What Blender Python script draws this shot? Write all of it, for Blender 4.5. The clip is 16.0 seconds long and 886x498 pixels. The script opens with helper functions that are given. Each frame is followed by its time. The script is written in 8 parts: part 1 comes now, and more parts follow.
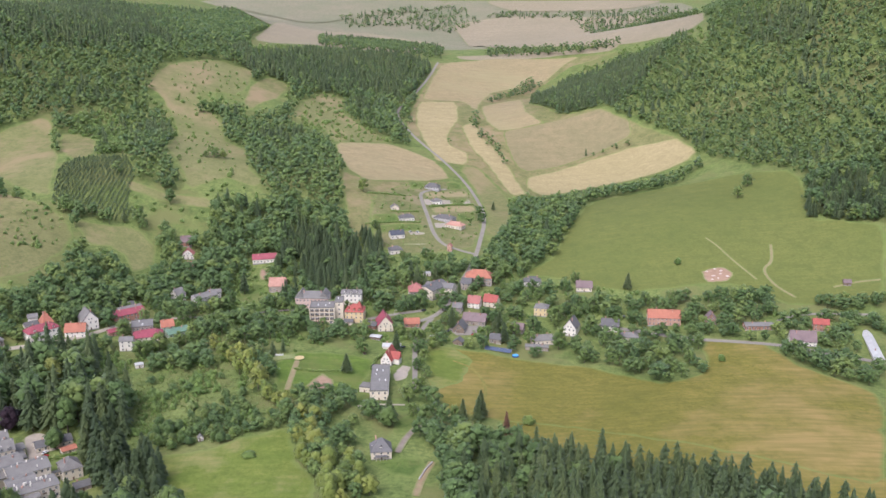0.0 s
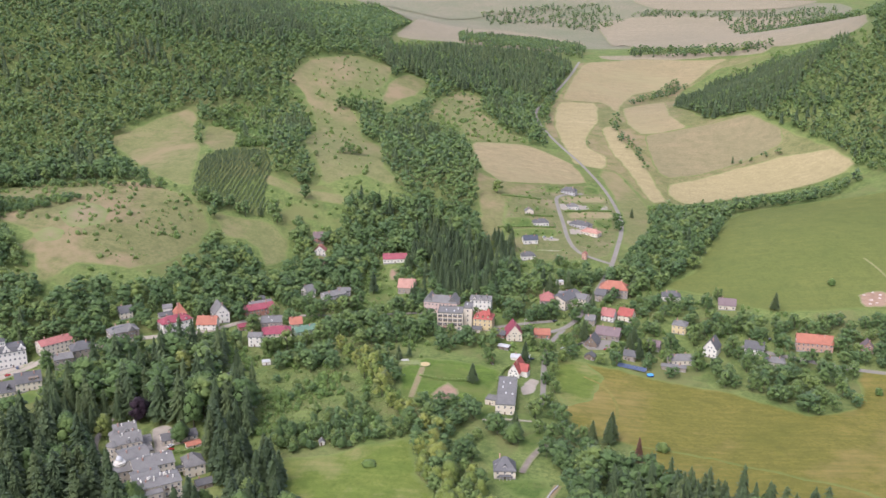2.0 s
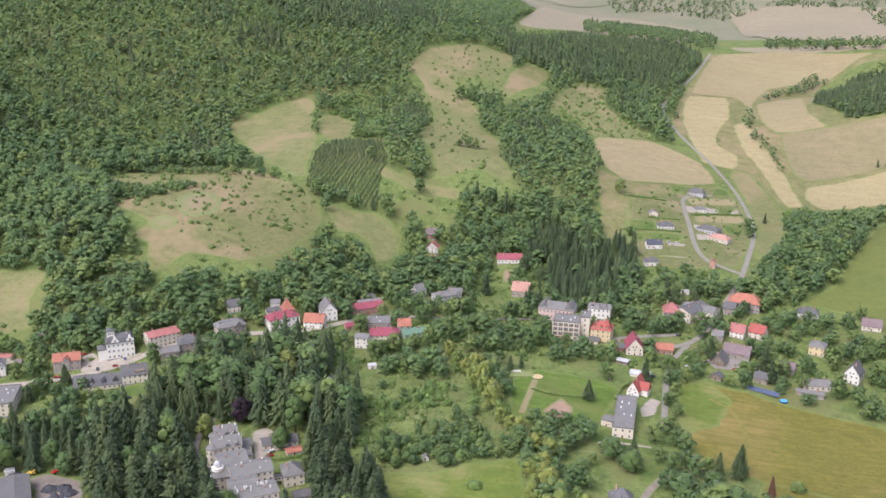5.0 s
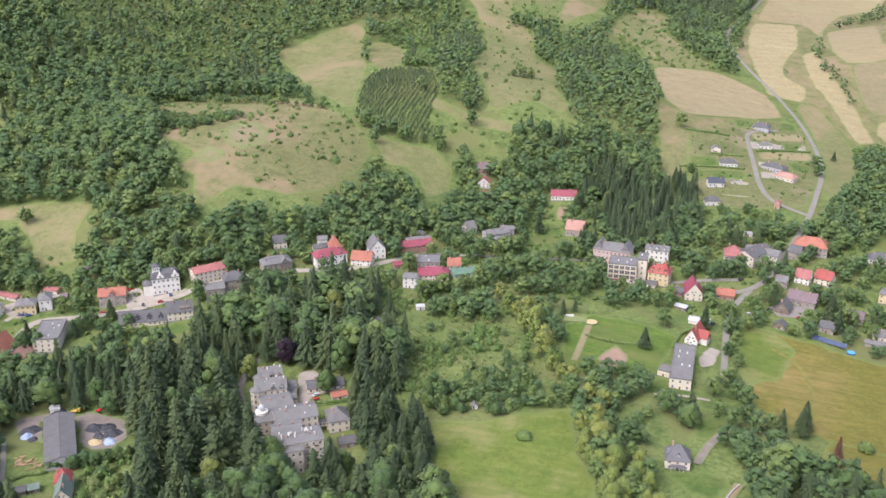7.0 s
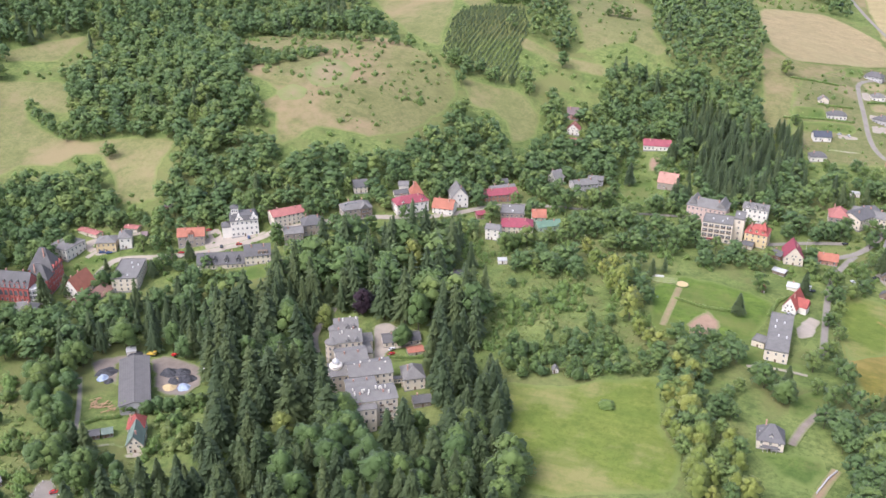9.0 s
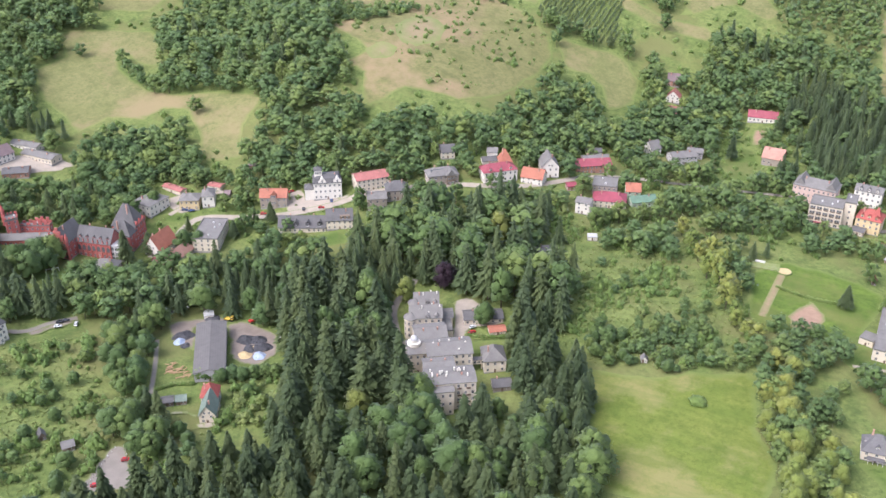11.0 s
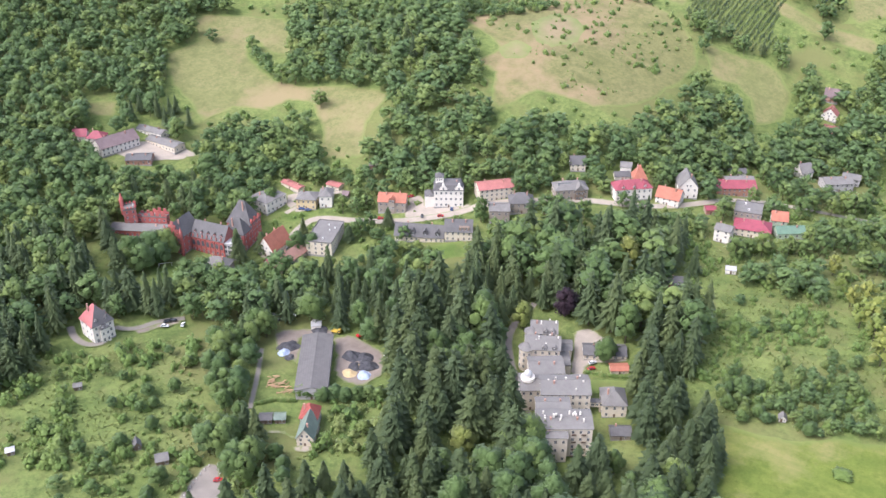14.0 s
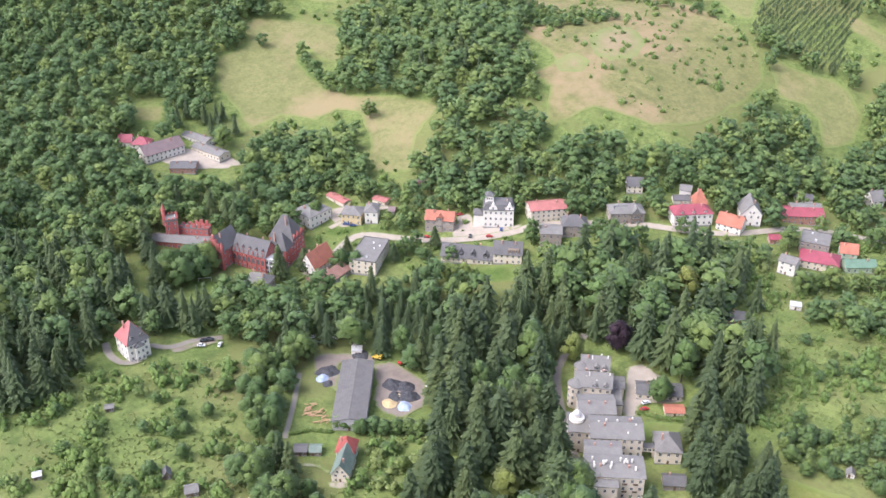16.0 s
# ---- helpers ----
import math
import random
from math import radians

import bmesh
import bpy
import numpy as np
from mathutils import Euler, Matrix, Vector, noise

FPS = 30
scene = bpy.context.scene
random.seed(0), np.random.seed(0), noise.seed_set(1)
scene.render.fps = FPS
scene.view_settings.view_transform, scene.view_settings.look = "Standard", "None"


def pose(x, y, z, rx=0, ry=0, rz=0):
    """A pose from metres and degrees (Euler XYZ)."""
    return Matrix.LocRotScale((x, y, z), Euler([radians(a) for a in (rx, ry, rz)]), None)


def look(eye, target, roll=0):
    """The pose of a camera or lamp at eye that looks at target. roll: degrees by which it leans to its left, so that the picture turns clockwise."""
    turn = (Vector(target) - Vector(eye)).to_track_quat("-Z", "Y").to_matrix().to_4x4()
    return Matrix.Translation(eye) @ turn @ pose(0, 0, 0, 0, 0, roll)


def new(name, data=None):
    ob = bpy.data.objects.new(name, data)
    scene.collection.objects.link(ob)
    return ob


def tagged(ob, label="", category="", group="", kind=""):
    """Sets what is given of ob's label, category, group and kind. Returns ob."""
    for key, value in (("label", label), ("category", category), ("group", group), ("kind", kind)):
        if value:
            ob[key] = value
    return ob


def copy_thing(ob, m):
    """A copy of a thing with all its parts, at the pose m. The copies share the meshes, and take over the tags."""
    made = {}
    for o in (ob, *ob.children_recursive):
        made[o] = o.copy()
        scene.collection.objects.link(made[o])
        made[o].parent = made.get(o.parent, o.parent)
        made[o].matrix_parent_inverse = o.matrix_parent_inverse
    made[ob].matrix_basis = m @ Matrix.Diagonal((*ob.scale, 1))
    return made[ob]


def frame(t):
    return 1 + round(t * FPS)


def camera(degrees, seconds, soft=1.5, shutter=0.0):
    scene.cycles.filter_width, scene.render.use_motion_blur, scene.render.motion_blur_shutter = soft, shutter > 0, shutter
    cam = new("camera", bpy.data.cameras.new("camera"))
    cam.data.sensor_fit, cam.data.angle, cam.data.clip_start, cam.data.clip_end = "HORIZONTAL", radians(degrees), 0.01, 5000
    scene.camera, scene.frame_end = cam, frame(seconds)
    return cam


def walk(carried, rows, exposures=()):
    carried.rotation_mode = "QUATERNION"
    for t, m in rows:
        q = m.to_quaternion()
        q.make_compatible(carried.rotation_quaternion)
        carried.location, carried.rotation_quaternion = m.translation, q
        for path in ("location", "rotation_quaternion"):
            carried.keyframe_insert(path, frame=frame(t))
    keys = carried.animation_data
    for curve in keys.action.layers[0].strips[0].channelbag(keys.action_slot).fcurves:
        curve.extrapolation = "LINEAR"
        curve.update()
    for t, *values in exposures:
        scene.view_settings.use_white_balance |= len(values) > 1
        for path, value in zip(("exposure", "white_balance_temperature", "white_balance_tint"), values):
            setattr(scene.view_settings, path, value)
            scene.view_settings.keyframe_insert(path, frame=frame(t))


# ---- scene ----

# ---- camera and walk ----
# seconds, place in metres, then yaw to the left of +y, pitch and roll in degrees
PATH = [
    (0, -0.71, -0.24, 280.17, -0.035, -16.335, -0.195),
    (0.5, -1.28, 6.29, 280.18, 2.400, -16.414, -0.183),
    (1, -1.99, 12.78, 280.19, 5.443, -16.465, -0.044),
    (1.5, -2.85, 19.26, 280.21, 7.188, -16.495, 0.073),
    (2, -3.83, 25.70, 280.24, 8.029, -16.499, 0.080),
    (2.5, -4.95, 32.13, 280.28, 8.287, -16.498, 0.092),
    (3, -6.20, 38.53, 280.32, 8.832, -16.502, 0.057),
    (3.5, -7.58, 44.91, 280.38, 10.680, -16.516, 0.111),
    (4.2, -9.73, 53.81, 280.47, 13.194, -16.521, 0.186),
    (6.3, -17.63, 80.24, 280.84, 16.918, -19.900, -0.003),
    (7, -20.74, 88.94, 280.99, 18.185, -21.659, -0.044),
    (7.5, -23.11, 95.12, 281.11, 19.733, -22.881, -0.046),
    (8, -25.59, 101.27, 281.24, 21.169, -23.973, -0.023),
    (8.5, -28.19, 107.38, 281.37, 22.308, -24.784, -0.037),
    (9.2, -32.02, 115.86, 281.57, 23.922, -25.815, -0.027),
    (11.5, -46.23, 143.00, 282.33, 30.426, -28.797, -0.139),
    (12, -49.64, 148.72, 282.52, 31.719, -28.950, -0.099),
    (12.5, -53.17, 154.37, 282.71, 33.069, -29.055, -0.033),
    (13, -56.81, 159.92, 282.90, 34.475, -29.180, -0.053),
    (13.5, -60.57, 165.39, 283.11, 35.777, -29.279, -0.081),
    (14, -64.45, 170.76, 283.32, 37.156, -29.337, -0.048),
    (14.5, -68.45, 176.02, 283.54, 38.493, -29.350, 0.070),
    (15, -72.56, 181.16, 283.76, 39.727, -29.370, 0.086),
    (15.5, -76.80, 186.18, 283.99, 40.343, -29.390, 0.169),
    (16, -81.16, 191.07, 284.23, 40.337, -29.422, 0.177),
]


def aim(row):
    t, x, y, z, yaw, pitch, roll = row
    a, b = radians(yaw), radians(pitch)
    ahead = Vector((-math.sin(a) * math.cos(b), math.cos(a) * math.cos(b), math.sin(b)))
    return t, look((x, y, z), Vector((x, y, z)) + ahead * 100.0, roll)


cam = camera(49.22, 16.0, soft=1.5)
walk(cam, [aim(r) for r in PATH], exposures=[(0.0, 1.0), (4.0, 1.06), (9.0, 1.3), (16.0, 1.57)])

# ---- world and light: thin high overcast ----
world = bpy.data.worlds.new("overcast_sky")
scene.world = world
world.use_nodes = True
wn = world.node_tree
sky = wn.nodes.new("ShaderNodeTexSky")
sky.sky_type = "NISHITA"
sky.sun_disc = False
sky.sun_elevation = radians(52)
sky.sun_rotation = radians(200)
sky.air_density = 1.0
sky.dust_density = 3.0
wn.nodes["Background"].inputs["Strength"].default_value = 0.15
veil = wn.nodes.new("ShaderNodeHueSaturation")
veil.inputs["Saturation"].default_value = 0.6
wn.links.new(sky.outputs["Color"], veil.inputs["Color"])
wn.links.new(veil.outputs["Color"], wn.nodes["Background"].inputs["Color"])
sun_data = bpy.data.lights.new("sun", "SUN")
sun_data.energy = 1.35
sun_data.angle = radians(40)
sun_data.color = (1.0, 0.95, 0.87)
sun = new("sun", sun_data)
# the sun stands behind the left shoulder of the walk
sun.matrix_world = look((-250, -300, 600), (0, 100, 0))
scene.view_settings.use_white_balance = True
scene.view_settings.white_balance_temperature = 5850
scene.view_settings.white_balance_tint = 19.0


# ---- materials ----
def blank(name):
    m = bpy.data.materials.new(name)
    m.use_nodes = True
    nt = m.node_tree
    return m, nt, nt.nodes["Principled BSDF"]


def noise_node(nt, scale, detail=4.0, rough=0.6, stretch=None):
    geo = nt.nodes.new("ShaderNodeNewGeometry")
    n = nt.nodes.new("ShaderNodeTexNoise")
    n.inputs["Scale"].default_value = scale
    n.inputs["Detail"].default_value = detail
    n.inputs["Roughness"].default_value = rough
    if stretch:
        mp = nt.nodes.new("ShaderNodeMapping")
        mp.inputs["Rotation"].default_value = (0, 0, radians(stretch[0]))
        mp.inputs["Scale"].default_value = (stretch[1], stretch[2], 1)
        nt.links.new(geo.outputs["Position"], mp.inputs["Vector"])
        nt.links.new(mp.outputs["Vector"], n.inputs["Vector"])
    else:
        nt.links.new(geo.outputs["Position"], n.inputs["Vector"])
    return n.outputs["Fac"]


def ramp(nt, fac, stops):
    r = nt.nodes.new("ShaderNodeValToRGB")
    e = r.color_ramp.elements
    while len(e) < len(stops):
        e.new(0.5)
    for k, (p, c) in enumerate(stops):
        e[k].position = p
        e[k].color = (*c, 1)
    nt.links.new(fac, r.inputs["Fac"])
    return r.outputs["Color"]


def mix(nt, fac, a, b, kind="MIX"):
    m = nt.nodes.new("ShaderNodeMix")
    m.data_type = "RGBA"
    m.blend_type = kind
    for sock, v in ((m.inputs[0], fac), (m.inputs[6], a), (m.inputs[7], b)):
        if hasattr(v, "links"):
            nt.links.new(v, sock)
        elif isinstance(v, tuple):
            sock.default_value = (*v, 1)
        else:
            sock.default_value = v
    return m.outputs[2]


def bump(nt, bsdf, height, strength, distance):
    b = nt.nodes.new("ShaderNodeBump")
    b.inputs["Strength"].default_value = strength
    b.inputs["Distance"].default_value = distance
    nt.links.new(height, b.inputs["Height"])
    nt.links.new(b.outputs["Normal"], bsdf.inputs["Normal"])


def shade(c, k):
    return tuple(min(1.0, v * k) for v in c)


ROUGH_LOW, ROUGH_HIGH = (0.115, 0.156, 0.043), (0.178, 0.206, 0.066)


def fray(nt, col, soft):
    """The cover thins out into rough grass along its uneven rim."""
    at = nt.nodes.new("ShaderNodeAttribute")
    at.attribute_name = "rim"
    edge = nt.nodes.new("ShaderNodeMath")
    edge.operation = "MULTIPLY_ADD"
    nt.links.new(noise_node(nt, 0.09 if soft > 2.6 else 0.5, 5.0, 0.7), edge.inputs[0])
    edge.inputs[1].default_value = -soft * 1.6
    nt.links.new(at.outputs["Fac"], edge.inputs[2])
    span = nt.nodes.new("ShaderNodeMapRange")
    span.inputs["From Min"].default_value = -soft * 0.9
    span.inputs["From Max"].default_value = soft * 0.15
    nt.links.new(edge.outputs[0], span.inputs["Value"])
    wild = ramp(nt, noise_node(nt, 0.03, 5.0, 0.65), [(0.32, ROUGH_LOW), (0.68, ROUGH_HIGH)])
    return mix(nt, span.outputs["Result"], wild, col)


def grass(name, low, high, tuft, dry=None, rows=None, patch=0.02, soft=3.5):
    """Grassland: broad patches, tufts and, where given, dry areas and mowing rows; it frays into rough grass at its rim."""
    m, nt, bs = blank(name)
    broad = noise_node(nt, patch, 5.0, 0.65)
    fine = noise_node(nt, 0.35, 6.0, 0.75)
    blade = noise_node(nt, 1.7, 4.0, 0.7)
    col = ramp(nt, broad, [(0.32, low), (0.68, high)])
    col = mix(nt, ramp(nt, fine, [(0.45, (0, 0, 0)), (0.7, (0.9, 0.9, 0.9))]), col, shade(tuft, 0.85))
    col = mix(nt, ramp(nt, blade, [(0.52, (0, 0, 0)), (0.75, (0.55, 0.55, 0.55))]), col, shade(high, 1.25))
    mottle = noise_node(nt, 0.085, 5.0, 0.75)
    col = mix(nt, ramp(nt, mottle, [(0.47, (0, 0, 0)), (0.66, (0.75, 0.75, 0.75))]), col, shade(tuft, 0.9))
    if dry:
        d = noise_node(nt, patch * 0.55, 6.0, 0.7)
        col = mix(nt, ramp(nt, d, [(0.48, (0, 0, 0)), (0.62, (0.9, 0.9, 0.9))]), col, dry)
    if rows:
        r = noise_node(nt, 0.25, 2.0, 0.5, rows)
        col = mix(nt, ramp(nt, r, [(0.4, (0, 0, 0)), (0.62, (0.45, 0.45, 0.45))]), col, tuft)
    if soft:
        col = fray(nt, col, soft)
    nt.links.new(col, bs.inputs["Base Color"])
    bs.inputs["Roughness"].default_value = 0.95
    bs.inputs["Specular IOR Level"].default_value = 0.1
    bump(nt, bs, fine, 0.7, 0.6)
    return m


M_GROUND = grass("rough_grass", ROUGH_LOW, ROUGH_HIGH, (0.062, 0.09359, 0.027), (0.145, 0.148, 0.055), patch=0.03, soft=0)
M_DRY = grass("dry_grass", (0.15, 0.1509, 0.056), (0.2, 0.1834, 0.08), (0.112, 0.1222, 0.046), (0.25, 0.1862, 0.105), patch=0.022)
M_PALE = grass("pale_meadow", (0.15, 0.1585, 0.058), (0.198, 0.1862, 0.08), (0.122, 0.1356, 0.05), (0.235, 0.1862, 0.098))
M_GREEN = grass("green_meadow", (0.113, 0.1308, 0.035), (0.152, 0.1557, 0.044), (0.1, 0.1213, 0.034), None, (20, 0.1, 1.2), patch=0.012)
M_HAYM = grass("hay_meadow", (0.142, 0.1318, 0.027), (0.205, 0.1671, 0.042), (0.112, 0.1127, 0.025), (0.265, 0.191, 0.072), (-20, 0.12, 1.0), patch=0.011)
M_BRIGHT = grass("bright_meadow", (0.115, 0.1528, 0.03), (0.165, 0.1815, 0.042), (0.092, 0.1289, 0.026), (0.21, 0.1958, 0.075), (60, 0.15, 0.9), patch=0.045)
M_MOWN = grass("flattened_grass", (0.17, 0.156, 0.042), (0.22, 0.185, 0.056), (0.135, 0.13, 0.034), patch=0.05, soft=0)
M_LAWN = grass("lawn", (0.076, 0.1194, 0.028), (0.108, 0.148, 0.036), (0.062, 0.1012, 0.025), (0.135, 0.1432, 0.05), patch=0.04, soft=4.0)
M_PITCH = grass("pitch_turf", (0.095, 0.148, 0.026), (0.128, 0.1767, 0.034), (0.07, 0.1098, 0.024), (0.135, 0.148, 0.045), (12, 0.08, 0.5), patch=0.05, soft=3.0)
M_GARDEN = grass("patchy_gardens", (0.125, 0.1385, 0.05), (0.18, 0.1643, 0.075), (0.105, 0.1241, 0.042), (0.225, 0.1815, 0.105), patch=0.035, soft=5.0)
M_STUB = grass("stubble", (0.255, 0.2005, 0.105), (0.325, 0.2531, 0.14), (0.22, 0.1815, 0.095), (0.27, 0.2292, 0.12), (75, 0.06, 0.9), patch=0.008, soft=3.0)
M_WHEAT = grass("ripe_grain", (0.29, 0.2387, 0.12), (0.35, 0.2817, 0.15), (0.255, 0.2101, 0.105), None, (70, 0.05, 0.7), patch=0.008, soft=3.0)
M_HAY = grass("brown_hay", (0.2, 0.1719, 0.09), (0.26, 0.2005, 0.11), (0.17, 0.1528, 0.078), None, (65, 0.05, 0.7), patch=0.008, soft=3.0)
M_FAR = grass("far_stubble", (0.24, 0.2005, 0.13), (0.3, 0.2435, 0.16), (0.21, 0.1815, 0.115), None, (70, 0.03, 0.3), patch=0.004, soft=3.0)
M_FARG = grass("far_pasture", (0.17, 0.1719, 0.1), (0.25, 0.2053, 0.14), (0.14, 0.1576, 0.09), None, patch=0.006, soft=3.0)


def plain(name, low, high, rough=0.85, scale=0.8, metal=0.0, grain=6.0, relief=0.3, depth=0.05, soft=0.0):
    """Solid surface with broad stains and a fine grain."""
    m, nt, bs = blank(name)
    a = noise_node(nt, scale, 5.0, 0.65)
    f = noise_node(nt, grain, 3.0, 0.6)
    col = ramp(nt, a, [(0.3, low), (0.7, high)])
    col = mix(nt, ramp(nt, f, [(0.4, (0, 0, 0)), (0.75, (0.35, 0.35, 0.35))]), col, shade(low, 0.75))
    if soft:
        col = fray(nt, col, soft)
    nt.links.new(col, bs.inputs["Base Color"])
    bs.inputs["Roughness"].default_value = rough
    bs.inputs["Metallic"].default_value = metal
    bs.inputs["Specular IOR Level"].default_value = 0.3
    bump(nt, bs, f, relief, depth)
    return m


M_ASPH = plain("asphalt", (0.19, 0.166, 0.138), (0.25, 0.22, 0.185), 0.95, 0.15, soft=0.9)
M_PAVE = plain("pale_paving", (0.27, 0.23, 0.182), (0.35, 0.30, 0.24), 0.95, 0.2, soft=1)
M_SOIL = plain("reddish_bare_soil", (0.205, 0.165, 0.085), (0.25, 0.195, 0.11), 0.95, 0.12, soft=13.0)
M_GRAVEL = plain("gravel", (0.16, 0.13, 0.105), (0.25, 0.205, 0.165), 0.95, 0.15, soft=1.6)
M_DIRT = plain("bare_earth", (0.235, 0.148, 0.10), (0.32, 0.215, 0.145), 0.95, 0.2, soft=2.4)


def wall_mat(name, c):
    return plain(name, shade(c, 0.86), c, 0.85, 0.35)


W_CREAM = wall_mat("cream_render", (0.62, 0.54, 0.41))
W_WHITE = wall_mat("white_render", (0.68, 0.63, 0.54))
W_YELLOW = wall_mat("yellow_render", (0.58, 0.45, 0.25))
W_PINK = wall_mat("pink_render", (0.54, 0.4, 0.33))
W_GREY = wall_mat("grey_render", (0.4, 0.38, 0.36))
W_GREENISH = wall_mat("pale_green_render", (0.36, 0.44, 0.31))
W_STONE = wall_mat("brown_stone", (0.30, 0.25, 0.20))
W_WOOD = wall_mat("weathered_boards", (0.20, 0.15, 0.11))


def brick_mat(name, a, b, mortar):
    m, nt, bs = blank(name)
    tc = nt.nodes.new("ShaderNodeTexCoord")
    mp = nt.nodes.new("ShaderNodeMapping")
    mp.inputs["Rotation"].default_value = (radians(90), 0, 0)
    t = nt.nodes.new("ShaderNodeTexBrick")
    t.inputs["Scale"].default_value = 1.0
    t.inputs["Brick Width"].default_value = 0.5
    t.inputs["Row Height"].default_value = 0.16
    t.inputs["Mortar Size"].default_value = 0.02
    for k, c in (("Color1", a), ("Color2", b), ("Mortar", mortar)):
        t.inputs[k].default_value = (*c, 1)
    nt.links.new(tc.outputs["Object"], mp.inputs["Vector"])
    nt.links.new(mp.outputs["Vector"], t.inputs["Vector"])
    col = mix(nt, ramp(nt, noise_node(nt, 0.4, 5.0), [(0.35, (0, 0, 0)), (0.7, (0.6, 0.6, 0.6))]), t.outputs["Color"], shade(a, 0.65))
    nt.links.new(col, bs.inputs["Base Color"])
    bs.inputs["Roughness"].default_value = 0.9
    return m


W_BRICK = brick_mat("red_brown_brick", (0.36, 0.16, 0.10), (0.30, 0.13, 0.085), (0.32, 0.27, 0.23))
W_BRICK2 = brick_mat("orange_brick", (0.46, 0.25, 0.17), (0.40, 0.21, 0.14), (0.38, 0.32, 0.27))
W_CASTLE = brick_mat("castle_red_brick", (0.42, 0.095, 0.078), (0.36, 0.078, 0.064), (0.34, 0.17, 0.14))


def roof_mat(name, c, rough=0.75, metal=0.0, course=0.35):
    """Roofing in courses, with weathering streaks and single odd tiles."""
    m, nt, bs = blank(name)
    tc = nt.nodes.new("ShaderNodeTexCoord")
    w = nt.nodes.new("ShaderNodeTexWave")
    w.bands_direction = "Z"
    w.inputs["Scale"].default_value = 0.5 / course
    w.inputs["Distortion"].default_value = 0.4
    nt.links.new(tc.outputs["Object"], w.inputs["Vector"])
    a = noise_node(nt, 0.28, 6.0, 0.7)
    f = noise_node(nt, 2.5, 3.0, 0.7)
    col = ramp(nt, a, [(0.28, shade(c, 0.74)), (0.55, c), (0.8, shade(c, 1.18))])
    col = mix(nt, ramp(nt, f, [(0.45, (0, 0, 0)), (0.75, (0.5, 0.5, 0.5))]), col, shade(c, 0.66))
    nt.links.new(col, bs.inputs["Base Color"])
    bs.inputs["Roughness"].default_value = rough
    bs.inputs["Metallic"].default_value = metal
    bump(nt, bs, w.outputs["Fac"], 0.5, 0.06)
    return m


R_METAL = roof_mat("grey_roofing", (0.163, 0.152, 0.136), 0.9)
R_HALL = roof_mat("brown_grey_sheet", (0.115, 0.106, 0.097), 0.85)
R_SLATE = roof_mat("dark_slate", (0.105, 0.099, 0.094), 0.85)
R_SLATE2 = roof_mat("villa_slate", (0.125, 0.118, 0.114), 0.85)
R_BLACK = roof_mat("black_tiles", (0.055, 0.06, 0.075), 0.5)
R_BROWN = roof_mat("brown_tiles", (0.17, 0.12, 0.115), 0.8)
R_RED = roof_mat("red_tiles", (0.30, 0.07, 0.052), 0.75)
R_RED2 = roof_mat("faded_red_tiles", (0.32, 0.12, 0.10), 0.8)
R_CRIMSON = roof_mat("crimson_sheet", (0.255, 0.055, 0.068), 0.65)
R_CRIMSON2 = roof_mat("magenta_red_sheet", (0.25, 0.047, 0.066), 0.65)
R_ORANGE = roof_mat("orange_tiles", (0.335, 0.125, 0.075), 0.8)
R_SALMON = roof_mat("salmon_tiles", (0.38, 0.205, 0.15), 0.85)
R_GREEN = roof_mat("green_sheet", (0.14, 0.18, 0.14), 0.7)
R_MINT = roof_mat("mint_sheet", (0.115, 0.19, 0.125), 0.6)
R_PALE = roof_mat("white_sheet", (0.44, 0.43, 0.41), 0.6)
R_REDSLATE = roof_mat("worn_red_slate", (0.36, 0.12, 0.11), 0.75)

M_FRAME = plain("white_joinery", (0.52, 0.50, 0.47), (0.60, 0.58, 0.55), 0.6)
M_DOOR = plain("dark_door", (0.11, 0.075, 0.05), (0.15, 0.10, 0.07), 0.6)
M_CHIMNEY = plain("chimney_brick", (0.36, 0.20, 0.15), (0.44, 0.27, 0.20), 0.9)
M_BARK = plain("bark", (0.075, 0.058, 0.042), (0.12, 0.095, 0.07), 0.95, 2.0)
M_GLASS, _nt, _bs = blank("window_glass")
_bs.inputs["Base Color"].default_value = (0.075, 0.08, 0.085, 1)
_bs.inputs["Roughness"].default_value = 0.08


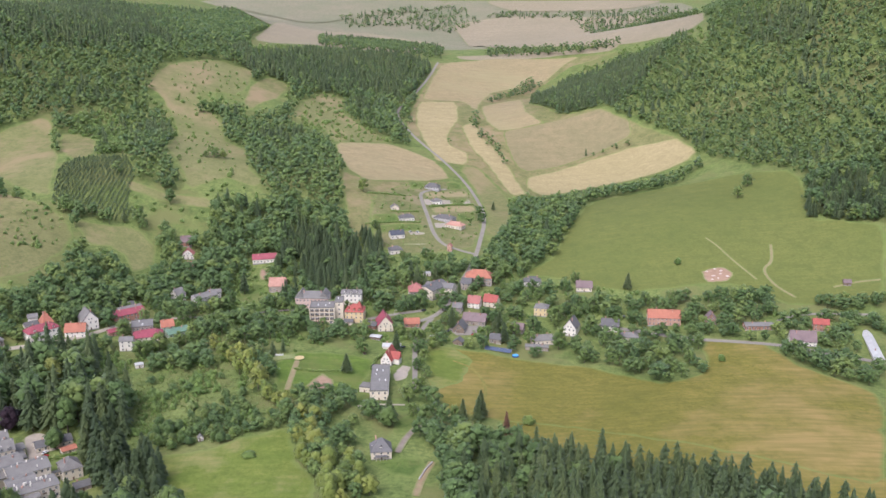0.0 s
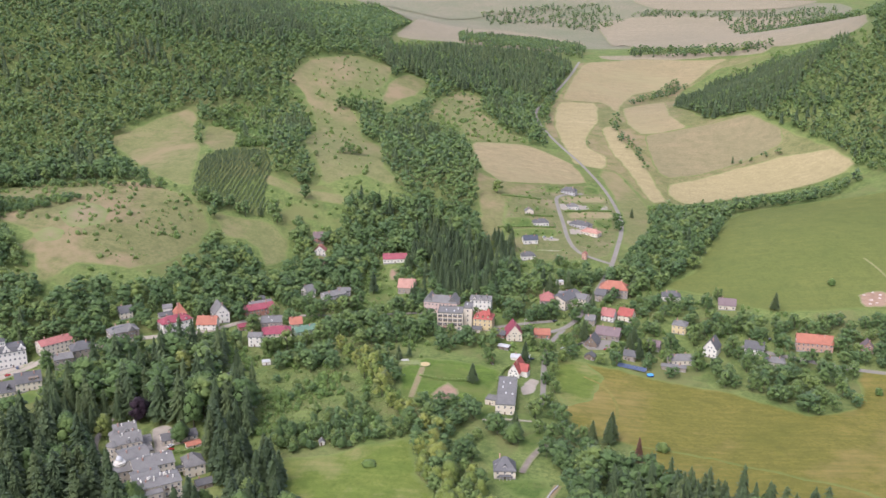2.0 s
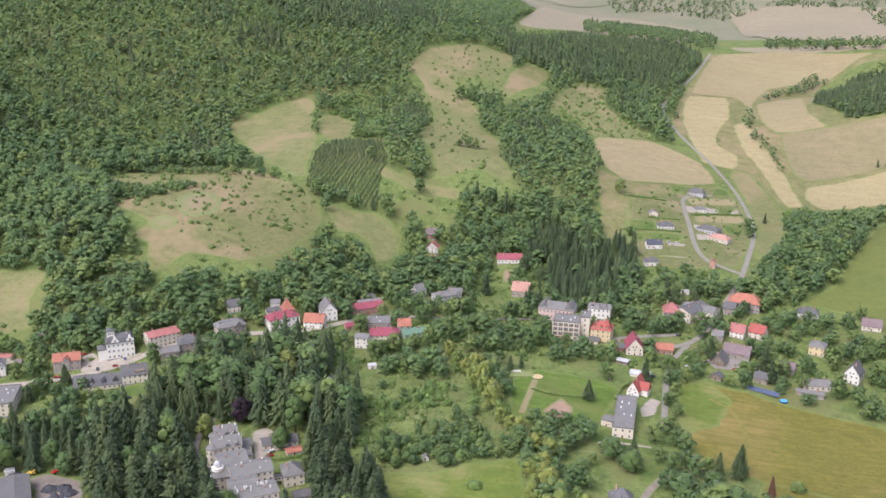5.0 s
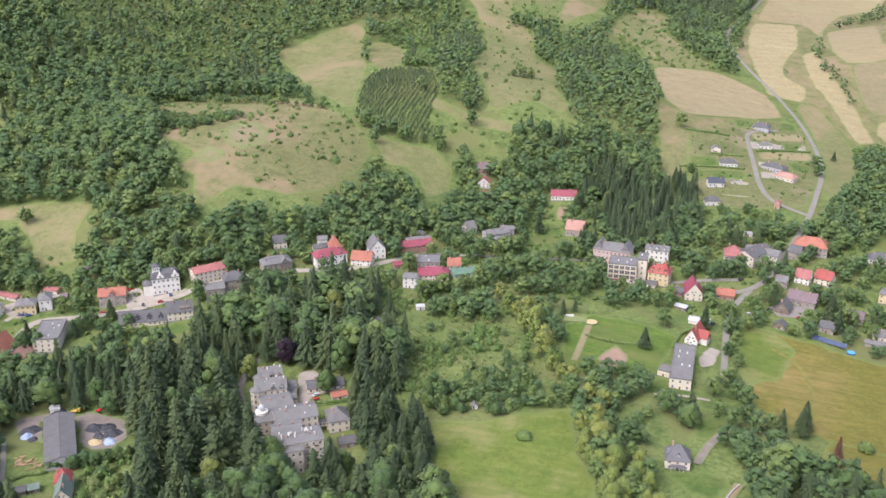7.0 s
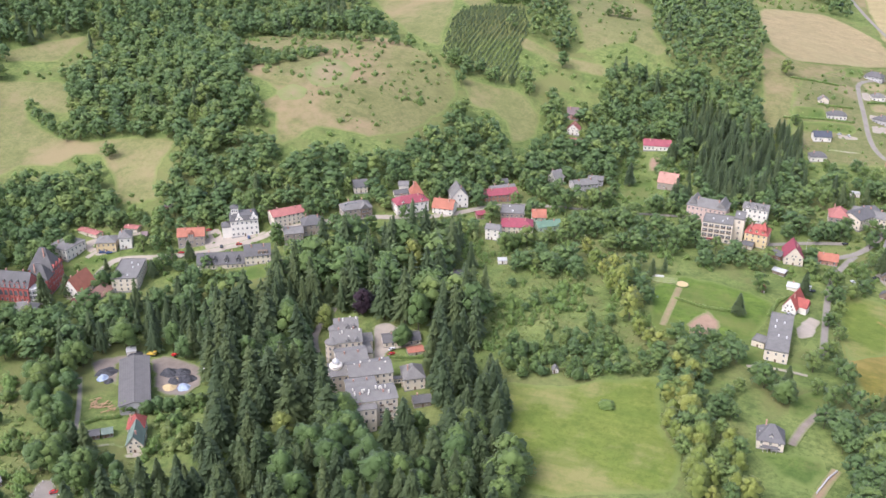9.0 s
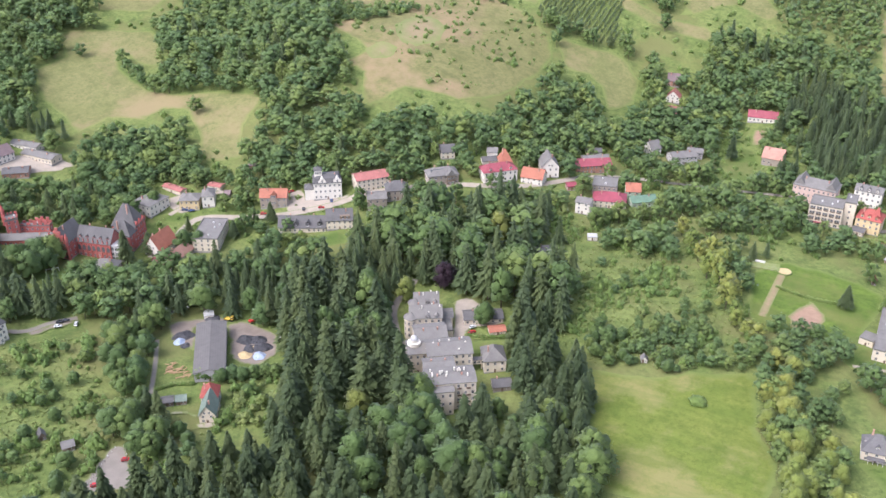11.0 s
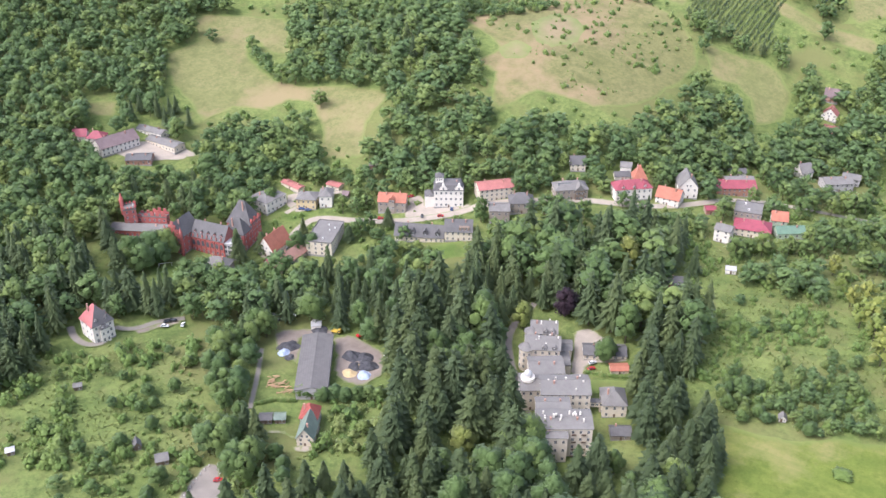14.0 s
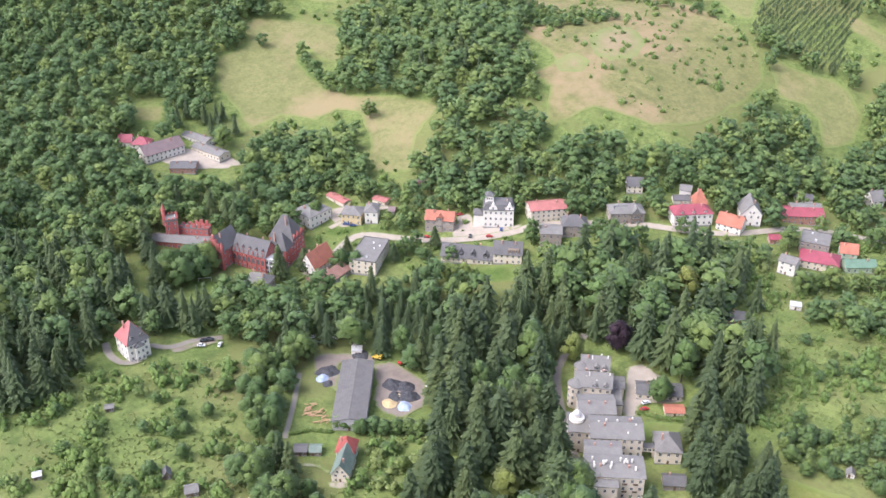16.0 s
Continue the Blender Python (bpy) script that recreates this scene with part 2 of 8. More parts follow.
def leaf_mat(name, stops, deep):
    """Foliage: each tree its own tone, each clump its own shade, some light through the leaves."""
    m, nt, bs = blank(name)
    at = nt.nodes.new("ShaderNodeAttribute")
    at.attribute_name = "tint"
    ob = nt.nodes.new("ShaderNodeObjectInfo")
    add = nt.nodes.new("ShaderNodeMath")
    add.operation = "ADD"
    nt.links.new(at.outputs["Fac"], add.inputs[0])
    nt.links.new(ob.outputs["Random"], add.inputs[1])
    fr = nt.nodes.new("ShaderNodeMath")
    fr.operation = "FRACT"
    nt.links.new(add.outputs[0], fr.inputs[0])
    col = ramp(nt, fr.outputs[0], stops)
    geo = nt.nodes.new("ShaderNodeNewGeometry")
    fine = noise_node(nt, 1.4, 5.0, 0.78)
    isl = ramp(nt, geo.outputs["Random Per Island"], [(0.0, (0.0, 0.0, 0.0)), (1.0, (0.4, 0.4, 0.4))])
    col = mix(nt, isl, col, deep)
    col = mix(nt, ramp(nt, fine, [(0.42, (0, 0, 0)), (0.66, (0.5, 0.5, 0.5))]), col, shade(deep, 0.72))
    nt.links.new(col, bs.inputs["Base Color"])
    bs.inputs["Roughness"].default_value = 0.65
    bs.inputs["Specular IOR Level"].default_value = 0.2
    # bluish sheen at grazing angles stands in for distance haze on the crowns
    bs.inputs["Sheen Weight"].default_value = 0.12
    bs.inputs["Sheen Tint"].default_value = (0.85, 0.93, 1.0, 1)
    rel = nt.nodes.new("ShaderNodeBump")
    rel.inputs["Strength"].default_value = 0.6
    rel.inputs["Distance"].default_value = 0.5
    nt.links.new(fine, rel.inputs["Height"])
    nt.links.new(rel.outputs["Normal"], bs.inputs["Normal"])
    tr = nt.nodes.new("ShaderNodeBsdfTranslucent")
    nt.links.new(col, tr.inputs["Color"])
    ms = nt.nodes.new("ShaderNodeMixShader")
    ms.inputs["Fac"].default_value = 0.38
    nt.links.new(bs.outputs["BSDF"], ms.inputs[1])
    nt.links.new(tr.outputs["BSDF"], ms.inputs[2])
    nt.links.new(ms.outputs["Shader"], nt.nodes["Material Output"].inputs["Surface"])
    return m


L_BROAD = leaf_mat("broad_leaves", [(0.0, (0.105, 0.1662, 0.054)), (0.25, (0.1452, 0.2158, 0.062)), (0.5, (0.2025, 0.2693, 0.072)), (0.7, (0.1165, 0.1862, 0.07)), (0.85, (0.1643, 0.2387, 0.075)), (1.0, (0.2531, 0.3056, 0.076))], (0.0955, 0.1547, 0.052))
L_SPRUCE = leaf_mat("spruce_needles", [(0.0, (0.0714, 0.1031, 0.042)), (0.5, (0.09996, 0.1362, 0.05)), (0.8, (0.1326, 0.163, 0.055)), (1.0, (0.1061, 0.1464, 0.066))], (0.06324, 0.09283, 0.04))
L_LINDEN = leaf_mat("linden_leaves", [(0.0, (0.225, 0.296, 0.07)), (0.5, (0.3, 0.3342, 0.078)), (1.0, (0.37, 0.3677, 0.09))], (0.19, 0.2435, 0.062))
L_BUSH = leaf_mat("shrub_leaves", [(0.0, (0.162, 0.25, 0.066)), (0.5, (0.222, 0.305, 0.076)), (1.0, (0.285, 0.325, 0.11))], (0.148, 0.225, 0.06))
L_RUST = leaf_mat("dying_spruce_needles", [(0.0, (0.2, 0.105, 0.06)), (1.0, (0.24, 0.1241, 0.07))], (0.11, 0.06685, 0.045))
L_COPPER = leaf_mat("copper_beech_leaves", [(0.0, (0.045, 0.02674, 0.035)), (1.0, (0.06, 0.03343, 0.042))], (0.02, 0.01337, 0.018))
L_YELLOW = leaf_mat("yellow_green_leaves", [(0.0, (0.26, 0.3008, 0.075)), (1.0, (0.32, 0.3295, 0.085))], (0.19, 0.2292, 0.065))


# ---- the plan: hills (x, y, spread, rise), land cover, roads, buildings, woods ----
HILLS_FAR = [
    (0, 2000, 620, 24.7), (1500, 3500, 620, 101.3), (-1000, 3500, 620, 44.9), (0, 3000, 620, -44.3),
    (0, 4500, 620, 51), (-1500, 2000, 620, 135.3), (-1000, 4500, 620, 119.1), (1000, 2500, 620, 76.7),
    (1000, 2000, 620, 121), (-1000, 2500, 620, 134.7), (0, 4000, 620, 67.3), (1000, 4500, 620, 117.4),
    (-300, 1500, 300, 37.5), (600, 2100, 300, 8.7), (600, 1500, 300, 150.4), (-900, 1200, 300, 163.6),
    (-1200, 600, 300, 79), (300, 300, 300, 2.3), (-600, 1800, 300, 46.7), (900, 1500, 300, 115.7), (-900, 2650, 330, 60),
]
HILLS_NEAR = [
    (-440, 1200, 180, -26.8), (-440, 300, 180, 2.6), (-620, 1380, 180, 28.4), (-620, 1020, 180, -48.9),
    (-80, 1560, 180, -36.7), (100, 1380, 180, -3.9), (640, 1020, 180, 124), (280, 1740, 180, -91.9),
    (460, 660, 180, -30.7), (280, 1200, 180, -84.2), (640, 1200, 180, 33.1), (105, 1025, 115, -16.7),
    (-125, 795, 115, 3), (220, 910, 115, 11.4), (-240, 450, 115, -8.7), (-240, 910, 115, -41.4),
    (220, 565, 115, 16.9), (-125, 565, 115, 5.5), (-355, 1025, 115, 58.7), (-470, 565, 115, -18.7),
    (-700, 680, 115, -11.9), (450, 1025, 115, -27.9), (220, 1025, 115, 36.9), (-470, 795, 115, 44.2),
    (-125, 1025, 115, 22.9), (105, 680, 115, -18.7),
]
FIELDS = []
FIELDS.append(("pasture", "valley floor pastures between the grain fields", M_DRY, 0.1, [(-14, 1955), (137, 2023), (280, 1968), (351, 1925), (252, 1922), (170, 1798), (141, 1590), (174, 1433), (230, 1421), (265, 1344), (310, 1262), (322, 1203), (304, 1189), (196, 1184), (121, 1144), (104, 1152), (83, 1137), (68, 1182), (49, 1243), (5, 1247), (-30, 1326), (-57, 1431), (-45, 1628), (-24, 1808)]))
FIELDS.append(("far_field", "patchwork of far pastures in the upper valley", M_FARG, -1.6, [(-1023, 4001), (-404, 3925), (265, 3961), (971, 3741), (445, 1958), (355, 2015), (233, 2047), (-3, 2068), (-121, 2281), (-285, 2236), (-438, 2456)]))
FIELDS.append(("meadow", "dry hilltop meadow with scattered shrubs", M_DRY, 0.25, [(-593, 907), (-548, 957), (-443, 939), (-395, 924), (-363, 902), (-347, 879), (-348, 829), (-352, 782), (-373, 754), (-412, 743), (-422, 708), (-432, 713), (-449, 744), (-474, 743), (-462, 771), (-523, 801), (-501, 839), (-562, 866)]))
FIELDS.append(("meadow", "pale green mown hillside meadow beside woods", M_PALE, 0.25, [(-366, 909), (-347, 910), (-303, 925), (-280, 906), (-272, 875), (-285, 846), (-303, 877), (-317, 883), (-333, 871), (-347, 891)]))
FIELDS.append(("meadow", "narrow sloping meadow strip between woods", M_PALE, 0.25, [(-755, 760), (-728, 811), (-703, 853), (-709, 808), (-704, 776), (-745, 749)]))
FIELDS.append(("meadow", "sloping green meadow round a lone tree", M_PALE, 0.25, [(-743, 704), (-712, 734), (-676, 755), (-628, 707), (-639, 700), (-686, 717), (-659, 690), (-613, 672), (-583, 673), (-548, 686), (-507, 692), (-503, 661), (-479, 625), (-510, 615), (-523, 635), (-556, 658), (-578, 657), (-582, 637), (-609, 628), (-612, 598), (-642, 612), (-663, 618), (-689, 629), (-714, 652), (-707, 679)]))
FIELDS.append(("meadow", "small grassy clearing in the wood", M_PALE, 0.25, [(-696, 558), (-682, 576), (-664, 560), (-678, 547)]))
FIELDS.append(("meadow", "sunlit hillside pasture framed by forest", M_PALE, 0.25, [(-557, 1095), (-530, 1154), (-499, 1215), (-482, 1189), (-459, 1124), (-424, 1055), (-391, 938), (-408, 942), (-444, 967), (-517, 1057)]))
FIELDS.append(("meadow", "small dry clearing beside a plantation", M_DRY, 0.25, [(-467, 1176), (-443, 1171), (-416, 1155), (-386, 1056), (-402, 1039), (-435, 1085)]))
FIELDS.append(("meadow", "long hillside pasture climbing to the forest", M_PALE, 0.25, [(-418, 1365), (-411, 1477), (-366, 1580), (-303, 1575), (-295, 1484), (-301, 1425), (-320, 1421), (-351, 1394), (-330, 1337), (-309, 1328), (-276, 1221), (-244, 1184), (-221, 1083), (-198, 1057), (-206, 1034), (-240, 1048), (-265, 1011), (-278, 1001), (-277, 1024), (-302, 1075), (-329, 1129), (-336, 1220), (-357, 1287), (-396, 1355)]))
FIELDS.append(("meadow", "small dry pasture between hedges", M_DRY, 0.25, [(-289, 1406), (-294, 1501), (-280, 1570), (-242, 1559), (-246, 1465), (-266, 1412), (-277, 1362)]))
FIELDS.append(("meadow", "scrubby pasture dotted with bushes", M_PALE, 0.25, [(-218, 1390), (-215, 1461), (-194, 1572), (-154, 1550), (-152, 1463), (-99, 1362), (-65, 1320), (-146, 1282), (-164, 1344)]))
FIELDS.append(("meadow", "bright meadow strip below the plantation", M_PALE, 0.25, [(-334, 1002), (-324, 998), (-287, 992), (-248, 1001), (-242, 984), (-284, 976), (-328, 981)]))
FIELDS.append(("stubble_field", "tan stubble field on a gentle slope", M_STUB, 0.5, [(-146, 1282), (-72, 1307), (-10, 1252), (12, 1176), (-87, 1095), (-114, 1138)]))
FIELDS.append(("meadow", "yellowing grass slope beside the new houses", M_DRY, 0.25, [(-122, 1134), (-86, 1097), (11, 1172), (11, 1145), (-77, 1051), (-74, 939), (-92, 935), (-108, 1032)]))
FIELDS.append(("gardens", "patchy gardens and verges round new houses", M_GARDEN, 0.25, [(-81, 1049), (-26, 1142), (15, 1174), (32, 1140), (47, 1041), (38, 950), (31, 917), (3, 905), (-46, 893), (-70, 926)]))
FIELDS.append(("wheat_field", "pale ripe wheat field beside the road", M_WHEAT, 0.5, [(-41, 1629), (26, 1652), (25, 1472), (5, 1366), (13, 1326), (36, 1296), (31, 1248), (-10, 1252), (-26, 1341), (-41, 1445)]))
FIELDS.append(("wheat_field", "narrow strip of ripe grain", M_WHEAT, 0.5, [(27, 1433), (49, 1467), (55, 1385), (82, 1295), (105, 1158), (85, 1139), (64, 1248), (37, 1331)]))
FIELDS.append(("stubble_field", "brown mown field by the forest corner", M_STUB, 0.5, [(63, 1611), (142, 1719), (129, 1494), (147, 1417), (173, 1423), (80, 1396), (64, 1463)]))
FIELDS.append(("hay_field", "mown hay field turning brown", M_HAY, 0.5, [(84, 1402), (172, 1417), (229, 1417), (262, 1348), (260, 1312), (228, 1298), (195, 1285), (109, 1246), (96, 1277)]))
FIELDS.append(("wheat_field", "golden grain field under the wooded hill", M_WHEAT, 0.5, [(107, 1229), (194, 1277), (248, 1287), (310, 1262), (322, 1203), (305, 1191), (196, 1186), (122, 1150), (107, 1183)]))
FIELDS.append(("stubble_field", "wide tan field in the upper valley", M_STUB, 0.5, [(9, 1963), (114, 2024), (280, 1968), (243, 1939), (189, 1837), (168, 1839), (90, 1764), (64, 1643), (56, 1546), (36, 1660), (-36, 1637), (-23, 1768), (-8, 1898)]))
FIELDS.append(("meadow", "grassy strip along the valley road", M_PALE, 0.25, [(27, 1252), (49, 1243), (79, 1138), (73, 1005), (49, 933), (42, 952), (50, 1043), (37, 1168), (21, 1226)]))
FIELDS.append(("meadow", "smooth green hillside meadow", M_GREEN, 0.25, [(174, 1091), (262, 1106), (335, 1090), (382, 1041), (378, 977), (354, 915), (387, 895), (415, 877), (372, 770), (291, 763), (256, 806), (161, 800), (110, 833), (73, 848), (102, 876), (132, 963)]))
FIELDS.append(("hay_meadow", "large yellow-green hay meadow with mown swirls", M_HAYM, 0.25, [(-16, 704), (28, 698), (75, 683), (112, 671), (158, 630), (191, 648), (204, 714), (250, 705), (263, 656), (303, 609), (242, 473), (220, 484), (142, 528), (77, 559), (52, 567), (5, 578), (-9, 618)]))
FIELDS.append(("meadow", "bright green clearing enclosed by trees", M_BRIGHT, 0.25, [(-175, 522), (-146, 525), (-126, 538), (-94, 556), (-94, 537), (-87, 510), (-76, 496), (-72, 476), (-75, 463), (-138, 439), (-150, 470), (-166, 502)]))
FIELDS.append(("football_pitch", "mown football pitch with worn goalmouth", M_PITCH, 0.25, [(-123, 646), (-111, 673), (-66, 672), (-50, 663), (-54, 636), (-57, 615), (-69, 601), (-84, 598), (-104, 591), (-115, 608)]))
FIELDS.append(("lawn", "lawn round the flat-roofed school", M_LAWN, 0.25, [(-63, 585), (-57, 608), (-37, 601), (-26, 635), (-20, 610), (-29, 592), (-54, 581)]))
FIELDS.append(("lawn", "garden lawn of the slate-roofed villa", M_LAWN, 0.25, [(-33, 562), (-18, 580), (-14, 564), (-22, 547), (-32, 545)]))
FIELDS.append(("lawn", "front lawn below the slate-roofed villa", M_LAWN, 0.25, [(-45, 509), (-27, 514), (-14, 518), (-11, 506), (-18, 490), (-30, 495)]))
FIELDS.append(("far_field", "pale harvested field in the distance", M_FAR, 0.25, [(-355, 1812), (-461, 2865), (-262, 3226), (14, 3019), (-15, 2108), (-122, 2081), (-255, 1998)]))
FIELDS.append(("far_field", "broad pale far hillside field", M_FAR, 0.25, [(36, 3486), (245, 3639), (845, 3392), (412, 1514), (428, 1879), (260, 2085), (98, 2194), (69, 3171)]))
FIELDS.append(("far_field", "distant pale green and tan fields", M_FARG, 0.25, [(-823, 3703), (-667, 3905), (-404, 3925), (18, 3953), (-4, 3768), (-290, 3596), (-455, 3295)]))
FIELDS.append(("far_field", "distant field on the horizon slope", M_FAR, 0.25, [(153, 3950), (592, 3893), (856, 3794), (699, 3638), (250, 3720)]))
FIELDS.append(("far_field", "narrow distant grain field", M_FAR, 0.25, [(21, 2052), (176, 2077), (361, 1981), (338, 1944), (251, 2004), (43, 2003)]))
FIELDS.append(("lawn", "village green with a football goal", M_LAWN, 0.25, [(-502, 461), (-500, 469), (-491, 472), (-482, 466), (-480, 459), (-485, 452), (-494, 453)]))
FIELDS.append(("lawn", "small lawn among dark park trees", M_LAWN, 0.25, [(-522, 441), (-518, 447), (-512, 448), (-500, 439), (-500, 431), (-508, 431)]))
FIELDS.append(("lawn", "sloping lawn behind the long low castle range", M_GARDEN, 0.25, [(-536, 457), (-530, 467), (-521, 475), (-511, 465), (-516, 454), (-525, 450)]))
FIELDS.append(("lawn", "grass bank below the long mansard house", M_LAWN, 0.25, [(-386, 573), (-367, 592), (-355, 579), (-371, 566)]))
FIELDS.append(("lawn", "small park lawn by the cream houses", M_LAWN, 0.25, [(-493, 549), (-471, 571), (-465, 567), (-472, 551), (-485, 544)]))
FIELDS.append(("lawn", "garden lawn among village houses", M_LAWN, 0.25, [(-195, 847), (-180, 864), (-166, 823), (-172, 808), (-185, 810)]))
FIELDS.append(("yard", "paved yard beside the white villa", M_PAVE, 0.4, [(-427, 611), (-418, 616), (-407, 605), (-414, 599)]))
FIELDS.append(("yard", "paved yard between the cream houses", M_PAVE, 0.4, [(-499, 570), (-492, 579), (-480, 581), (-471, 570), (-479, 560), (-490, 562)]))
FIELDS.append(("bare_patch", "reddish bare patch on the hill meadow", M_SOIL, 0.4, [(-468, 821), (-467, 845), (-452, 858), (-431, 844), (-423, 817), (-433, 796), (-449, 795)]))
FIELDS.append(("bare_patch", "reddish bare patch on the hill meadow", M_SOIL, 0.4, [(-466, 769), (-460, 788), (-444, 785), (-440, 769), (-453, 759)]))
FIELDS.append(("yard", "bare gravel yard beside the storage hall", M_GRAVEL, 0.4, [(-397, 459), (-388, 469), (-374, 480), (-369, 478), (-362, 464), (-368, 465), (-383, 464), (-363, 445), (-369, 445), (-381, 447)]))
FIELDS.append(("yard", "oval gravel coal yard with dark heaps", M_GRAVEL, 0.4, [(-367, 473), (-363, 481), (-348, 482), (-334, 477), (-325, 464), (-326, 451), (-335, 448), (-346, 452), (-355, 464)]))
FIELDS.append(("yard", "paved sanatorium courtyard", M_PAVE, 0.4, [(-264, 547), (-260, 555), (-246, 552), (-234, 550), (-228, 541), (-246, 527), (-240, 520), (-248, 514), (-252, 526)]))
FIELDS.append(("lawn", "small courtyard lawn in front of the garages", M_LAWN, 0.4, [(-244, 526), (-235, 531), (-233, 528), (-224, 534), (-221, 529), (-239, 520)]))
FIELDS.append(("lawn", "clipped lawn beside the sanatorium pavilion", M_LAWN, 0.4, [(-238, 518), (-221, 527), (-218, 522), (-228, 515), (-230, 509), (-234, 512)]))
FIELDS.append(("lawn", "round lawn between the sanatorium drives", M_LAWN, 0.4, [(-287, 521), (-286, 525), (-282, 527), (-279, 522), (-284, 520)]))
FIELDS.append(("lawn", "strip of lawn under the round bay", M_LAWN, 0.4, [(-283, 514), (-281, 517), (-276, 518), (-273, 514), (-276, 511)]))
FIELDS.append(("yard", "light paved forecourt of white villa", M_PAVE, 0.4, [(-424, 603), (-410, 609), (-389, 619), (-386, 625), (-380, 618), (-402, 593), (-414, 591)]))
FIELDS.append(("yard", "tarmac yard of the works", M_PAVE, 0.4, [(-635, 522), (-625, 553), (-601, 566), (-579, 569), (-586, 555), (-603, 536)]))
FIELDS.append(("yard", "paved school entrance yard", M_PAVE, 0.4, [(-37, 638), (-31, 660), (-24, 657), (-26, 635), (-35, 627)]))
FIELDS.append(("yard", "bare rubble patch on the meadow", M_DIRT, 0.4, [(231, 828), (251, 834), (260, 822), (251, 808), (231, 807)]))
FIELDS.append(("yard", "worn sandy goalmouth", M_DIRT, 0.4, [(-95, 613), (-89, 630), (-86, 635), (-77, 624), (-77, 610), (-89, 600)]))
FIELDS.append(("yard", "wide asphalt turning place with bollards", M_ASPH, 0.4, [(-342, 366), (-337, 368), (-327, 361), (-312, 349), (-332, 335), (-335, 345), (-339, 358)]))
FIELDS.append(("driveway", "pale paved driveway of a new house", M_PAVE, 0.4, [(-12, 1073), (11, 1082), (11, 1067), (-9, 1050)]))
FIELDS.append(("driveway", "pale paved driveway of a new house", M_PAVE, 0.4, [(-13, 1012), (1, 1016), (1, 1005), (-12, 1000)]))
FIELDS.append(("driveway", "pale paved driveway beside orange roof", M_PAVE, 0.4, [(-10, 987), (5, 991), (6, 976), (-8, 970)]))
FIELDS.append(("driveway", "pale paved driveway of a new house", M_PAVE, 0.4, [(-35, 955), (-18, 955), (-18, 949), (-34, 946)]))
FIELDS.append(("garden_path", "pale garden track in the estate", M_PAVE, 0.4, [(-39, 923), (-15, 925), (-15, 923), (-39, 920)]))
FIELDS.append(("lawn", "grass verge by the village houses", M_LAWN, 0.4, [(-188, 853), (-171, 857), (-157, 828), (-152, 786), (-168, 782), (-182, 811)]))
FIELDS.append(("garden", "bare vegetable garden by the red cottage", M_DIRT, 0.4, [(-176, 885), (-167, 887), (-165, 863), (-172, 857)]))
FIELDS.append(("lawn", "green garden below the red cottage", M_LAWN, 0.4, [(-188, 876), (-178, 891), (-176, 867), (-185, 861)]))
FIELDS.append(("yard", "paved yard among village houses", M_ASPH, 0.4, [(3, 737), (14, 745), (31, 746), (27, 729), (10, 723)]))
FIELDS.append(("yard", "gravel parking by the red-roofed villa", M_GRAVEL, 0.4, [(-455, 413), (-448, 422), (-445, 436), (-438, 432), (-443, 421), (-446, 409)]))
FIELDS.append(("meadow", "fresh green corner of the hay meadow", M_BRIGHT, 0.4, [(-17, 700), (7, 703), (22, 679), (12, 633), (-8, 614)]))
FIELDS.append(("hay_meadow", "yellow-green lower edge of the hay meadow", M_HAYM, 0.18, [(36, 575), (77, 570), (142, 540), (220, 496), (250, 485), (240, 430), (180, 457), (127, 482), (68, 504), (30, 540)]))
for lawn in ([(-40, 1128), (-24, 1144), (-23, 1111), (-38, 1096)], [(5, 1161), (22, 1172), (24, 1145), (5, 1128)], [(9, 1090), (28, 1106), (25, 1074), (9, 1062)],
             [(15, 1030), (36, 1043), (35, 1009), (18, 1002)], [(-75, 993), (-49, 1001), (-46, 979), (-73, 970)], [(-69, 966), (-24, 980), (-20, 960), (-68, 947)]):
    FIELDS.append(("lawn", "mown green lawn of a new house", M_LAWN, 0.36, lawn))
for plot in ([(-22, 1096), (28, 1139), (32, 1115), (-20, 1071)], [(-14, 1038), (37, 1078), (37, 1048), (-12, 1018)]):
    FIELDS.append(("plot", "dry uncut grass on an empty building plot", M_STUB, 0.32, plot))
FIELDS.append(("terrace", "pale paved terrace of a new house", M_PAVE, 0.44, [(-24, 1063), (-15, 1070), (-11, 1050), (-20, 1043)]))
FIELDS.append(("terrace", "pale paved terrace of a new house", M_PAVE, 0.44, [(22, 1075), (30, 1106), (33, 1080), (23, 1070)]))
FIELDS.append(("lawn", "garden lawn behind the crimson-roofed house", M_LAWN, 0.3, [(-265, 777), (-257, 793), (-251, 774), (-257, 766)]))
FIELDS.append(("lawn", "bright lawn between the street houses", M_LAWN, 0.3, [(-325, 671), (-307, 678), (-305, 672), (-321, 662)]))
FIELDS.append(("garden_path", "pale paved path of the green-roofed house", M_PAVE, 0.44, [(-338, 398), (-331, 403), (-325, 403), (-325, 401), (-331, 401), (-337, 396)]))
FIELDS.append(("terrace", "pale paved terrace round the green-roofed house", M_PAVE, 0.44, [(-321, 397), (-315, 404), (-311, 411), (-309, 407), (-313, 400), (-318, 395)]))
ROADS = []
ROADS.append(("lane", "asphalt side street with parked cars", M_ASPH, 5, [(-452, 512), (-457, 531), (-462, 543), (-467, 556)]))
ROADS.append(("lane", "paved lane between the cream houses", M_PAVE, 4, [(-484, 555), (-483, 567), (-476, 574), (-476, 585), (-469, 593)]))
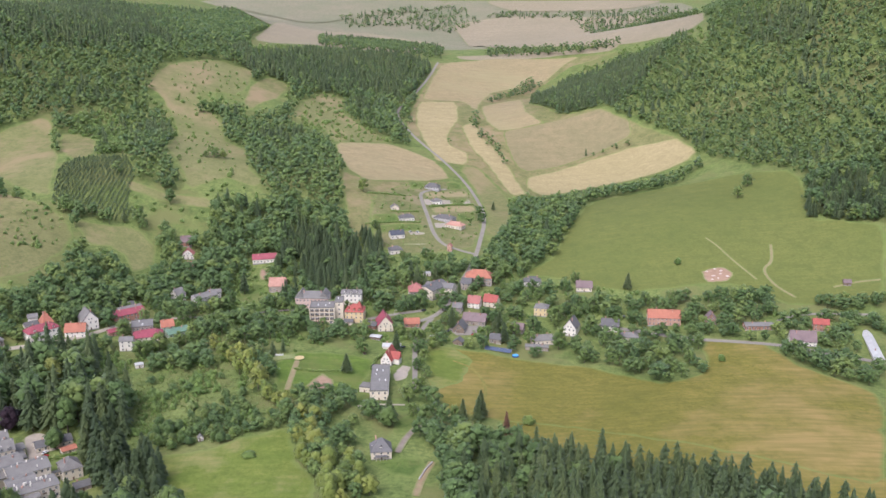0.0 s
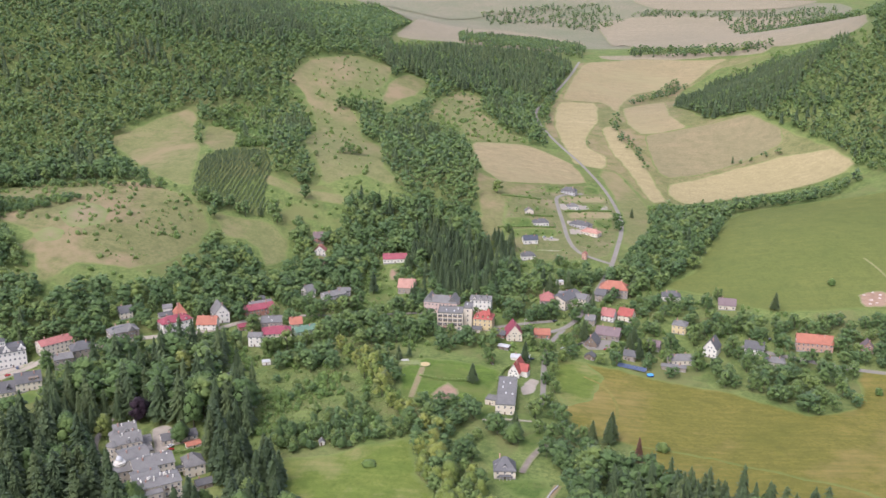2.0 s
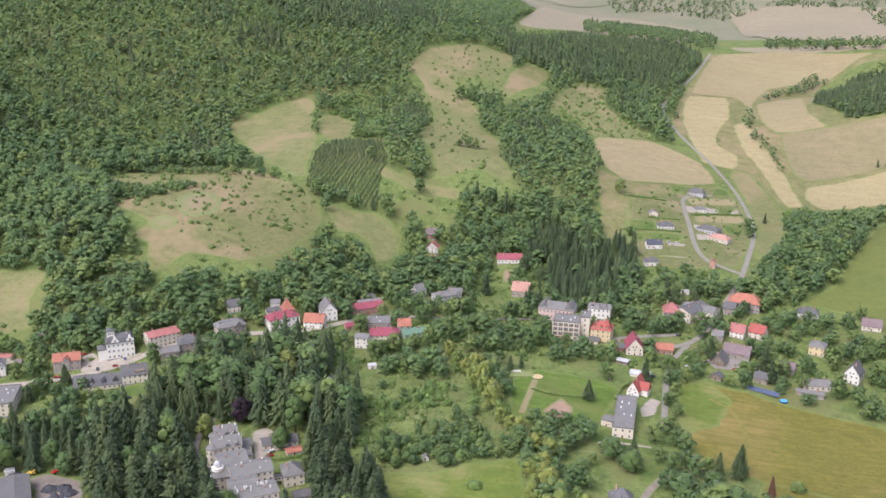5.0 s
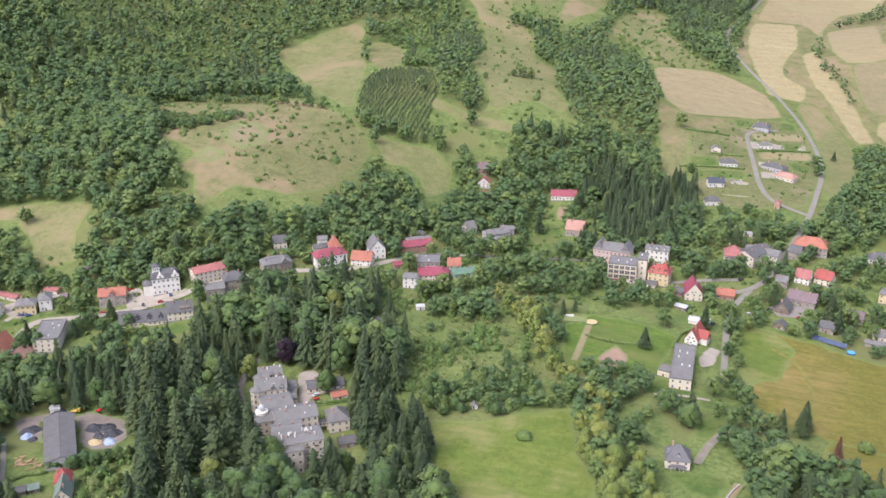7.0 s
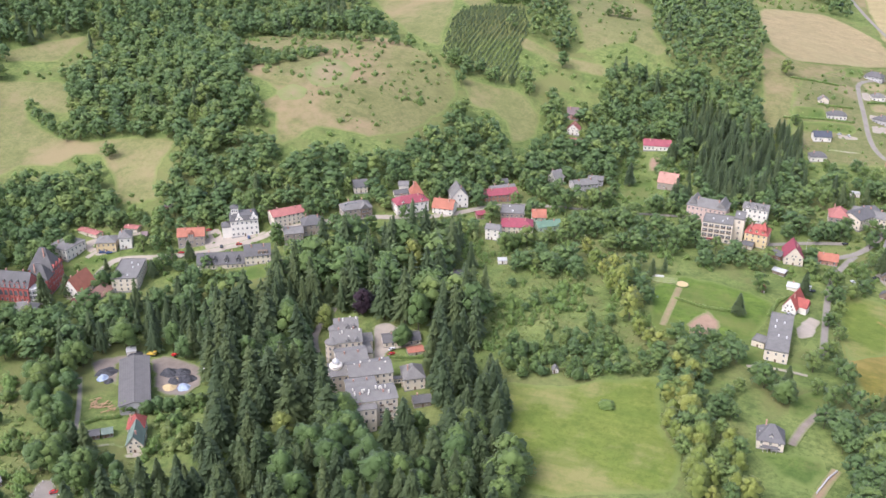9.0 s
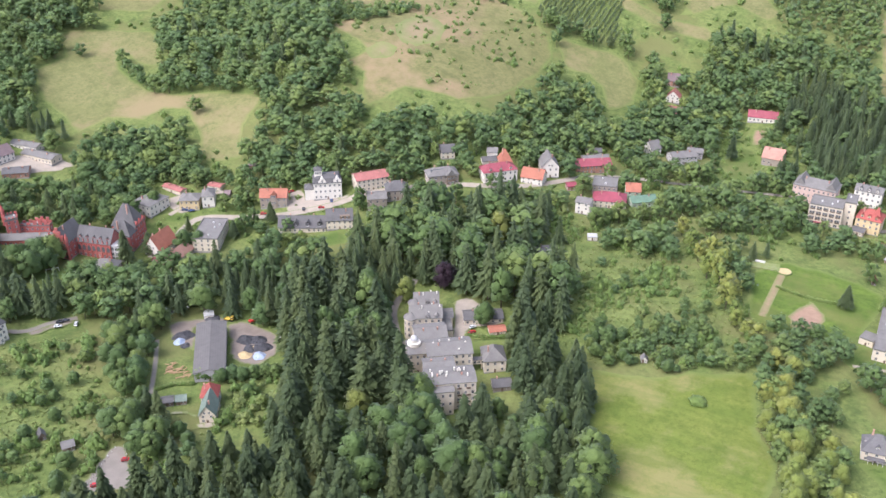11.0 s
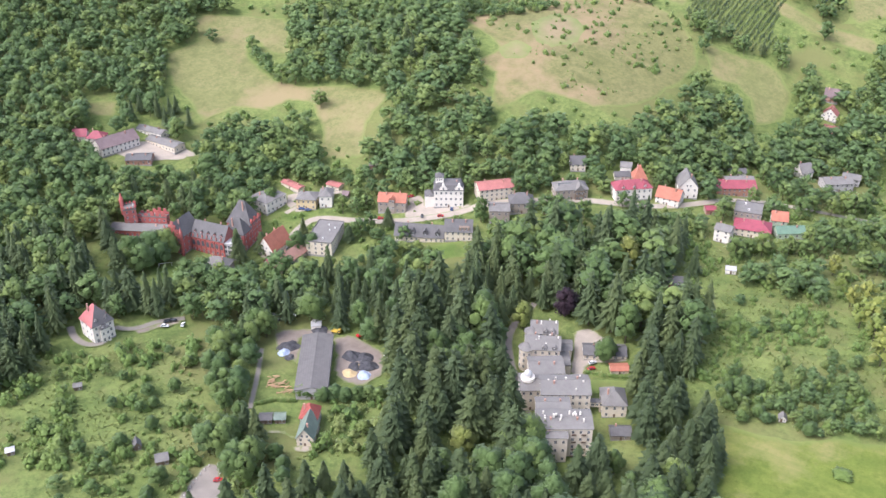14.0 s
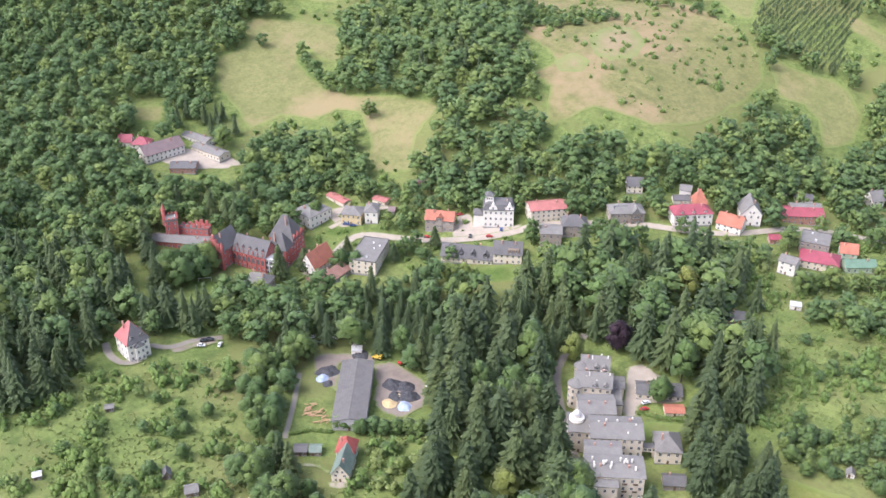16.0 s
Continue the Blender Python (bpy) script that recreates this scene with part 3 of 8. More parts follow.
ROADS.append(("road", "pale paved main village street", M_PAVE, 6, [(-458, 510), (-461, 535), (-466, 551), (-464, 564), (-437, 575), (-412, 589), (-386, 612), (-377, 629), (-346, 650), (-324, 665), (-302, 675), (-280, 690), (-267, 708), (-256, 726), (-238, 742), (-209, 755)]))
ROADS.append(("road", "asphalt main street past the hotel", M_ASPH, 5, [(-238, 742), (-209, 755), (-136, 770), (-116, 771), (-81, 735), (-41, 759), (-18, 769)]))
ROADS.append(("road", "asphalt valley road climbing past new houses", M_ASPH, 5, [(-23, 744), (-5, 761), (8, 796), (15, 827), (27, 872), (34, 908), (48, 1029), (35, 1154), (5, 1247), (-30, 1326), (-57, 1418), (-74, 1522), (-59, 1620), (-24, 1808), (-8, 1955)]))
ROADS.append(("lane", "asphalt loop lane in the new estate", M_ASPH, 5, [(4, 1129), (-27, 1095), (-23, 1051), (-16, 1003), (-10, 954), (0, 922), (20, 906), (32, 898)]))
ROADS.append(("lane", "asphalt lane beside the school", M_ASPH, 4.6, [(-9, 755), (-16, 738), (-22, 711), (-22, 680), (-21, 648), (-20, 616)]))
ROADS.append(("drive", "gravel drive to the grey villa", M_GRAVEL, 5, [(-15, 559), (-20, 550), (-25, 536), (-28, 521)]))
ROADS.append(("lane", "narrow lane between walls and trees", M_DIRT, 5, [(-7, 510), (-13, 491), (-16, 472)]))
ROADS.append(("road", "village road along the hay meadow", M_ASPH, 6, [(128, 749), (179, 723), (203, 712), (236, 704), (268, 695), (298, 680), (330, 669)]))
ROADS.append(("drive", "asphalt drive in front of the sanatorium", M_ASPH, 5, [(-296, 560), (-295, 540), (-292, 527), (-281, 512), (-263, 493), (-249, 479), (-240, 474)]))
ROADS.append(("drive", "curved asphalt drive round the red-roofed villa", M_ASPH, 4.5, [(-441, 436), (-449, 425), (-451, 410), (-463, 404), (-452, 395), (-455, 386), (-466, 385), (-477, 390)]))
ROADS.append(("lane", "narrow lane beside the storage hall", M_ASPH, 3, [(-389, 443), (-372, 424), (-356, 404)]))
ROADS.append(("track", "brown running track strip", M_DIRT, 4.5, [(-107, 655), (-107, 632), (-107, 605)]))
ROADS.append(("track", "pale dirt track across the meadow", M_DIRT, 2.4, [(250, 887), (257, 870), (263, 846), (270, 826), (276, 809)]))
ROADS.append(("track", "pale dirt track along the foot of the meadow", M_DIRT, 3, [(337, 792), (352, 796), (364, 798), (380, 798)]))
ROADS.append(("lane", "asphalt lane behind the meadow houses", M_ASPH, 4, [(268, 735), (276, 743), (293, 750), (316, 751), (352, 748)]))
ROADS.append(("track", "rutted dirt track up the green meadow", M_DIRT, 3.2, [(306, 868), (302, 851), (297, 836), (287, 827), (286, 812), (290, 795), (300, 778)]))
ROADS.append(("wheel_track", "pale flattened wheel track across the hay meadow", M_MOWN, 2.4, [(7, 675), (23, 663), (31, 626), (25, 594), (12, 575)]))
ROADS.append(("footpath", "concrete footpath in front of the school", M_PAVE, 3, [(-57, 583), (-43, 588), (-26, 589)]))
HOUSES = []
HOUSES.append(("storage_hall", -353.7, 446.1, 39.3, 15.2, 46.2, 6.0, "gable", 1.4, W_GREY, R_HALL, 1,
               "long grey metal-roofed storage hall beside coal yard"))
HOUSES.append(("house", -320.8, 407.1, 32.7, 7.7, 14.0, 5.0, "gable", 5, W_CREAM, R_GREEN, 2,
               "cream house with green gabled roof"))
HOUSES.append(("house", -327.0, 415.3, 32.8, 8.1, 9.0, 6.0, "hip", 5, W_CREAM, R_RED, 2,
               "bright red hip-roofed wing beside garden"))
HOUSES.append(("white_villa", -399.6, 619.1, 36.4, 18.6, 13.0, 12.0, "mansard", 4, W_WHITE, R_SLATE, 3,
               "white three-storey villa with slate mansard and tower"))
HOUSES.append(("long_house", -377.8, 638.6, 51.0, 22.6, 13.0, 8.6, "low", 2.5, W_CREAM, R_RED2, 3,
               "long cream house with faded red roof"))
HOUSES.append(("house", -355.2, 636.0, 37.7, 15.1, 12.0, 7.0, "hip", 5, W_STONE, R_SLATE, 2,
               "stone house with dark hipped slate roof"))
HOUSES.append(("house", -362.0, 621.6, 35.8, 12.5, 12.0, 8.0, "low", 2, W_STONE, R_METAL, 2,
               "stone house with low grey roof"))
HOUSES.append(("long_house", -393.6, 582.0, 29.0, 30.4, 12.0, 4.0, "side", 5.6, W_CREAM, R_SLATE, 1,
               "long low house with steep slate roof and dormers"))
HOUSES.append(("house", -373.4, 594.6, 33.6, 16.6, 13.0, 6.6, "side", 5.2, W_CREAM, R_SLATE, 2,
               "pale yellow two-storey house with broad slate roof"))
HOUSES.append(("stone_house", -427.4, 596.4, 30.0, 17.8, 10.0, 8.0, "side", 4, W_STONE, R_ORANGE, 2,
               "brown stone house with orange tiled roof"))
HOUSES.append(("house", -439.4, 545.3, 116.6, 28.7, 16.0, 9.0, "flat", 0.6, W_CREAM, R_METAL, 3,
               "cream corner building with flat grey roof"))
HOUSES.append(("house", -459.9, 521.6, 7.5, 11.5, 18.0, 5.0, "gable", 8, W_WHITE, R_ORANGE, 2,
               "white gabled house with steep orange roof"))
HOUSES.append(("long_house", -443.6, 524.5, 7.5, 8.9, 39.7, 4.0, "gable", 4.5, W_STONE, R_SALMON, 1,
               "long low house with salmon tiled roof"))
HOUSES.append(("house", -478.9, 571.2, 30.1, 12.8, 12.0, 7.0, "hip", 3, W_YELLOW, R_METAL, 2,
               "yellow two-storey house with grey hipped roof"))
HOUSES.append(("house", -499.9, 555.2, 90.1, 18.0, 16.0, 8.0, "hip", 3, W_WHITE, R_METAL, 2,
               "white house with grey hipped roof"))
HOUSES.append(("house", -469.9, 579.3, 36.3, 8.2, 12.0, 8.0, "hip", 3, W_WHITE, R_METAL, 2,
               "small white house with grey roof"))
HOUSES.append(("works_building", -628.7, 534.0, 82.4, 28.9, 14.0, 6.0, "side", 5, W_WHITE, R_BROWN, 2,
               "long white works building with dark roof"))
HOUSES.append(("works_building", -608.0, 560.1, 3.8, 29.1, 10.0, 4.5, "low", 1.5, W_CREAM, R_METAL, 1,
               "low cream workshop with grey roof"))
HOUSES.append(("works_building", -627.2, 564.5, 7.3, 24.0, 8.0, 4.0, "low", 1.5, W_WHITE, R_METAL, 1,
               "white garage block with grey roof"))
HOUSES.append(("works_building", -604.1, 534.8, 40.8, 17.1, 12.0, 4.0, "low", 2, W_BRICK, R_SLATE, 1,
               "low brick shed with dark roof"))
HOUSES.append(("house", -654.6, 524.1, 40.8, 9.4, 8.0, 4.0, "side", 4, W_WHITE, R_CRIMSON, 1,
               "small house with crimson roof by the works"))
HOUSES.append(("house", -644.2, 530.0, 36.1, 12.0, 10.0, 5.0, "hip", 4, W_WHITE, R_CRIMSON, 2,
               "house with crimson hipped roof by the works"))
HOUSES.append(("house", -336.6, 664.1, 42.9, 20.8, 12.0, 7.0, "hip", 4, W_STONE, R_METAL, 2,
               "grey-roofed brown house with porch"))
HOUSES.append(("house", -305.1, 686.9, 45.9, 23.9, 12.0, 8.0, "hip", 4, W_WHITE, R_CRIMSON, 2,
               "white house with crimson hipped roof"))
HOUSES.append(("house", -306.0, 699.2, 38.0, 8.3, 9.0, 8.0, "hip", 8, W_BRICK, R_ORANGE, 2,
               "brick house with steep orange pyramid roof"))
HOUSES.append(("house", -282.9, 697.4, 7.4, 15.0, 11.0, 5.0, "side", 5, W_WHITE, R_ORANGE, 2,
               "white house with orange gabled roof"))
HOUSES.append(("house", -279.7, 715.0, 33.3, 12.0, 15.0, 8.0, "gable", 7, W_WHITE, R_METAL, 2,
               "white house with steep grey gable"))
HOUSES.append(("house", -258.1, 742.7, 35.8, 25.1, 14.0, 6.0, "low", 2.5, W_BRICK, R_CRIMSON, 2,
               "brick house with broad crimson roof"))
HOUSES.append(("house", -237.0, 713.5, 16.1, 16.3, 16.0, 7.0, "flat", 0.6, W_STONE, R_METAL, 2,
               "flat-roofed grey commercial building"))
HOUSES.append(("house", -227.3, 696.0, 18.1, 21.3, 14.0, 5.0, "hip", 4, W_CREAM, R_CRIMSON2, 2,
               "house with bright red hipped roof"))
HOUSES.append(("house", -218.3, 716.0, 23.2, 9.5, 10.0, 6.0, "side", 4, W_GREENISH, R_ORANGE, 2,
               "pale green house with orange roof"))
HOUSES.append(("house", -237.6, 676.7, 6.1, 9.4, 9.0, 8.0, "low", 2, W_WHITE, R_METAL, 3,
               "tall narrow white house"))
HOUSES.append(("house", -210.4, 804.5, 41.1, 19.3, 12.0, 6.0, "low", 2.5, W_GREY, R_METAL, 2,
               "grey house with pale metal roof"))
HOUSES.append(("hotel_wing", -110.0, 772.9, -3.3, 27.4, 16.0, 12.0, "hip", 4, W_PINK, R_METAL, 3,
               "pink sanatorium wing with grey roof"))
HOUSES.append(("hotel_wing", -98.4, 742.4, 2.0, 19.6, 15.0, 13.6, "flat", 0.8, W_CREAM, R_METAL, 4,
               "cream sanatorium wing with rows of balconies"))
HOUSES.append(("hotel_wing", -78.2, 782.2, -1.4, 17.0, 12.0, 11.0, "low", 2, W_WHITE, R_METAL, 3,
               "white three-storey sanatorium wing"))
HOUSES.append(("house", -72.2, 744.4, -5.0, 14.8, 13.0, 9.6, "hip", 5, W_YELLOW, R_RED, 3,
               "yellow house with red hipped roof"))
HOUSES.append(("house", -47.6, 730.4, 10.0, 12.0, 15.5, 5.6, "gable", 7.4, W_CREAM, R_CRIMSON2, 2,
               "tall gabled house with magenta-red roof"))
HOUSES.append(("outbuilding", -26.1, 739.3, 3.7, 12.5, 10.0, 3.5, "side", 3, W_BRICK, R_ORANGE, 1,
               "orange-roofed outbuilding by the square"))
HOUSES.append(("house", -23.7, 800.1, 5.5, 13.0, 14.0, 7.0, "hip", 6, W_STONE, R_RED2, 2,
               "house with steep red hipped roof"))
HOUSES.append(("long_house", -8.8, 806.3, 56.2, 25.3, 16.0, 8.0, "low", 3, W_CREAM, R_SLATE, 2,
               "cream house with long slate roof"))
HOUSES.append(("house", -174.2, 901.8, 12.2, 22.5, 10.0, 4.5, "side", 4, W_WHITE, R_CRIMSON, 1,
               "long white cottage with crimson roof"))
HOUSES.append(("barn", -149.6, 831.3, -1.0, 14.5, 13.0, 6.0, "side", 6, W_STONE, R_SALMON, 1,
               "old barn with salmon tiled roof"))
HOUSES.append(("house", -254.4, 920.9, 13.6, 10.0, 9.0, 5.0, "side", 5, W_BRICK, R_BROWN, 2,
               "dark-roofed cottage on the wooded slope"))
HOUSES.append(("house", -247.5, 900.7, 6.7, 10.9, 9.0, 5.0, "gable", 5, W_WHITE, R_RED2, 2,
               "white-gabled cottage with red roof"))
HOUSES.append(("house", -240.1, 881.1, 6.7, 10.2, 9.0, 4.0, "side", 4, W_BRICK, R_RED2, 1,
               "small brick cottage among trees"))
HOUSES.append(("new_house", -46.7, 939.0, 17.3, 14.0, 9.0, 4.5, "side", 3.5, W_WHITE, R_BLACK, 1,
               "new white house with black roof"))
HOUSES.append(("new_house", -46.4, 902.1, 17.2, 12.6, 9.0, 4.0, "hip", 3.5, W_WHITE, R_SLATE, 1,
               "new bungalow with grey hipped roof"))
HOUSES.append(("new_house", -38.6, 986.6, 11.4, 15.7, 9.0, 4.0, "hip", 3.5, W_WHITE, R_SLATE, 1,
               "new bungalow with slate roof"))
HOUSES.append(("new_house", -52.0, 1013.9, 11.5, 8.6, 7.0, 3.5, "gable", 3, W_CREAM, R_METAL, 1,
               "small new cottage with grey roof"))
HOUSES.append(("new_house", -12.2, 1116.0, -13.8, 16.7, 10.0, 5.0, "hip", 4, W_GREY, R_SLATE, 2,
               "new grey house with dark roof"))
HOUSES.append(("new_house", -7.3, 1058.4, 14.0, 11.2, 9.0, 4.0, "hip", 3, W_WHITE, R_METAL, 1,
               "new white bungalow with grey roof"))
HOUSES.append(("new_house", 2.2, 997.7, -27.1, 21.5, 10.0, 4.5, "hip", 3.5, W_GREY, R_SLATE, 1,
               "new house with slate hipped roof"))
HOUSES.append(("new_house", 12.8, 977.7, -29.7, 18.9, 9.0, 4.0, "hip", 3.5, W_CREAM, R_SALMON, 1,
               "new house with salmon roof"))
HOUSES.append(("school", -44.2, 617.2, 1.4, 12.3, 44.4, 7.0, "flat", 0.6, W_CREAM, R_METAL, 2,
               "cream two-storey school with flat grey roof"))
HOUSES.append(("school_annex", -53.4, 610.2, -13.7, 7.1, 8.0, 4.0, "flat", 0.4, W_CREAM, R_METAL, 1,
               "low cream annex of the school"))
HOUSES.append(("house", -40.6, 664.5, -13.5, 8.1, 16.0, 4.0, "gable", 6.5, W_WHITE, R_RED, 2,
               "white gabled house with bright red roof"))
HOUSES.append(("greenhouse", -39.7, 690.6, -3.3, 13.4, 7.0, 3.0, "low", 1.2, W_WHITE, R_PALE, 1,
               "white-roofed greenhouse beside red house"))
HOUSES.append(("villa", -37.8, 518.5, 6.7, 12.1, 11.0, 5.0, "hip", 6.5, W_CREAM, R_SLATE2, 2,
               "grey slate-roofed villa with dormers and porch"))
HOUSES.append(("shed", -149.9, 538.1, 23.2, 3.0, 3.0, 2.2, "gable", 1.6, W_WHITE, R_METAL, 1,
               "small white garden shed at meadow edge"))
HOUSES.append(("shed", -219.1, 644.2, 23.2, 5.8, 5.0, 2.6, "flat", 0.2, W_WHITE, R_PALE, 1,
               "white flat-roofed cabin among bushes"))
HOUSES.append(("long_house", 181.1, 747.3, -6.3, 26.3, 12.0, 7.0, "side", 5, W_BRICK2, R_ORANGE, 2,
               "long brick house with orange tiled roof"))
HOUSES.append(("house", 147.7, 721.2, -5.3, 14.6, 10.0, 4.0, "hip", 3, W_CREAM, R_METAL, 1,
               "low house with pale grey roof"))
HOUSES.append(("house", 136.3, 741.6, -11.1, 14.0, 11.0, 5.0, "side", 4.5, W_WHITE, R_SLATE, 2,
               "white house with dark slate roof"))
HOUSES.append(("house", 104.1, 736.9, -22.2, 10.3, 13.0, 7.0, "gable", 7, W_WHITE, R_SLATE, 2,
               "white house with steep dark gable"))
HOUSES.append(("long_house", 78.1, 719.7, 7.4, 17.4, 10.0, 4.0, "side", 3, W_CREAM, R_METAL, 1,
               "low long house with grey roof"))
HOUSES.append(("shed", 73.3, 707.5, -8.2, 17.6, 6.0, 3.0, "low", 1, W_STONE, R_METAL, 1,
               "low weathered shed with grey roof"))
HOUSES.append(("house", 83.1, 771.9, -15.3, 11.0, 11.0, 7.0, "hip", 3, W_YELLOW, R_METAL, 2,
               "yellow house with grey hipped roof"))
HOUSES.append(("house", 80.2, 827.5, -0.7, 15.2, 10.0, 4.0, "hip", 4, W_WHITE, R_SLATE, 1,
               "bungalow with grey roof at meadow edge"))
HOUSES.append(("house", 124.7, 812.7, -7.1, 13.8, 10.0, 4.0, "side", 4.5, W_CREAM, R_BROWN, 1,
               "house with brown roof at meadow edge"))
HOUSES.append(("barn", 253.6, 730.1, -0.6, 22.6, 9.0, 3.5, "low", 1.5, W_BRICK, R_METAL, 1,
               "long low brick barn with grey roof"))
HOUSES.append(("house", 279.2, 702.3, -7.5, 19.3, 12.0, 4.0, "side", 6.5, W_WHITE, R_BROWN, 2,
               "house with tall dark gabled roof"))
HOUSES.append(("house", 302.4, 726.8, -12.8, 11.9, 9.0, 6.0, "side", 3, W_BRICK, R_RED, 2,
               "brick house with red roof"))
HOUSES.append(("greenhouse", 331.4, 695.2, -13.2, 7.0, 56.9, 3.0, "gable", 1.8, W_WHITE, R_PALE, 1,
               "long white polytunnel beside the road"))
HOUSES.append(("house", 218.6, 743.4, -9.5, 8.5, 9.0, 4.0, "gable", 5, W_BRICK, R_BROWN, 1,
               "small dark gabled house under trees"))
HOUSES.append(("house", 32.2, 832.5, -8.3, 24.5, 14.0, 7.0, "hip", 6, W_STONE, R_ORANGE, 2,
               "large house with orange hipped roof"))
HOUSES.append(("house", 26.8, 783.7, -16.6, 10.5, 10.0, 5.0, "side", 5, W_WHITE, R_RED2, 2,
               "white house with red roof by the crossroads"))
HOUSES.append(("house", 41.4, 786.7, -22.2, 11.8, 10.0, 5.0, "side", 5, W_CREAM, R_RED, 2,
               "cream house with red tiled roof"))
HOUSES.append(("barn", 26.2, 753.4, -12.6, 18.9, 14.0, 4.0, "side", 4.5, W_STONE, R_BROWN, 1,
               "old barn with weathered brown roof"))
HOUSES.append(("house", -2.5, 810.8, -15.2, 24.7, 14.0, 7.0, "low", 2.5, W_CREAM, R_METAL, 2,
               "cream building with grey roof by the road"))
HOUSES.append(("garage_row", -241.9, 540.0, 33.6, 21.1, 10.0, 3.4, "side", 2, W_CREAM, R_SLATE, 1,
               "cream garage row with slate roof"))
HOUSES.append(("shed", -229.2, 531.8, 37.9, 8.6, 6.0, 2.6, "low", 0.8, W_CREAM, R_ORANGE, 1,
               "small shed with orange metal roof"))
HOUSES.append(("pavilion", -218.3, 505.3, 35.0, 11.1, 13.0, 7.0, "hip", 5, W_CREAM, R_METAL, 2,
               "square pavilion with grey pyramid roof"))
HOUSES.append(("manor_wing", -271.8, 530.0, 32.0, 13.3, 11.0, 12.0, "side", 4.0, W_CREAM, R_METAL, 4,
               "rear sanatorium wing with grey metal roof"))
HOUSES.append(("manor_wing", -265.2, 518.0, 32.0, 17.0, 12.0, 12.4, "side", 4.2, W_CREAM, R_METAL, 3,
               "sanatorium wing with stepped grey roof"))
HOUSES.append(("manor_wing", -254.6, 503.9, 39.2, 16.3, 14.0, 12.0, "low", 2, W_CREAM, R_METAL, 3,
               "link wing with low grey roof"))
HOUSES.append(("manor_wing", -253.7, 488.6, 36.2, 9.9, 13.0, 12.0, "low", 1.8, W_CREAM, R_METAL, 3,
               "short corner wing beside the white dome"))
HOUSES.append(("manor_wing", -238.1, 493.8, 36.7, 22.6, 15.0, 13.6, "low", 2.6, W_CREAM, R_METAL, 4,
               "cross wing of the cream sanatorium"))
HOUSES.append(("manor_wing", -224.3, 470.0, 36.4, 23.8, 13.2, 16.0, "low", 1.2, W_CREAM, R_METAL, 4,
               "front wing of the cream sanatorium with balconies"))
HOUSES.append(("manor_wing", -223.6, 461.6, 36.4, 10.2, 6.0, 14.0, "low", 0.8, W_CREAM, R_METAL, 3,
               "projecting bay of the cream sanatorium"))
HOUSES.append(("manor_wing", -234.1, 476.6, 36.4, 15.0, 9.6, 15.6, "low", 0.8, W_CREAM, R_METAL, 4,
               "narrow middle wing of the cream sanatorium"))
HOUSES.append(("manor_annex", -258.6, 529.4, 32.0, 6.4, 9.0, 6.2, "low", 0.8, W_CREAM, R_METAL, 2,
               "cream annex with dark grey roof beside the courtyard"))
HOUSES.append(("manor_annex", -253.4, 518.6, 36.0, 6.6, 12.0, 6.8, "flat", 0.4, W_CREAM, R_METAL, 2,
               "flat-roofed cream annex with round-arched gate"))
HOUSES.append(("shed", -206.5, 490.5, 36.0, 9.0, 7.0, 3.0, "side", 2.0, W_STONE, R_SLATE, 1,
               "dark-roofed shed behind the pavilion"))
HOUSES.append(("house", -208.6, 707.0, 40.0, 17.0, 9.0, 4.2, "side", 2.6, W_GREENISH, R_MINT, 1,
               "low house with mint-green sheet roof"))
HOUSES.append(("shed", -319.0, 700.6, 40.0, 10.0, 6.0, 3.0, "side", 2.0, W_WHITE, R_SLATE, 1,
               "white garden house with dark roof and red doors"))
HOUSES.append(("shed", -266.6, 768.0, 38.0, 11.0, 6.0, 3.0, "side", 2.0, W_WHITE, R_SLATE, 1,
               "small white outbuilding with slate roof by the lawn"))
HOUSES.append(("shed", -257.6, 702.6, 38.0, 6.0, 6.0, 3.4, "side", 1.6, W_BRICK, R_CRIMSON2, 1,
               "small brick outbuilding with magenta-red roof"))
HOUSES.append(("red_villa", -460.2, 396.0, 83.1, 11.6, 13.0, 10.5, "hip", 9, W_WHITE, R_REDSLATE, 3,
               "tall white villa with steep red and slate roof"))
HOUSES.append(("shed", -373.0, 353.0, 60.5, 3.0, 4.0, 2.5, "gable", 2, W_WOOD, R_SLATE, 1,
               "small dark wooden garden hut"))
HOUSES.append(("shed", -357.4, 354.2, 55.8, 5.1, 5.0, 2.6, "side", 1.5, W_WOOD, R_METAL, 1,
               "weathered garden hut with grey roof"))
HOUSES.append(("shed", -343.9, 403.0, 40.6, 5.5, 5.0, 2.6, "side", 1, W_WOOD, R_SLATE, 1,
               "timber carport with dark roof"))
HOUSES.append(("shed", -339.1, 407.5, 40.6, 4.8, 5.0, 2.6, "side", 1.4, W_WOOD, R_GREEN, 1,
               "timber shed with green roof"))
HOUSES.append(("shed", -238.8, 614.1, 28.7, 7.7, 9.0, 4.0, "side", 2.5, W_BRICK, R_SLATE, 1,
               "brick barn with slate roof among spruces"))
HOUSES.append(("shed", -411.2, 315.5, 59.7, 3.1, 3.0, 2.2, "low", 0.4, W_WOOD, R_PALE, 1,
               "pale garden shed in the orchard"))
HOUSES.append(("shed", -429.0, 361.6, 54.2, 3.5, 3.0, 2.2, "low", 0.5, W_WOOD, R_METAL, 1,
               "weathered shed in the orchard"))
HOUSES.append(("castle_wing", -488.0, 498.4, 15.0, 23.0, 13.0, 11.0, "side", 7.5, W_CASTLE, R_SLATE, 2,
               "red brick castle hall with arcade and slate roof"))
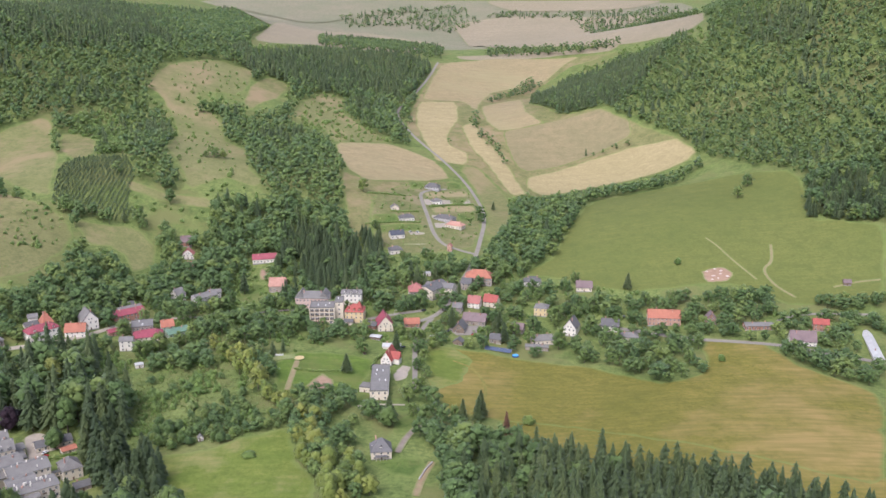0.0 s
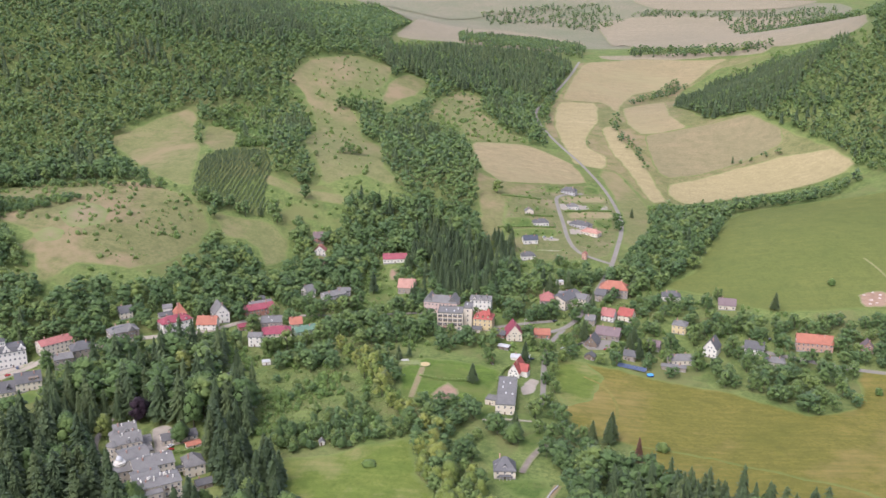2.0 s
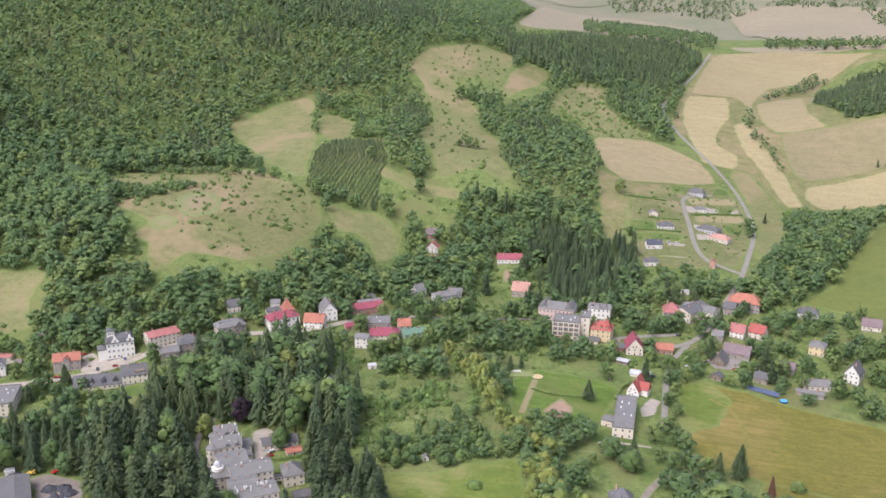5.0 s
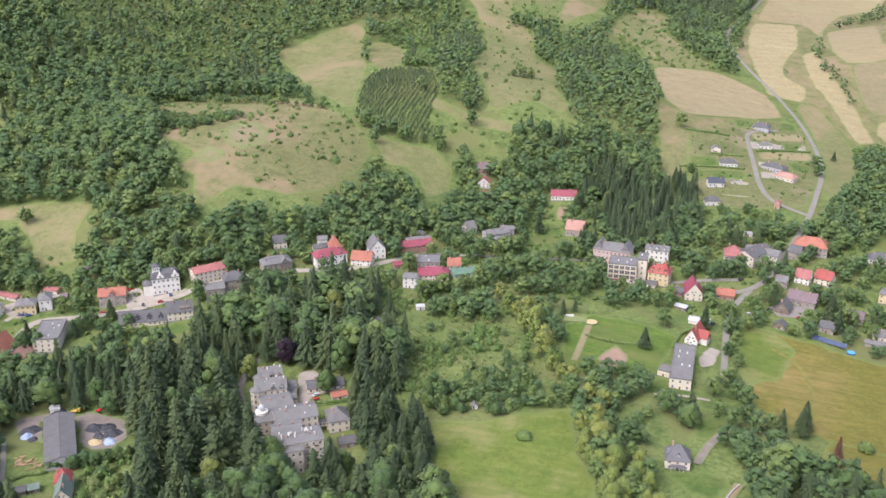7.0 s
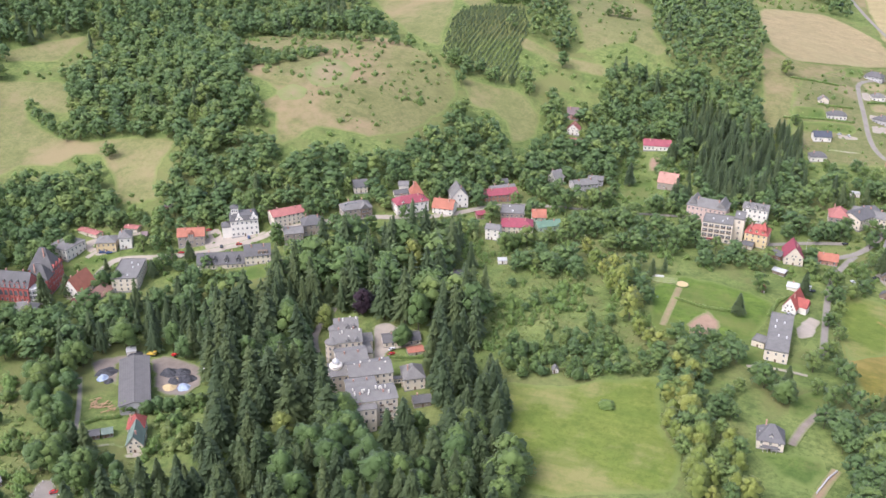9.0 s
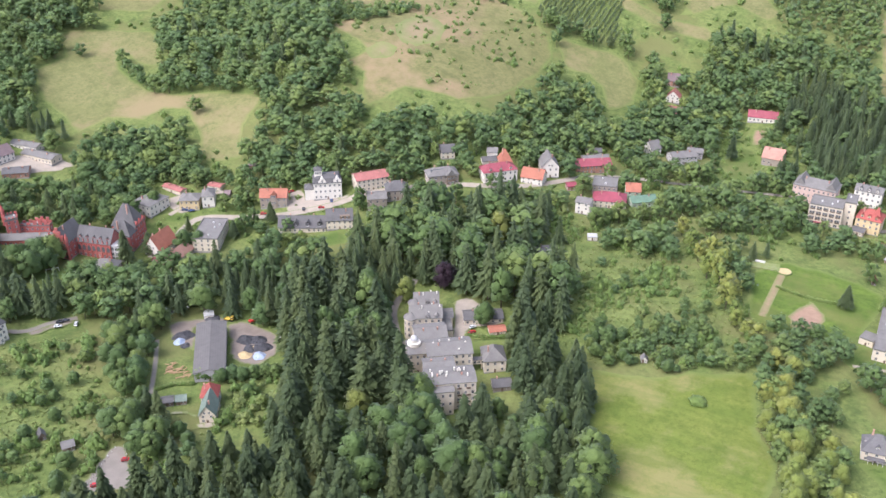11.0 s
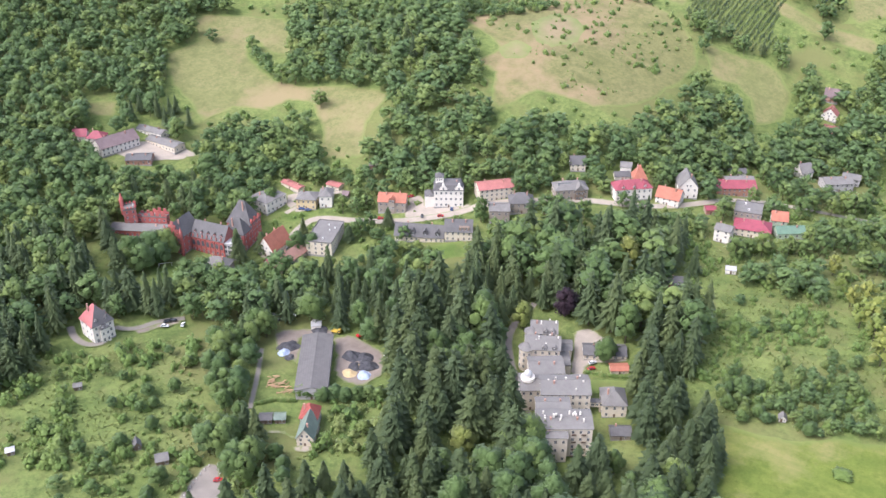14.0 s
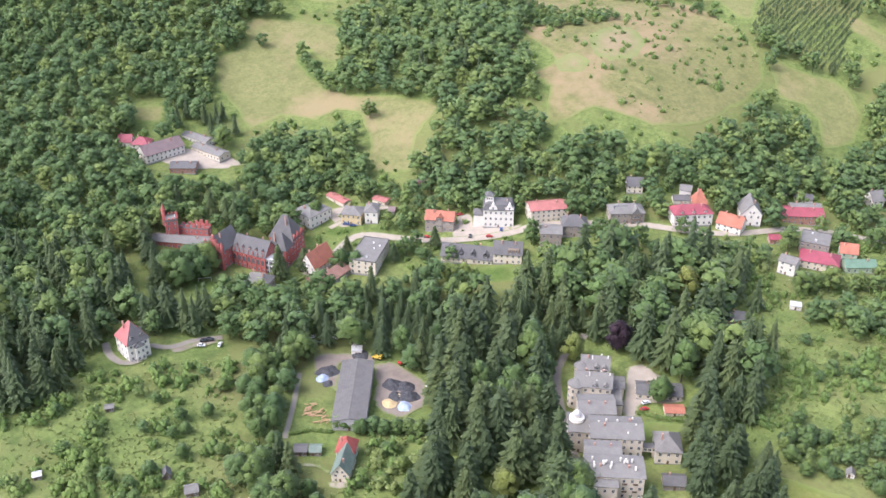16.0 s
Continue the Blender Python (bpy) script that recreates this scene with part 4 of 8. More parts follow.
HOUSES.append(("castle_wing", -503.4, 487.6, 14.0, 11.4, 17.0, 12.0, "gable", 8, W_CASTLE, R_SLATE, 3,
               "red brick castle wing with tall front gable"))
HOUSES.append(("castle_wing", -484.2, 520.1, 109.0, 13.4, 16.0, 13.4, "hip", 13, W_CASTLE, R_SLATE, 4,
               "tall red brick castle pavilion under steep slate roof"))
HOUSES.append(("castle_wing", -532.8, 480.1, 32.1, 37.3, 10.0, 5.0, "low", 2, W_CASTLE, R_METAL, 1,
               "low castle range with grey roof"))
HOUSES.append(("castle_wing", -533.3, 489.6, 29.7, 19.0, 5.0, 9.0, "flat", 0.6, W_CASTLE, R_METAL, 2,
               "stepped red brick castle range"))
HOUSES.append(("castle_tower", -543.4, 480.2, 57.4, 7.6, 8.0, 13.5, "flat", 1.2, W_CASTLE, R_METAL, 4,
               "square red brick castle tower with corner turret"))
HOUSES.append(("castle_wing", -479.4, 510.6, 109.0, 9.6, 13.0, 11.4, "hip", 9, W_CASTLE, R_SLATE, 3,
               "lower castle pavilion with steep slate roof"))
HOUSES.append(("porch", -473.2, 500.0, 20.0, 8.4, 7.0, 10.6, "flat", 0.3, W_GREY, R_PALE, 1,
               "white-roofed porch against the castle"))
HOUSES.append(("house", -468.0, 483.8, 26.0, 14.8, 11.0, 5.0, "hip", 4.5, W_STONE, R_METAL, 2,
               "grey-roofed lodge in front of the castle"))
HOUSES.append(("house", -444.5, 507.3, 63.1, 11.0, 9.0, 4.0, "side", 4, W_STONE, R_CRIMSON2, 1,
               "low house with dark magenta roof by the street"))
HOUSES.append(("shed", -466.6, 623.3, 38.7, 5.3, 6.0, 3.0, "low", 1, W_BRICK, R_BROWN, 1,
               "dark garage behind the white villa"))
HOUSES.append(("shed", -381.1, 475.6, 39.3, 5.2, 5.0, 3.0, "flat", 0.2, W_WHITE, R_PALE, 1,
               "white container at the depot entrance"))
HOUSES.append(("shed", -52.9, 706.8, -17.9, 8.0, 5.0, 2.6, "low", 0.6, W_WOOD, R_PALE, 1,
               "garden shed by the village gardens"))
HOUSES.append(("house", 60.9, 739.5, -16.3, 9.4, 9.0, 4.0, "side", 3.5, W_STONE, R_BROWN, 1,
               "brown-roofed outbuilding among trees"))
HOUSES.append(("house", 41.9, 718.6, -15.8, 9.2, 9.0, 4.0, "side", 3, W_STONE, R_SLATE, 1,
               "dark-roofed outbuilding by the gardens"))
HOUSES.append(("house", 350.0, 795.9, -11.4, 6.0, 6.0, 2.8, "side", 2, W_WOOD, R_BROWN, 1,
               "house at the edge of the green meadow"))
HOUSES.append(("house", -463.0, 527.8, 95.5, 8.1, 10.0, 6.0, "side", 5, W_CREAM, R_ORANGE, 2,
               "cream house with orange roof on the street"))
HOUSES.append(("house", -233.3, 805.1, 51.8, 8.5, 10.0, 6.0, "side", 5, W_WHITE, R_METAL, 2,
               "white house with grey roof among gardens"))
HOUSES.append(("barn", 13.5, 735.4, -13.6, 9.3, 12.0, 3.5, "gable", 5, W_WOOD, R_SLATE, 1,
               "dark slate-roofed gabled barn by the meadow"))
HOUSES.append(("shed", 11.7, 709.9, -17.5, 7.5, 6.0, 2.5, "gable", 2.5, W_WOOD, R_SLATE, 1,
               "small dark shed at the meadow corner"))
HOUSES.append(("house", 12.0, 772.7, -11.0, 7.8, 9.0, 5.0, "side", 3, W_STONE, R_METAL, 2,
               "grey-roofed cottage by the crossroads"))
HOUSES.append(("house", 21.1, 821.1, -11.3, 8.7, 12.0, 6.0, "side", 3.5, W_STONE, R_SLATE, 2,
               "dark stone house beside the climbing road"))
HOUSES.append(("shed", -57.1, 730.3, -23.8, 9.0, 8.0, 3.0, "side", 2, W_BRICK, R_SLATE, 1,
               "low garage beside the tall gabled house"))
HOUSES.append(("shed", -59.5, 676.5, 4.7, 2.3, 4.0, 2.4, "gable", 1.6, W_WOOD, R_RED, 1,
               "small red-roofed garden hut by the school"))
HOUSES.append(("house", -205.0, 820.9, 10.9, 11.5, 10.0, 5.0, "low", 1.5, W_GREY, R_METAL, 2,
               "grey house in the village yard"))
HOUSES.append(("house", -258.2, 749.0, 37.2, 18.5, 10.0, 7.0, "low", 2, W_STONE, R_METAL, 2,
               "grey-roofed workshop behind crimson house"))
HOUSES.append(("house", -347.2, 691.2, 36.0, 9.9, 9.0, 5.0, "side", 4, W_CREAM, R_SLATE, 2,
               "small cream house against the wood"))
HOUSES.append(("house", -320.7, 709.6, 23.2, 7.0, 8.0, 5.0, "low", 2, W_WHITE, R_METAL, 2,
               "small white annex beside brick house"))
HOUSES.append(("shed", -76.6, 736.0, -8.2, 6.8, 8.0, 3.0, "low", 1, W_CREAM, R_SLATE, 1,
               "low garage beside the yellow house"))
HOUSES.append(("shed", -14.9, 847.4, 8.3, 6.5, 5.0, 3.0, "flat", 0.2, W_WHITE, R_PALE, 1,
               "white caravan in the garden"))
HOUSES.append(("hotel_wing", -85.2, 749.0, 2.0, 6.6, 14.0, 16.0, "flat", 0.8, W_CREAM, R_METAL, 4,
               "tall cream stair block of the sanatorium"))
HOUSES.append(("garage_row", -501.2, 579.6, -4.9, 17.6, 6.0, 3.0, "low", 0.8, W_CREAM, R_RED2, 1,
               "row of low garages with dark red roofs"))
HOUSES.append(("garage_row", -476.5, 594.5, 7.9, 10.1, 6.0, 3.0, "low", 0.8, W_CREAM, R_RED2, 1,
               "short row of garages at the wood's foot"))
HOUSES.append(("shed", -463.1, 590.8, 26.2, 3.8, 6.0, 3.0, "side", 1.5, W_STONE, R_BROWN, 1,
               "small stone shed behind the orange-roofed house"))
HOUSES.append(("transformer_tower", 6.5, 907.6, -16.5, 4.4, 3.2, 6.0, "gable", 1.8, W_BRICK2, R_RED2, 1,
               "small brick transformer tower at the lane's end"))
WOODS = []
WOODS.append(("tall belt beside the clearing", 0.62, 8.2, 0.95, (15, 24), [(-196, 522), (-175, 520), (-158, 492), (-145, 460), (-134, 431), (-160, 422), (-179, 467)]))
WOODS.append(("dark tree clump beside the meadow houses", 0.05, 7.4, 0.97, (13, 18), [(219, 772), (271, 760), (276, 777), (221, 784)]))
WOODS.append(("tree belt behind the long brick house", 0.1, 7.6, 0.95, (10, 15), [(152, 778), (212, 760), (216, 768), (160, 788)]))
WOODS.append(("tree belt along the back lane", 0.1, 7.8, 0.92, (10, 15), [(290, 760), (318, 757), (352, 756), (420, 760), (420, 772), (345, 772), (326, 786), (300, 778)]))
WOODS.append(("garden belt beside the villa drive", 0.1, 7.8, 0.9, (9, 14), [(296, 720), (330, 716), (372, 716), (372, 738), (320, 740)]))
WOODS.append(("spruce plantation in rows", 1, 4.2, 0.98, (3.4, 4.6), [(-408, 1012), (-400, 1041), (-350, 1058), (-328, 1015), (-322, 961), (-304, 946), (-326, 924), (-374, 923), (-388, 935)]))
WOODS.append(("belt between village and pitch", 0.06, 7.6, 0.95, (9, 16), [(-204, 734), (-167, 753), (-142, 758), (-113, 743), (-104, 709), (-114, 668), (-127, 648), (-126, 614), (-134, 603), (-158, 630), (-173, 633), (-211, 635), (-226, 654), (-206, 677)]))
WOODS.append(("young belt above the clearing", 0, 5.6, 0.88, (5, 10), [(-158, 566), (-142, 597), (-126, 600), (-110, 584), (-100, 563), (-99, 550), (-128, 535), (-153, 527), (-172, 526), (-182, 540)]))
WOODS.append(("trees by street", 0.1, 8, 0.9, (7, 11), [(-460, 486), (-457, 518), (-437, 536), (-436, 559), (-422, 569), (-404, 570), (-386, 573), (-373, 558), (-379, 540), (-420, 509), (-447, 483)]))
WOODS.append(("trees by street", 0.1, 8, 0.9, (7, 11), [(-372, 601), (-363, 615), (-342, 632), (-297, 659), (-261, 678), (-253, 661), (-286, 638), (-338, 602), (-354, 577)]))
WOODS.append(("dark spruce belt behind the hotel", 0.62, 7.2, 0.95, (13, 23), [(-160, 896), (-156, 950), (-113, 961), (-84, 914), (-78, 927), (-60, 914), (-56, 868), (-55, 829), (-81, 805), (-105, 806), (-124, 827), (-148, 883)]))
WOODS.append(("linden avenue belt", 0, 8.2, 0.97, (12, 17), [(-123, 599), (-106, 580), (-93, 579), (-74, 548), (-59, 528), (-50, 503), (-42, 481), (-37, 471), (-70, 456), (-70, 474), (-76, 491), (-86, 512), (-92, 534), (-104, 557)]))
WOODS.append(("dark spruce forest under the western ridge", 0.85, 9.5, 0.97, (16, 23), [(-357, 1623), (-312, 1861), (-239, 1871), (-107, 2010), (-16, 1866), (-46, 1662), (-87, 1620), (-167, 1575), (-238, 1560), (-302, 1575)]))
WOODS.append(("young thicket above the plantation", 0.0, 5.0, 0.75, (3.0, 6.0), [(-421, 1055), (-474, 1231), (-423, 1273), (-406, 1263), (-343, 1068)]))
WOODS.append(("dark spruce stand under the western ridge", 0.9, 8.6, 0.97, (14, 20), [(-600, 1340), (-668, 1504), (-744, 2110), (-519, 1847), (-457, 1493), (-531, 1398)]))
WOODS.append(("dark spruce stand on the eastern flank", 0.92, 8.0, 0.97, (14, 19), [(127, 1548), (246, 1881), (359, 1917), (341, 1501), (281, 1420), (224, 1388), (140, 1390)]))
WOODS.append(("dark spruce stand at the forest corner", 0.9, 7.5, 0.97, (14, 19), [(372, 963), (414, 973), (435, 931), (411, 869), (349, 895)]))
WOODS.append(("dark spruce stand below the eastern summit", 0.8, 8.2, 0.97, (13, 18), [(417, 1449), (475, 1360), (505, 1281), (471, 1256), (425, 1335)]))
WOODS.append(("mixed forest on the western hillside", 0.2, 9.5, 0.97, (13, 21), [(-515, 3092), (-107, 2010), (-16, 1866), (-46, 1646), (-60, 1304), (-144, 1263), (-111, 1088), (-91, 921), (-45, 884), (-54, 845), (-126, 837), (-175, 916), (-197, 883), (-196, 827), (-236, 845), (-238, 795), (-259, 768), (-292, 744), (-319, 709), (-368, 670), (-405, 654), (-440, 623), (-465, 612), (-492, 592), (-519, 577), (-536, 563), (-557, 551), (-567, 531), (-557, 488), (-569, 456), (-595, 406), (-780, 470), (-1000, 600), (-1150, 900), (-1050, 1400), (-800, 1800), (-540, 2250)]))
WOODS.append(("broadleaf forest on the eastern hill", 0.12, 8.2, 0.97, (11, 18), [(125, 1512), (276, 1936), (355, 1950), (330, 2050), (640, 1950), (700, 1500), (560, 1100), (450, 870), (414, 876), (362, 902), (372, 960), (378, 1030), (321, 1187), (308, 1257), (259, 1308), (231, 1405), (146, 1409)]))
WOODS.append(("hedgerow trees along the stream", 0.05, 8.5, 0.95, (11, 18), [(38, 1251), (71, 1242), (98, 1121), (150, 1158), (195, 1179), (313, 1181), (311, 1145), (260, 1097), (179, 1081), (149, 1008), (126, 916), (91, 846), (49, 834), (35, 860), (63, 975), (67, 1165)]))
WOODS.append(("dark spruce wood beside the hay meadow", 0.97, 6.5, 0.97, (22, 29), [(55, 493), (68, 496), (127, 474), (179, 448), (219, 427), (230, 330), (60, 330), (40, 400)]))
WOODS.append(("mixed trees beside the spruce wood", 0.45, 8, 0.9, (16, 24), [(5, 533), (22, 535), (58, 514), (50, 420), (10, 430), (5, 470)]))
WOODS.append(("linden avenue trees", 0, 9.5, 0.95, (12, 17), [(-161, 680), (-141, 660), (-120, 629), (-95, 586), (-98, 560), (-85, 537), (-73, 517), (-54, 501), (-50, 470), (-68, 462), (-78, 488), (-86, 502), (-94, 533), (-104, 557), (-129, 597), (-155, 645)]))
WOODS.append(("broadleaf trees along the lane", 0.05, 9, 0.95, (13, 19), [(-24, 621), (-9, 603), (1, 540), (14, 511), (51, 477), (53, 458), (-4, 461), (-5, 491), (-15, 518), (-24, 573)]))
WOODS.append(("garden trees round villa", 0.2, 9, 0.55, (8, 13), [(-94, 583), (-67, 610), (-54, 578), (-56, 548), (-28, 574), (-30, 539), (-47, 541), (-55, 527), (-70, 531), (-88, 555)]))
WOODS.append(("tall park conifers and broadleaf trees", 0.72, 9.6, 0.95, (18, 34), [(-369, 562), (-339, 602), (-287, 638), (-251, 656), (-226, 614), (-206, 582), (-197, 537), (-193, 513), (-191, 483), (-205, 473), (-212, 486), (-217, 519), (-225, 542), (-241, 556), (-258, 558), (-283, 547), (-297, 547), (-290, 524), (-278, 499), (-262, 481), (-243, 464), (-229, 454), (-283, 410), (-298, 432), (-321, 464), (-346, 506)]))
WOODS.append(("parkland trees below the village", 0.35, 9, 0.95, (14, 22), [(-484, 466), (-451, 487), (-424, 514), (-398, 562), (-360, 552), (-349, 507), (-340, 482), (-378, 476), (-394, 459), (-392, 435), (-412, 445), (-436, 435), (-451, 442)]))
WOODS.append(("dark mixed forest beside the castle", 0.6, 8.8, 0.95, (18, 28), [(-584, 393), (-539, 436), (-509, 435), (-489, 418), (-464, 450), (-445, 435), (-458, 413), (-478, 410), (-486, 400), (-464, 380), (-450, 349), (-459, 326), (-650, 330), (-640, 440)]))
WOODS.append(("trees beside the lane", 0.1, 8.5, 0.9, (11, 17), [(-413, 424), (-408, 449), (-386, 441), (-379, 424), (-349, 396), (-322, 378), (-341, 359), (-362, 388), (-390, 406)]))
WOODS.append(("trees round depot", 0, 9, 0.6, (8, 13), [(-342, 425), (-314, 448), (-307, 437), (-326, 423), (-338, 421)]))
WOODS.append(("village garden trees", 0.1, 8.5, 0.85, (9, 16), [(-597, 595), (-555, 607), (-472, 633), (-394, 646), (-359, 681), (-295, 740), (-236, 841), (-185, 922), (-106, 875), (-42, 827), (-33, 714), (-80, 695), (-147, 671), (-186, 673), (-260, 659), (-325, 618), (-347, 583), (-375, 561), (-432, 547), (-477, 520), (-522, 518)]))
WOODS.append(("village trees along meadow", 0.1, 8.5, 0.85, (9, 16), [(8, 824), (58, 819), (107, 808), (158, 784), (246, 773), (285, 747), (356, 739), (303, 611), (271, 615), (262, 653), (248, 702), (208, 717), (188, 640), (157, 626), (112, 668), (28, 696), (2, 708)]))
WOODS.append(("trees by the estate", 0.5, 9, 0.85, (12, 20), [(-101, 903), (-68, 898), (-45, 869), (8, 875), (35, 876), (28, 831), (8, 842), (-22, 816), (-73, 817), (-107, 852)]))
WOODS.append(("trees on slope by the castle", 0.1, 9, 0.92, (13, 21), [(-608, 406), (-575, 460), (-568, 497), (-565, 530), (-548, 549), (-519, 557), (-486, 545), (-501, 531), (-515, 507), (-549, 478), (-536, 453), (-571, 386)]))
WOODS.append(("trees by the crossroads", 0.1, 8.5, 0.8, (9, 15), [(-47, 840), (5, 872), (8, 781), (-15, 769), (-37, 772), (-12, 752), (32, 801), (58, 824), (50, 861), (35, 875)]))
WOODS.append(("orchard trees low", 0.06, 14, 0.6, (6, 10), [(-433, 350), (-385, 376), (-361, 390), (-326, 399), (-298, 391), (-275, 372), (-309, 348), (-334, 366), (-339, 364), (-328, 333), (-369, 305)]))
WOODS.append(("orchard trees", 0.06, 15, 0.55, (5.5, 9), [(-463, 327), (-457, 366), (-435, 399), (-414, 424), (-340, 364), (-411, 299)]))
WOODS.append(("depot garden trees", 0, 13, 0.6, (6, 10), [(-328, 426), (-315, 453), (-285, 419), (-307, 404)]))
WOODS.append(("scrub trees", 0, 15, 0.5, (5, 9), [(-212, 616), (-159, 661), (-115, 609), (-102, 564), (-130, 541), (-175, 526)]))
WOODS.append(("trees round pitch", 0.05, 8, 0.9, (9, 15), [(-108, 591), (-96, 593), (-76, 604), (-62, 614), (-53, 589), (-59, 567), (-78, 564), (-96, 562)]))
WOODS.append(("trees round lawns", 0.05, 8.5, 0.9, (11, 17), [(-24, 597), (-14, 597), (-11, 574), (-2, 550), (10, 579), (13, 496), (-2, 490), (-9, 517), (-16, 554), (-22, 568)]))
WOODS.append(("riverside woods", 0.05, 8.5, 0.9, (10, 16), [(-574, 556), (-538, 595), (-504, 604), (-492, 592), (-534, 561), (-553, 548)]))
WOODS.append(("foreground woodland", 0.6, 9, 0.9, (14, 24), [(-283, 410), (-230, 455), (-205, 473), (-191, 483), (-130, 430), (-110, 300), (-270, 270), (-330, 300)]))
WOODS.append(("young trees on scrubland", 0, 7, 0.8, (5, 9), [(-187, 550), (-149, 553), (-102, 564), (-98, 553), (-129, 538), (-155, 531), (-179, 528)]))
WOODS.append(("far hedges", 0.1, 11, 0.95, (9, 14), [(70, 1651), (164, 1857), (187, 1822), (151, 1759), (84, 1651)]))
WOODS.append(("far hedges", 0.1, 11, 0.95, (9, 14), [(53, 1523), (56, 1414), (88, 1274), (80, 1262), (53, 1359), (42, 1450)]))
WOODS.append(("far hedges", 0.2, 14, 0.8, (8, 12), [(182, 1298), (235, 1298), (260, 1312), (247, 1279), (201, 1274), (179, 1277)]))
WOODS.append(("far hedges", 0.2, 14, 0.6, (8, 12), [(1, 1370), (14, 1383), (22, 1320), (13, 1308)]))
WOODS.append(("far hedges", 0.2, 16, 0.9, (9, 14), [(-79, 1636), (-50, 1629), (-34, 1323), (-48, 1288), (-71, 1376), (-81, 1498)]))
WOODS.append(("far woods", 0.3, 13, 0.95, (12, 18), [(95, 2138), (258, 2069), (362, 1990), (345, 1951), (250, 1997), (91, 2042)]))
WOODS.append(("far woods", 0.3, 15, 0.9, (12, 18), [(-290, 2284), (-140, 2984), (10, 2180), (-3, 1963), (-97, 2050), (-237, 1943)]))
WOODS.append(("far woods", 0.3, 19, 0.6, (13, 20), [(-367, 3549), (-174, 3757), (82, 3800), (137, 3524), (34, 3308), (-159, 3410), (-307, 3320)]))
WOODS.append(("far woods", 0.3, 19, 0.6, (13, 20), [(208, 3730), (451, 3636), (846, 3566), (496, 1906), (440, 3548), (160, 3587)]))
WOODS.append(("forest edge above village", 0.15, 8.5, 0.95, (11, 18), [(-548, 587), (-469, 627), (-410, 651), (-368, 681), (-310, 729), (-235, 845), (-224, 812), (-296, 702), (-355, 662), (-392, 633), (-452, 609), (-483, 587), (-516, 556)]))
WOODS.append(("far hedge on the hill", 0, 6, 0.9, (4, 8), [(-561, 873), (-512, 850), (-494, 868), (-483, 888), (-470, 863), (-482, 837), (-497, 816), (-522, 811)]))
WOODS.append(("far hedge up the hill edge", 0, 8, 0.9, (5, 9), [(-598, 932), (-552, 949), (-476, 936), (-398, 937), (-394, 927), (-466, 916), (-540, 928), (-588, 916)]))
SCRUB = []
SCRUB.append(("village shrubs", 6, 0.5, (1.3, 3.8), [(-597, 594), (-475, 635), (-395, 647), (-358, 680), (-294, 738), (-235, 838), (-184, 921), (-107, 882), (4, 902), (10, 745), (-31, 707), (-81, 704), (-149, 680), (-261, 659), (-328, 624), (-380, 566), (-482, 525), (-528, 523)]))
SCRUB.append(("crossroads shrubs", 6, 0.5, (1.3, 3.8), [(-73, 721), (10, 832), (45, 859), (132, 818), (178, 798), (165, 727), (98, 716), (27, 711), (-7, 700), (-37, 709)]))
SCRUB.append(("orchard shrubs", 4.2, 0.62, (1.2, 6.0), [(-436, 351), (-389, 379), (-365, 393), (-329, 401), (-302, 394), (-277, 374), (-312, 349), (-337, 368), (-342, 366), (-332, 335), (-372, 306)]))
SCRUB.append(("scrub", 4.2, 0.6, (1.0, 5.2), [(-213, 619), (-161, 668), (-116, 613), (-100, 563), (-129, 540), (-175, 525), (-197, 558)]))
SCRUB.append(("scrub", 4.4, 0.52, (1.0, 5.2), [(-258, 667), (-223, 730), (-199, 725), (-139, 549), (-172, 581), (-195, 524), (-217, 588)]))
SCRUB.append(("orchard shrubs", 4.2, 0.62, (1.2, 6.0), [(-473, 332), (-465, 371), (-443, 404), (-420, 428), (-397, 410), (-343, 366), (-414, 300)]))
SCRUB.append(("garden shrubs", 4.4, 0.72, (1.5, 6.0), [(-334, 431), (-318, 461), (-284, 421), (-319, 389), (-314, 411)]))
SCRUB.append(("hilltop shrubs", 4.6, 0.36, (0.8, 3.8), [(-593, 907), (-548, 957), (-443, 939), (-395, 924), (-363, 902), (-350, 833), (-377, 762), (-416, 750), (-460, 772), (-518, 802)]))
SCRUB.append(("pasture shrubs", 11, 0.42, (1.5, 4.5), [(-411, 1477), (-366, 1580), (-303, 1525), (-276, 1221), (-221, 1049), (-269, 1015), (-318, 1139)]))
SCRUB.append(("pasture shrubs", 9, 0.5, (1.8, 5.0), [(-218, 1390), (-194, 1572), (-154, 1550), (-99, 1362), (-65, 1320), (-146, 1282)]))
SCRUB.append(("estate gardens", 8, 0.4, (1.2, 3), [(-81, 1049), (-26, 1142), (32, 1140), (38, 950), (3, 905), (-46, 893), (-70, 926)]))
SCRUB.append(("village gardens", 7, 0.35, (1.2, 3.5), [(-263, 666), (-188, 682), (-115, 695), (-33, 730), (-31, 707), (-111, 671), (-180, 656), (-254, 644)]))
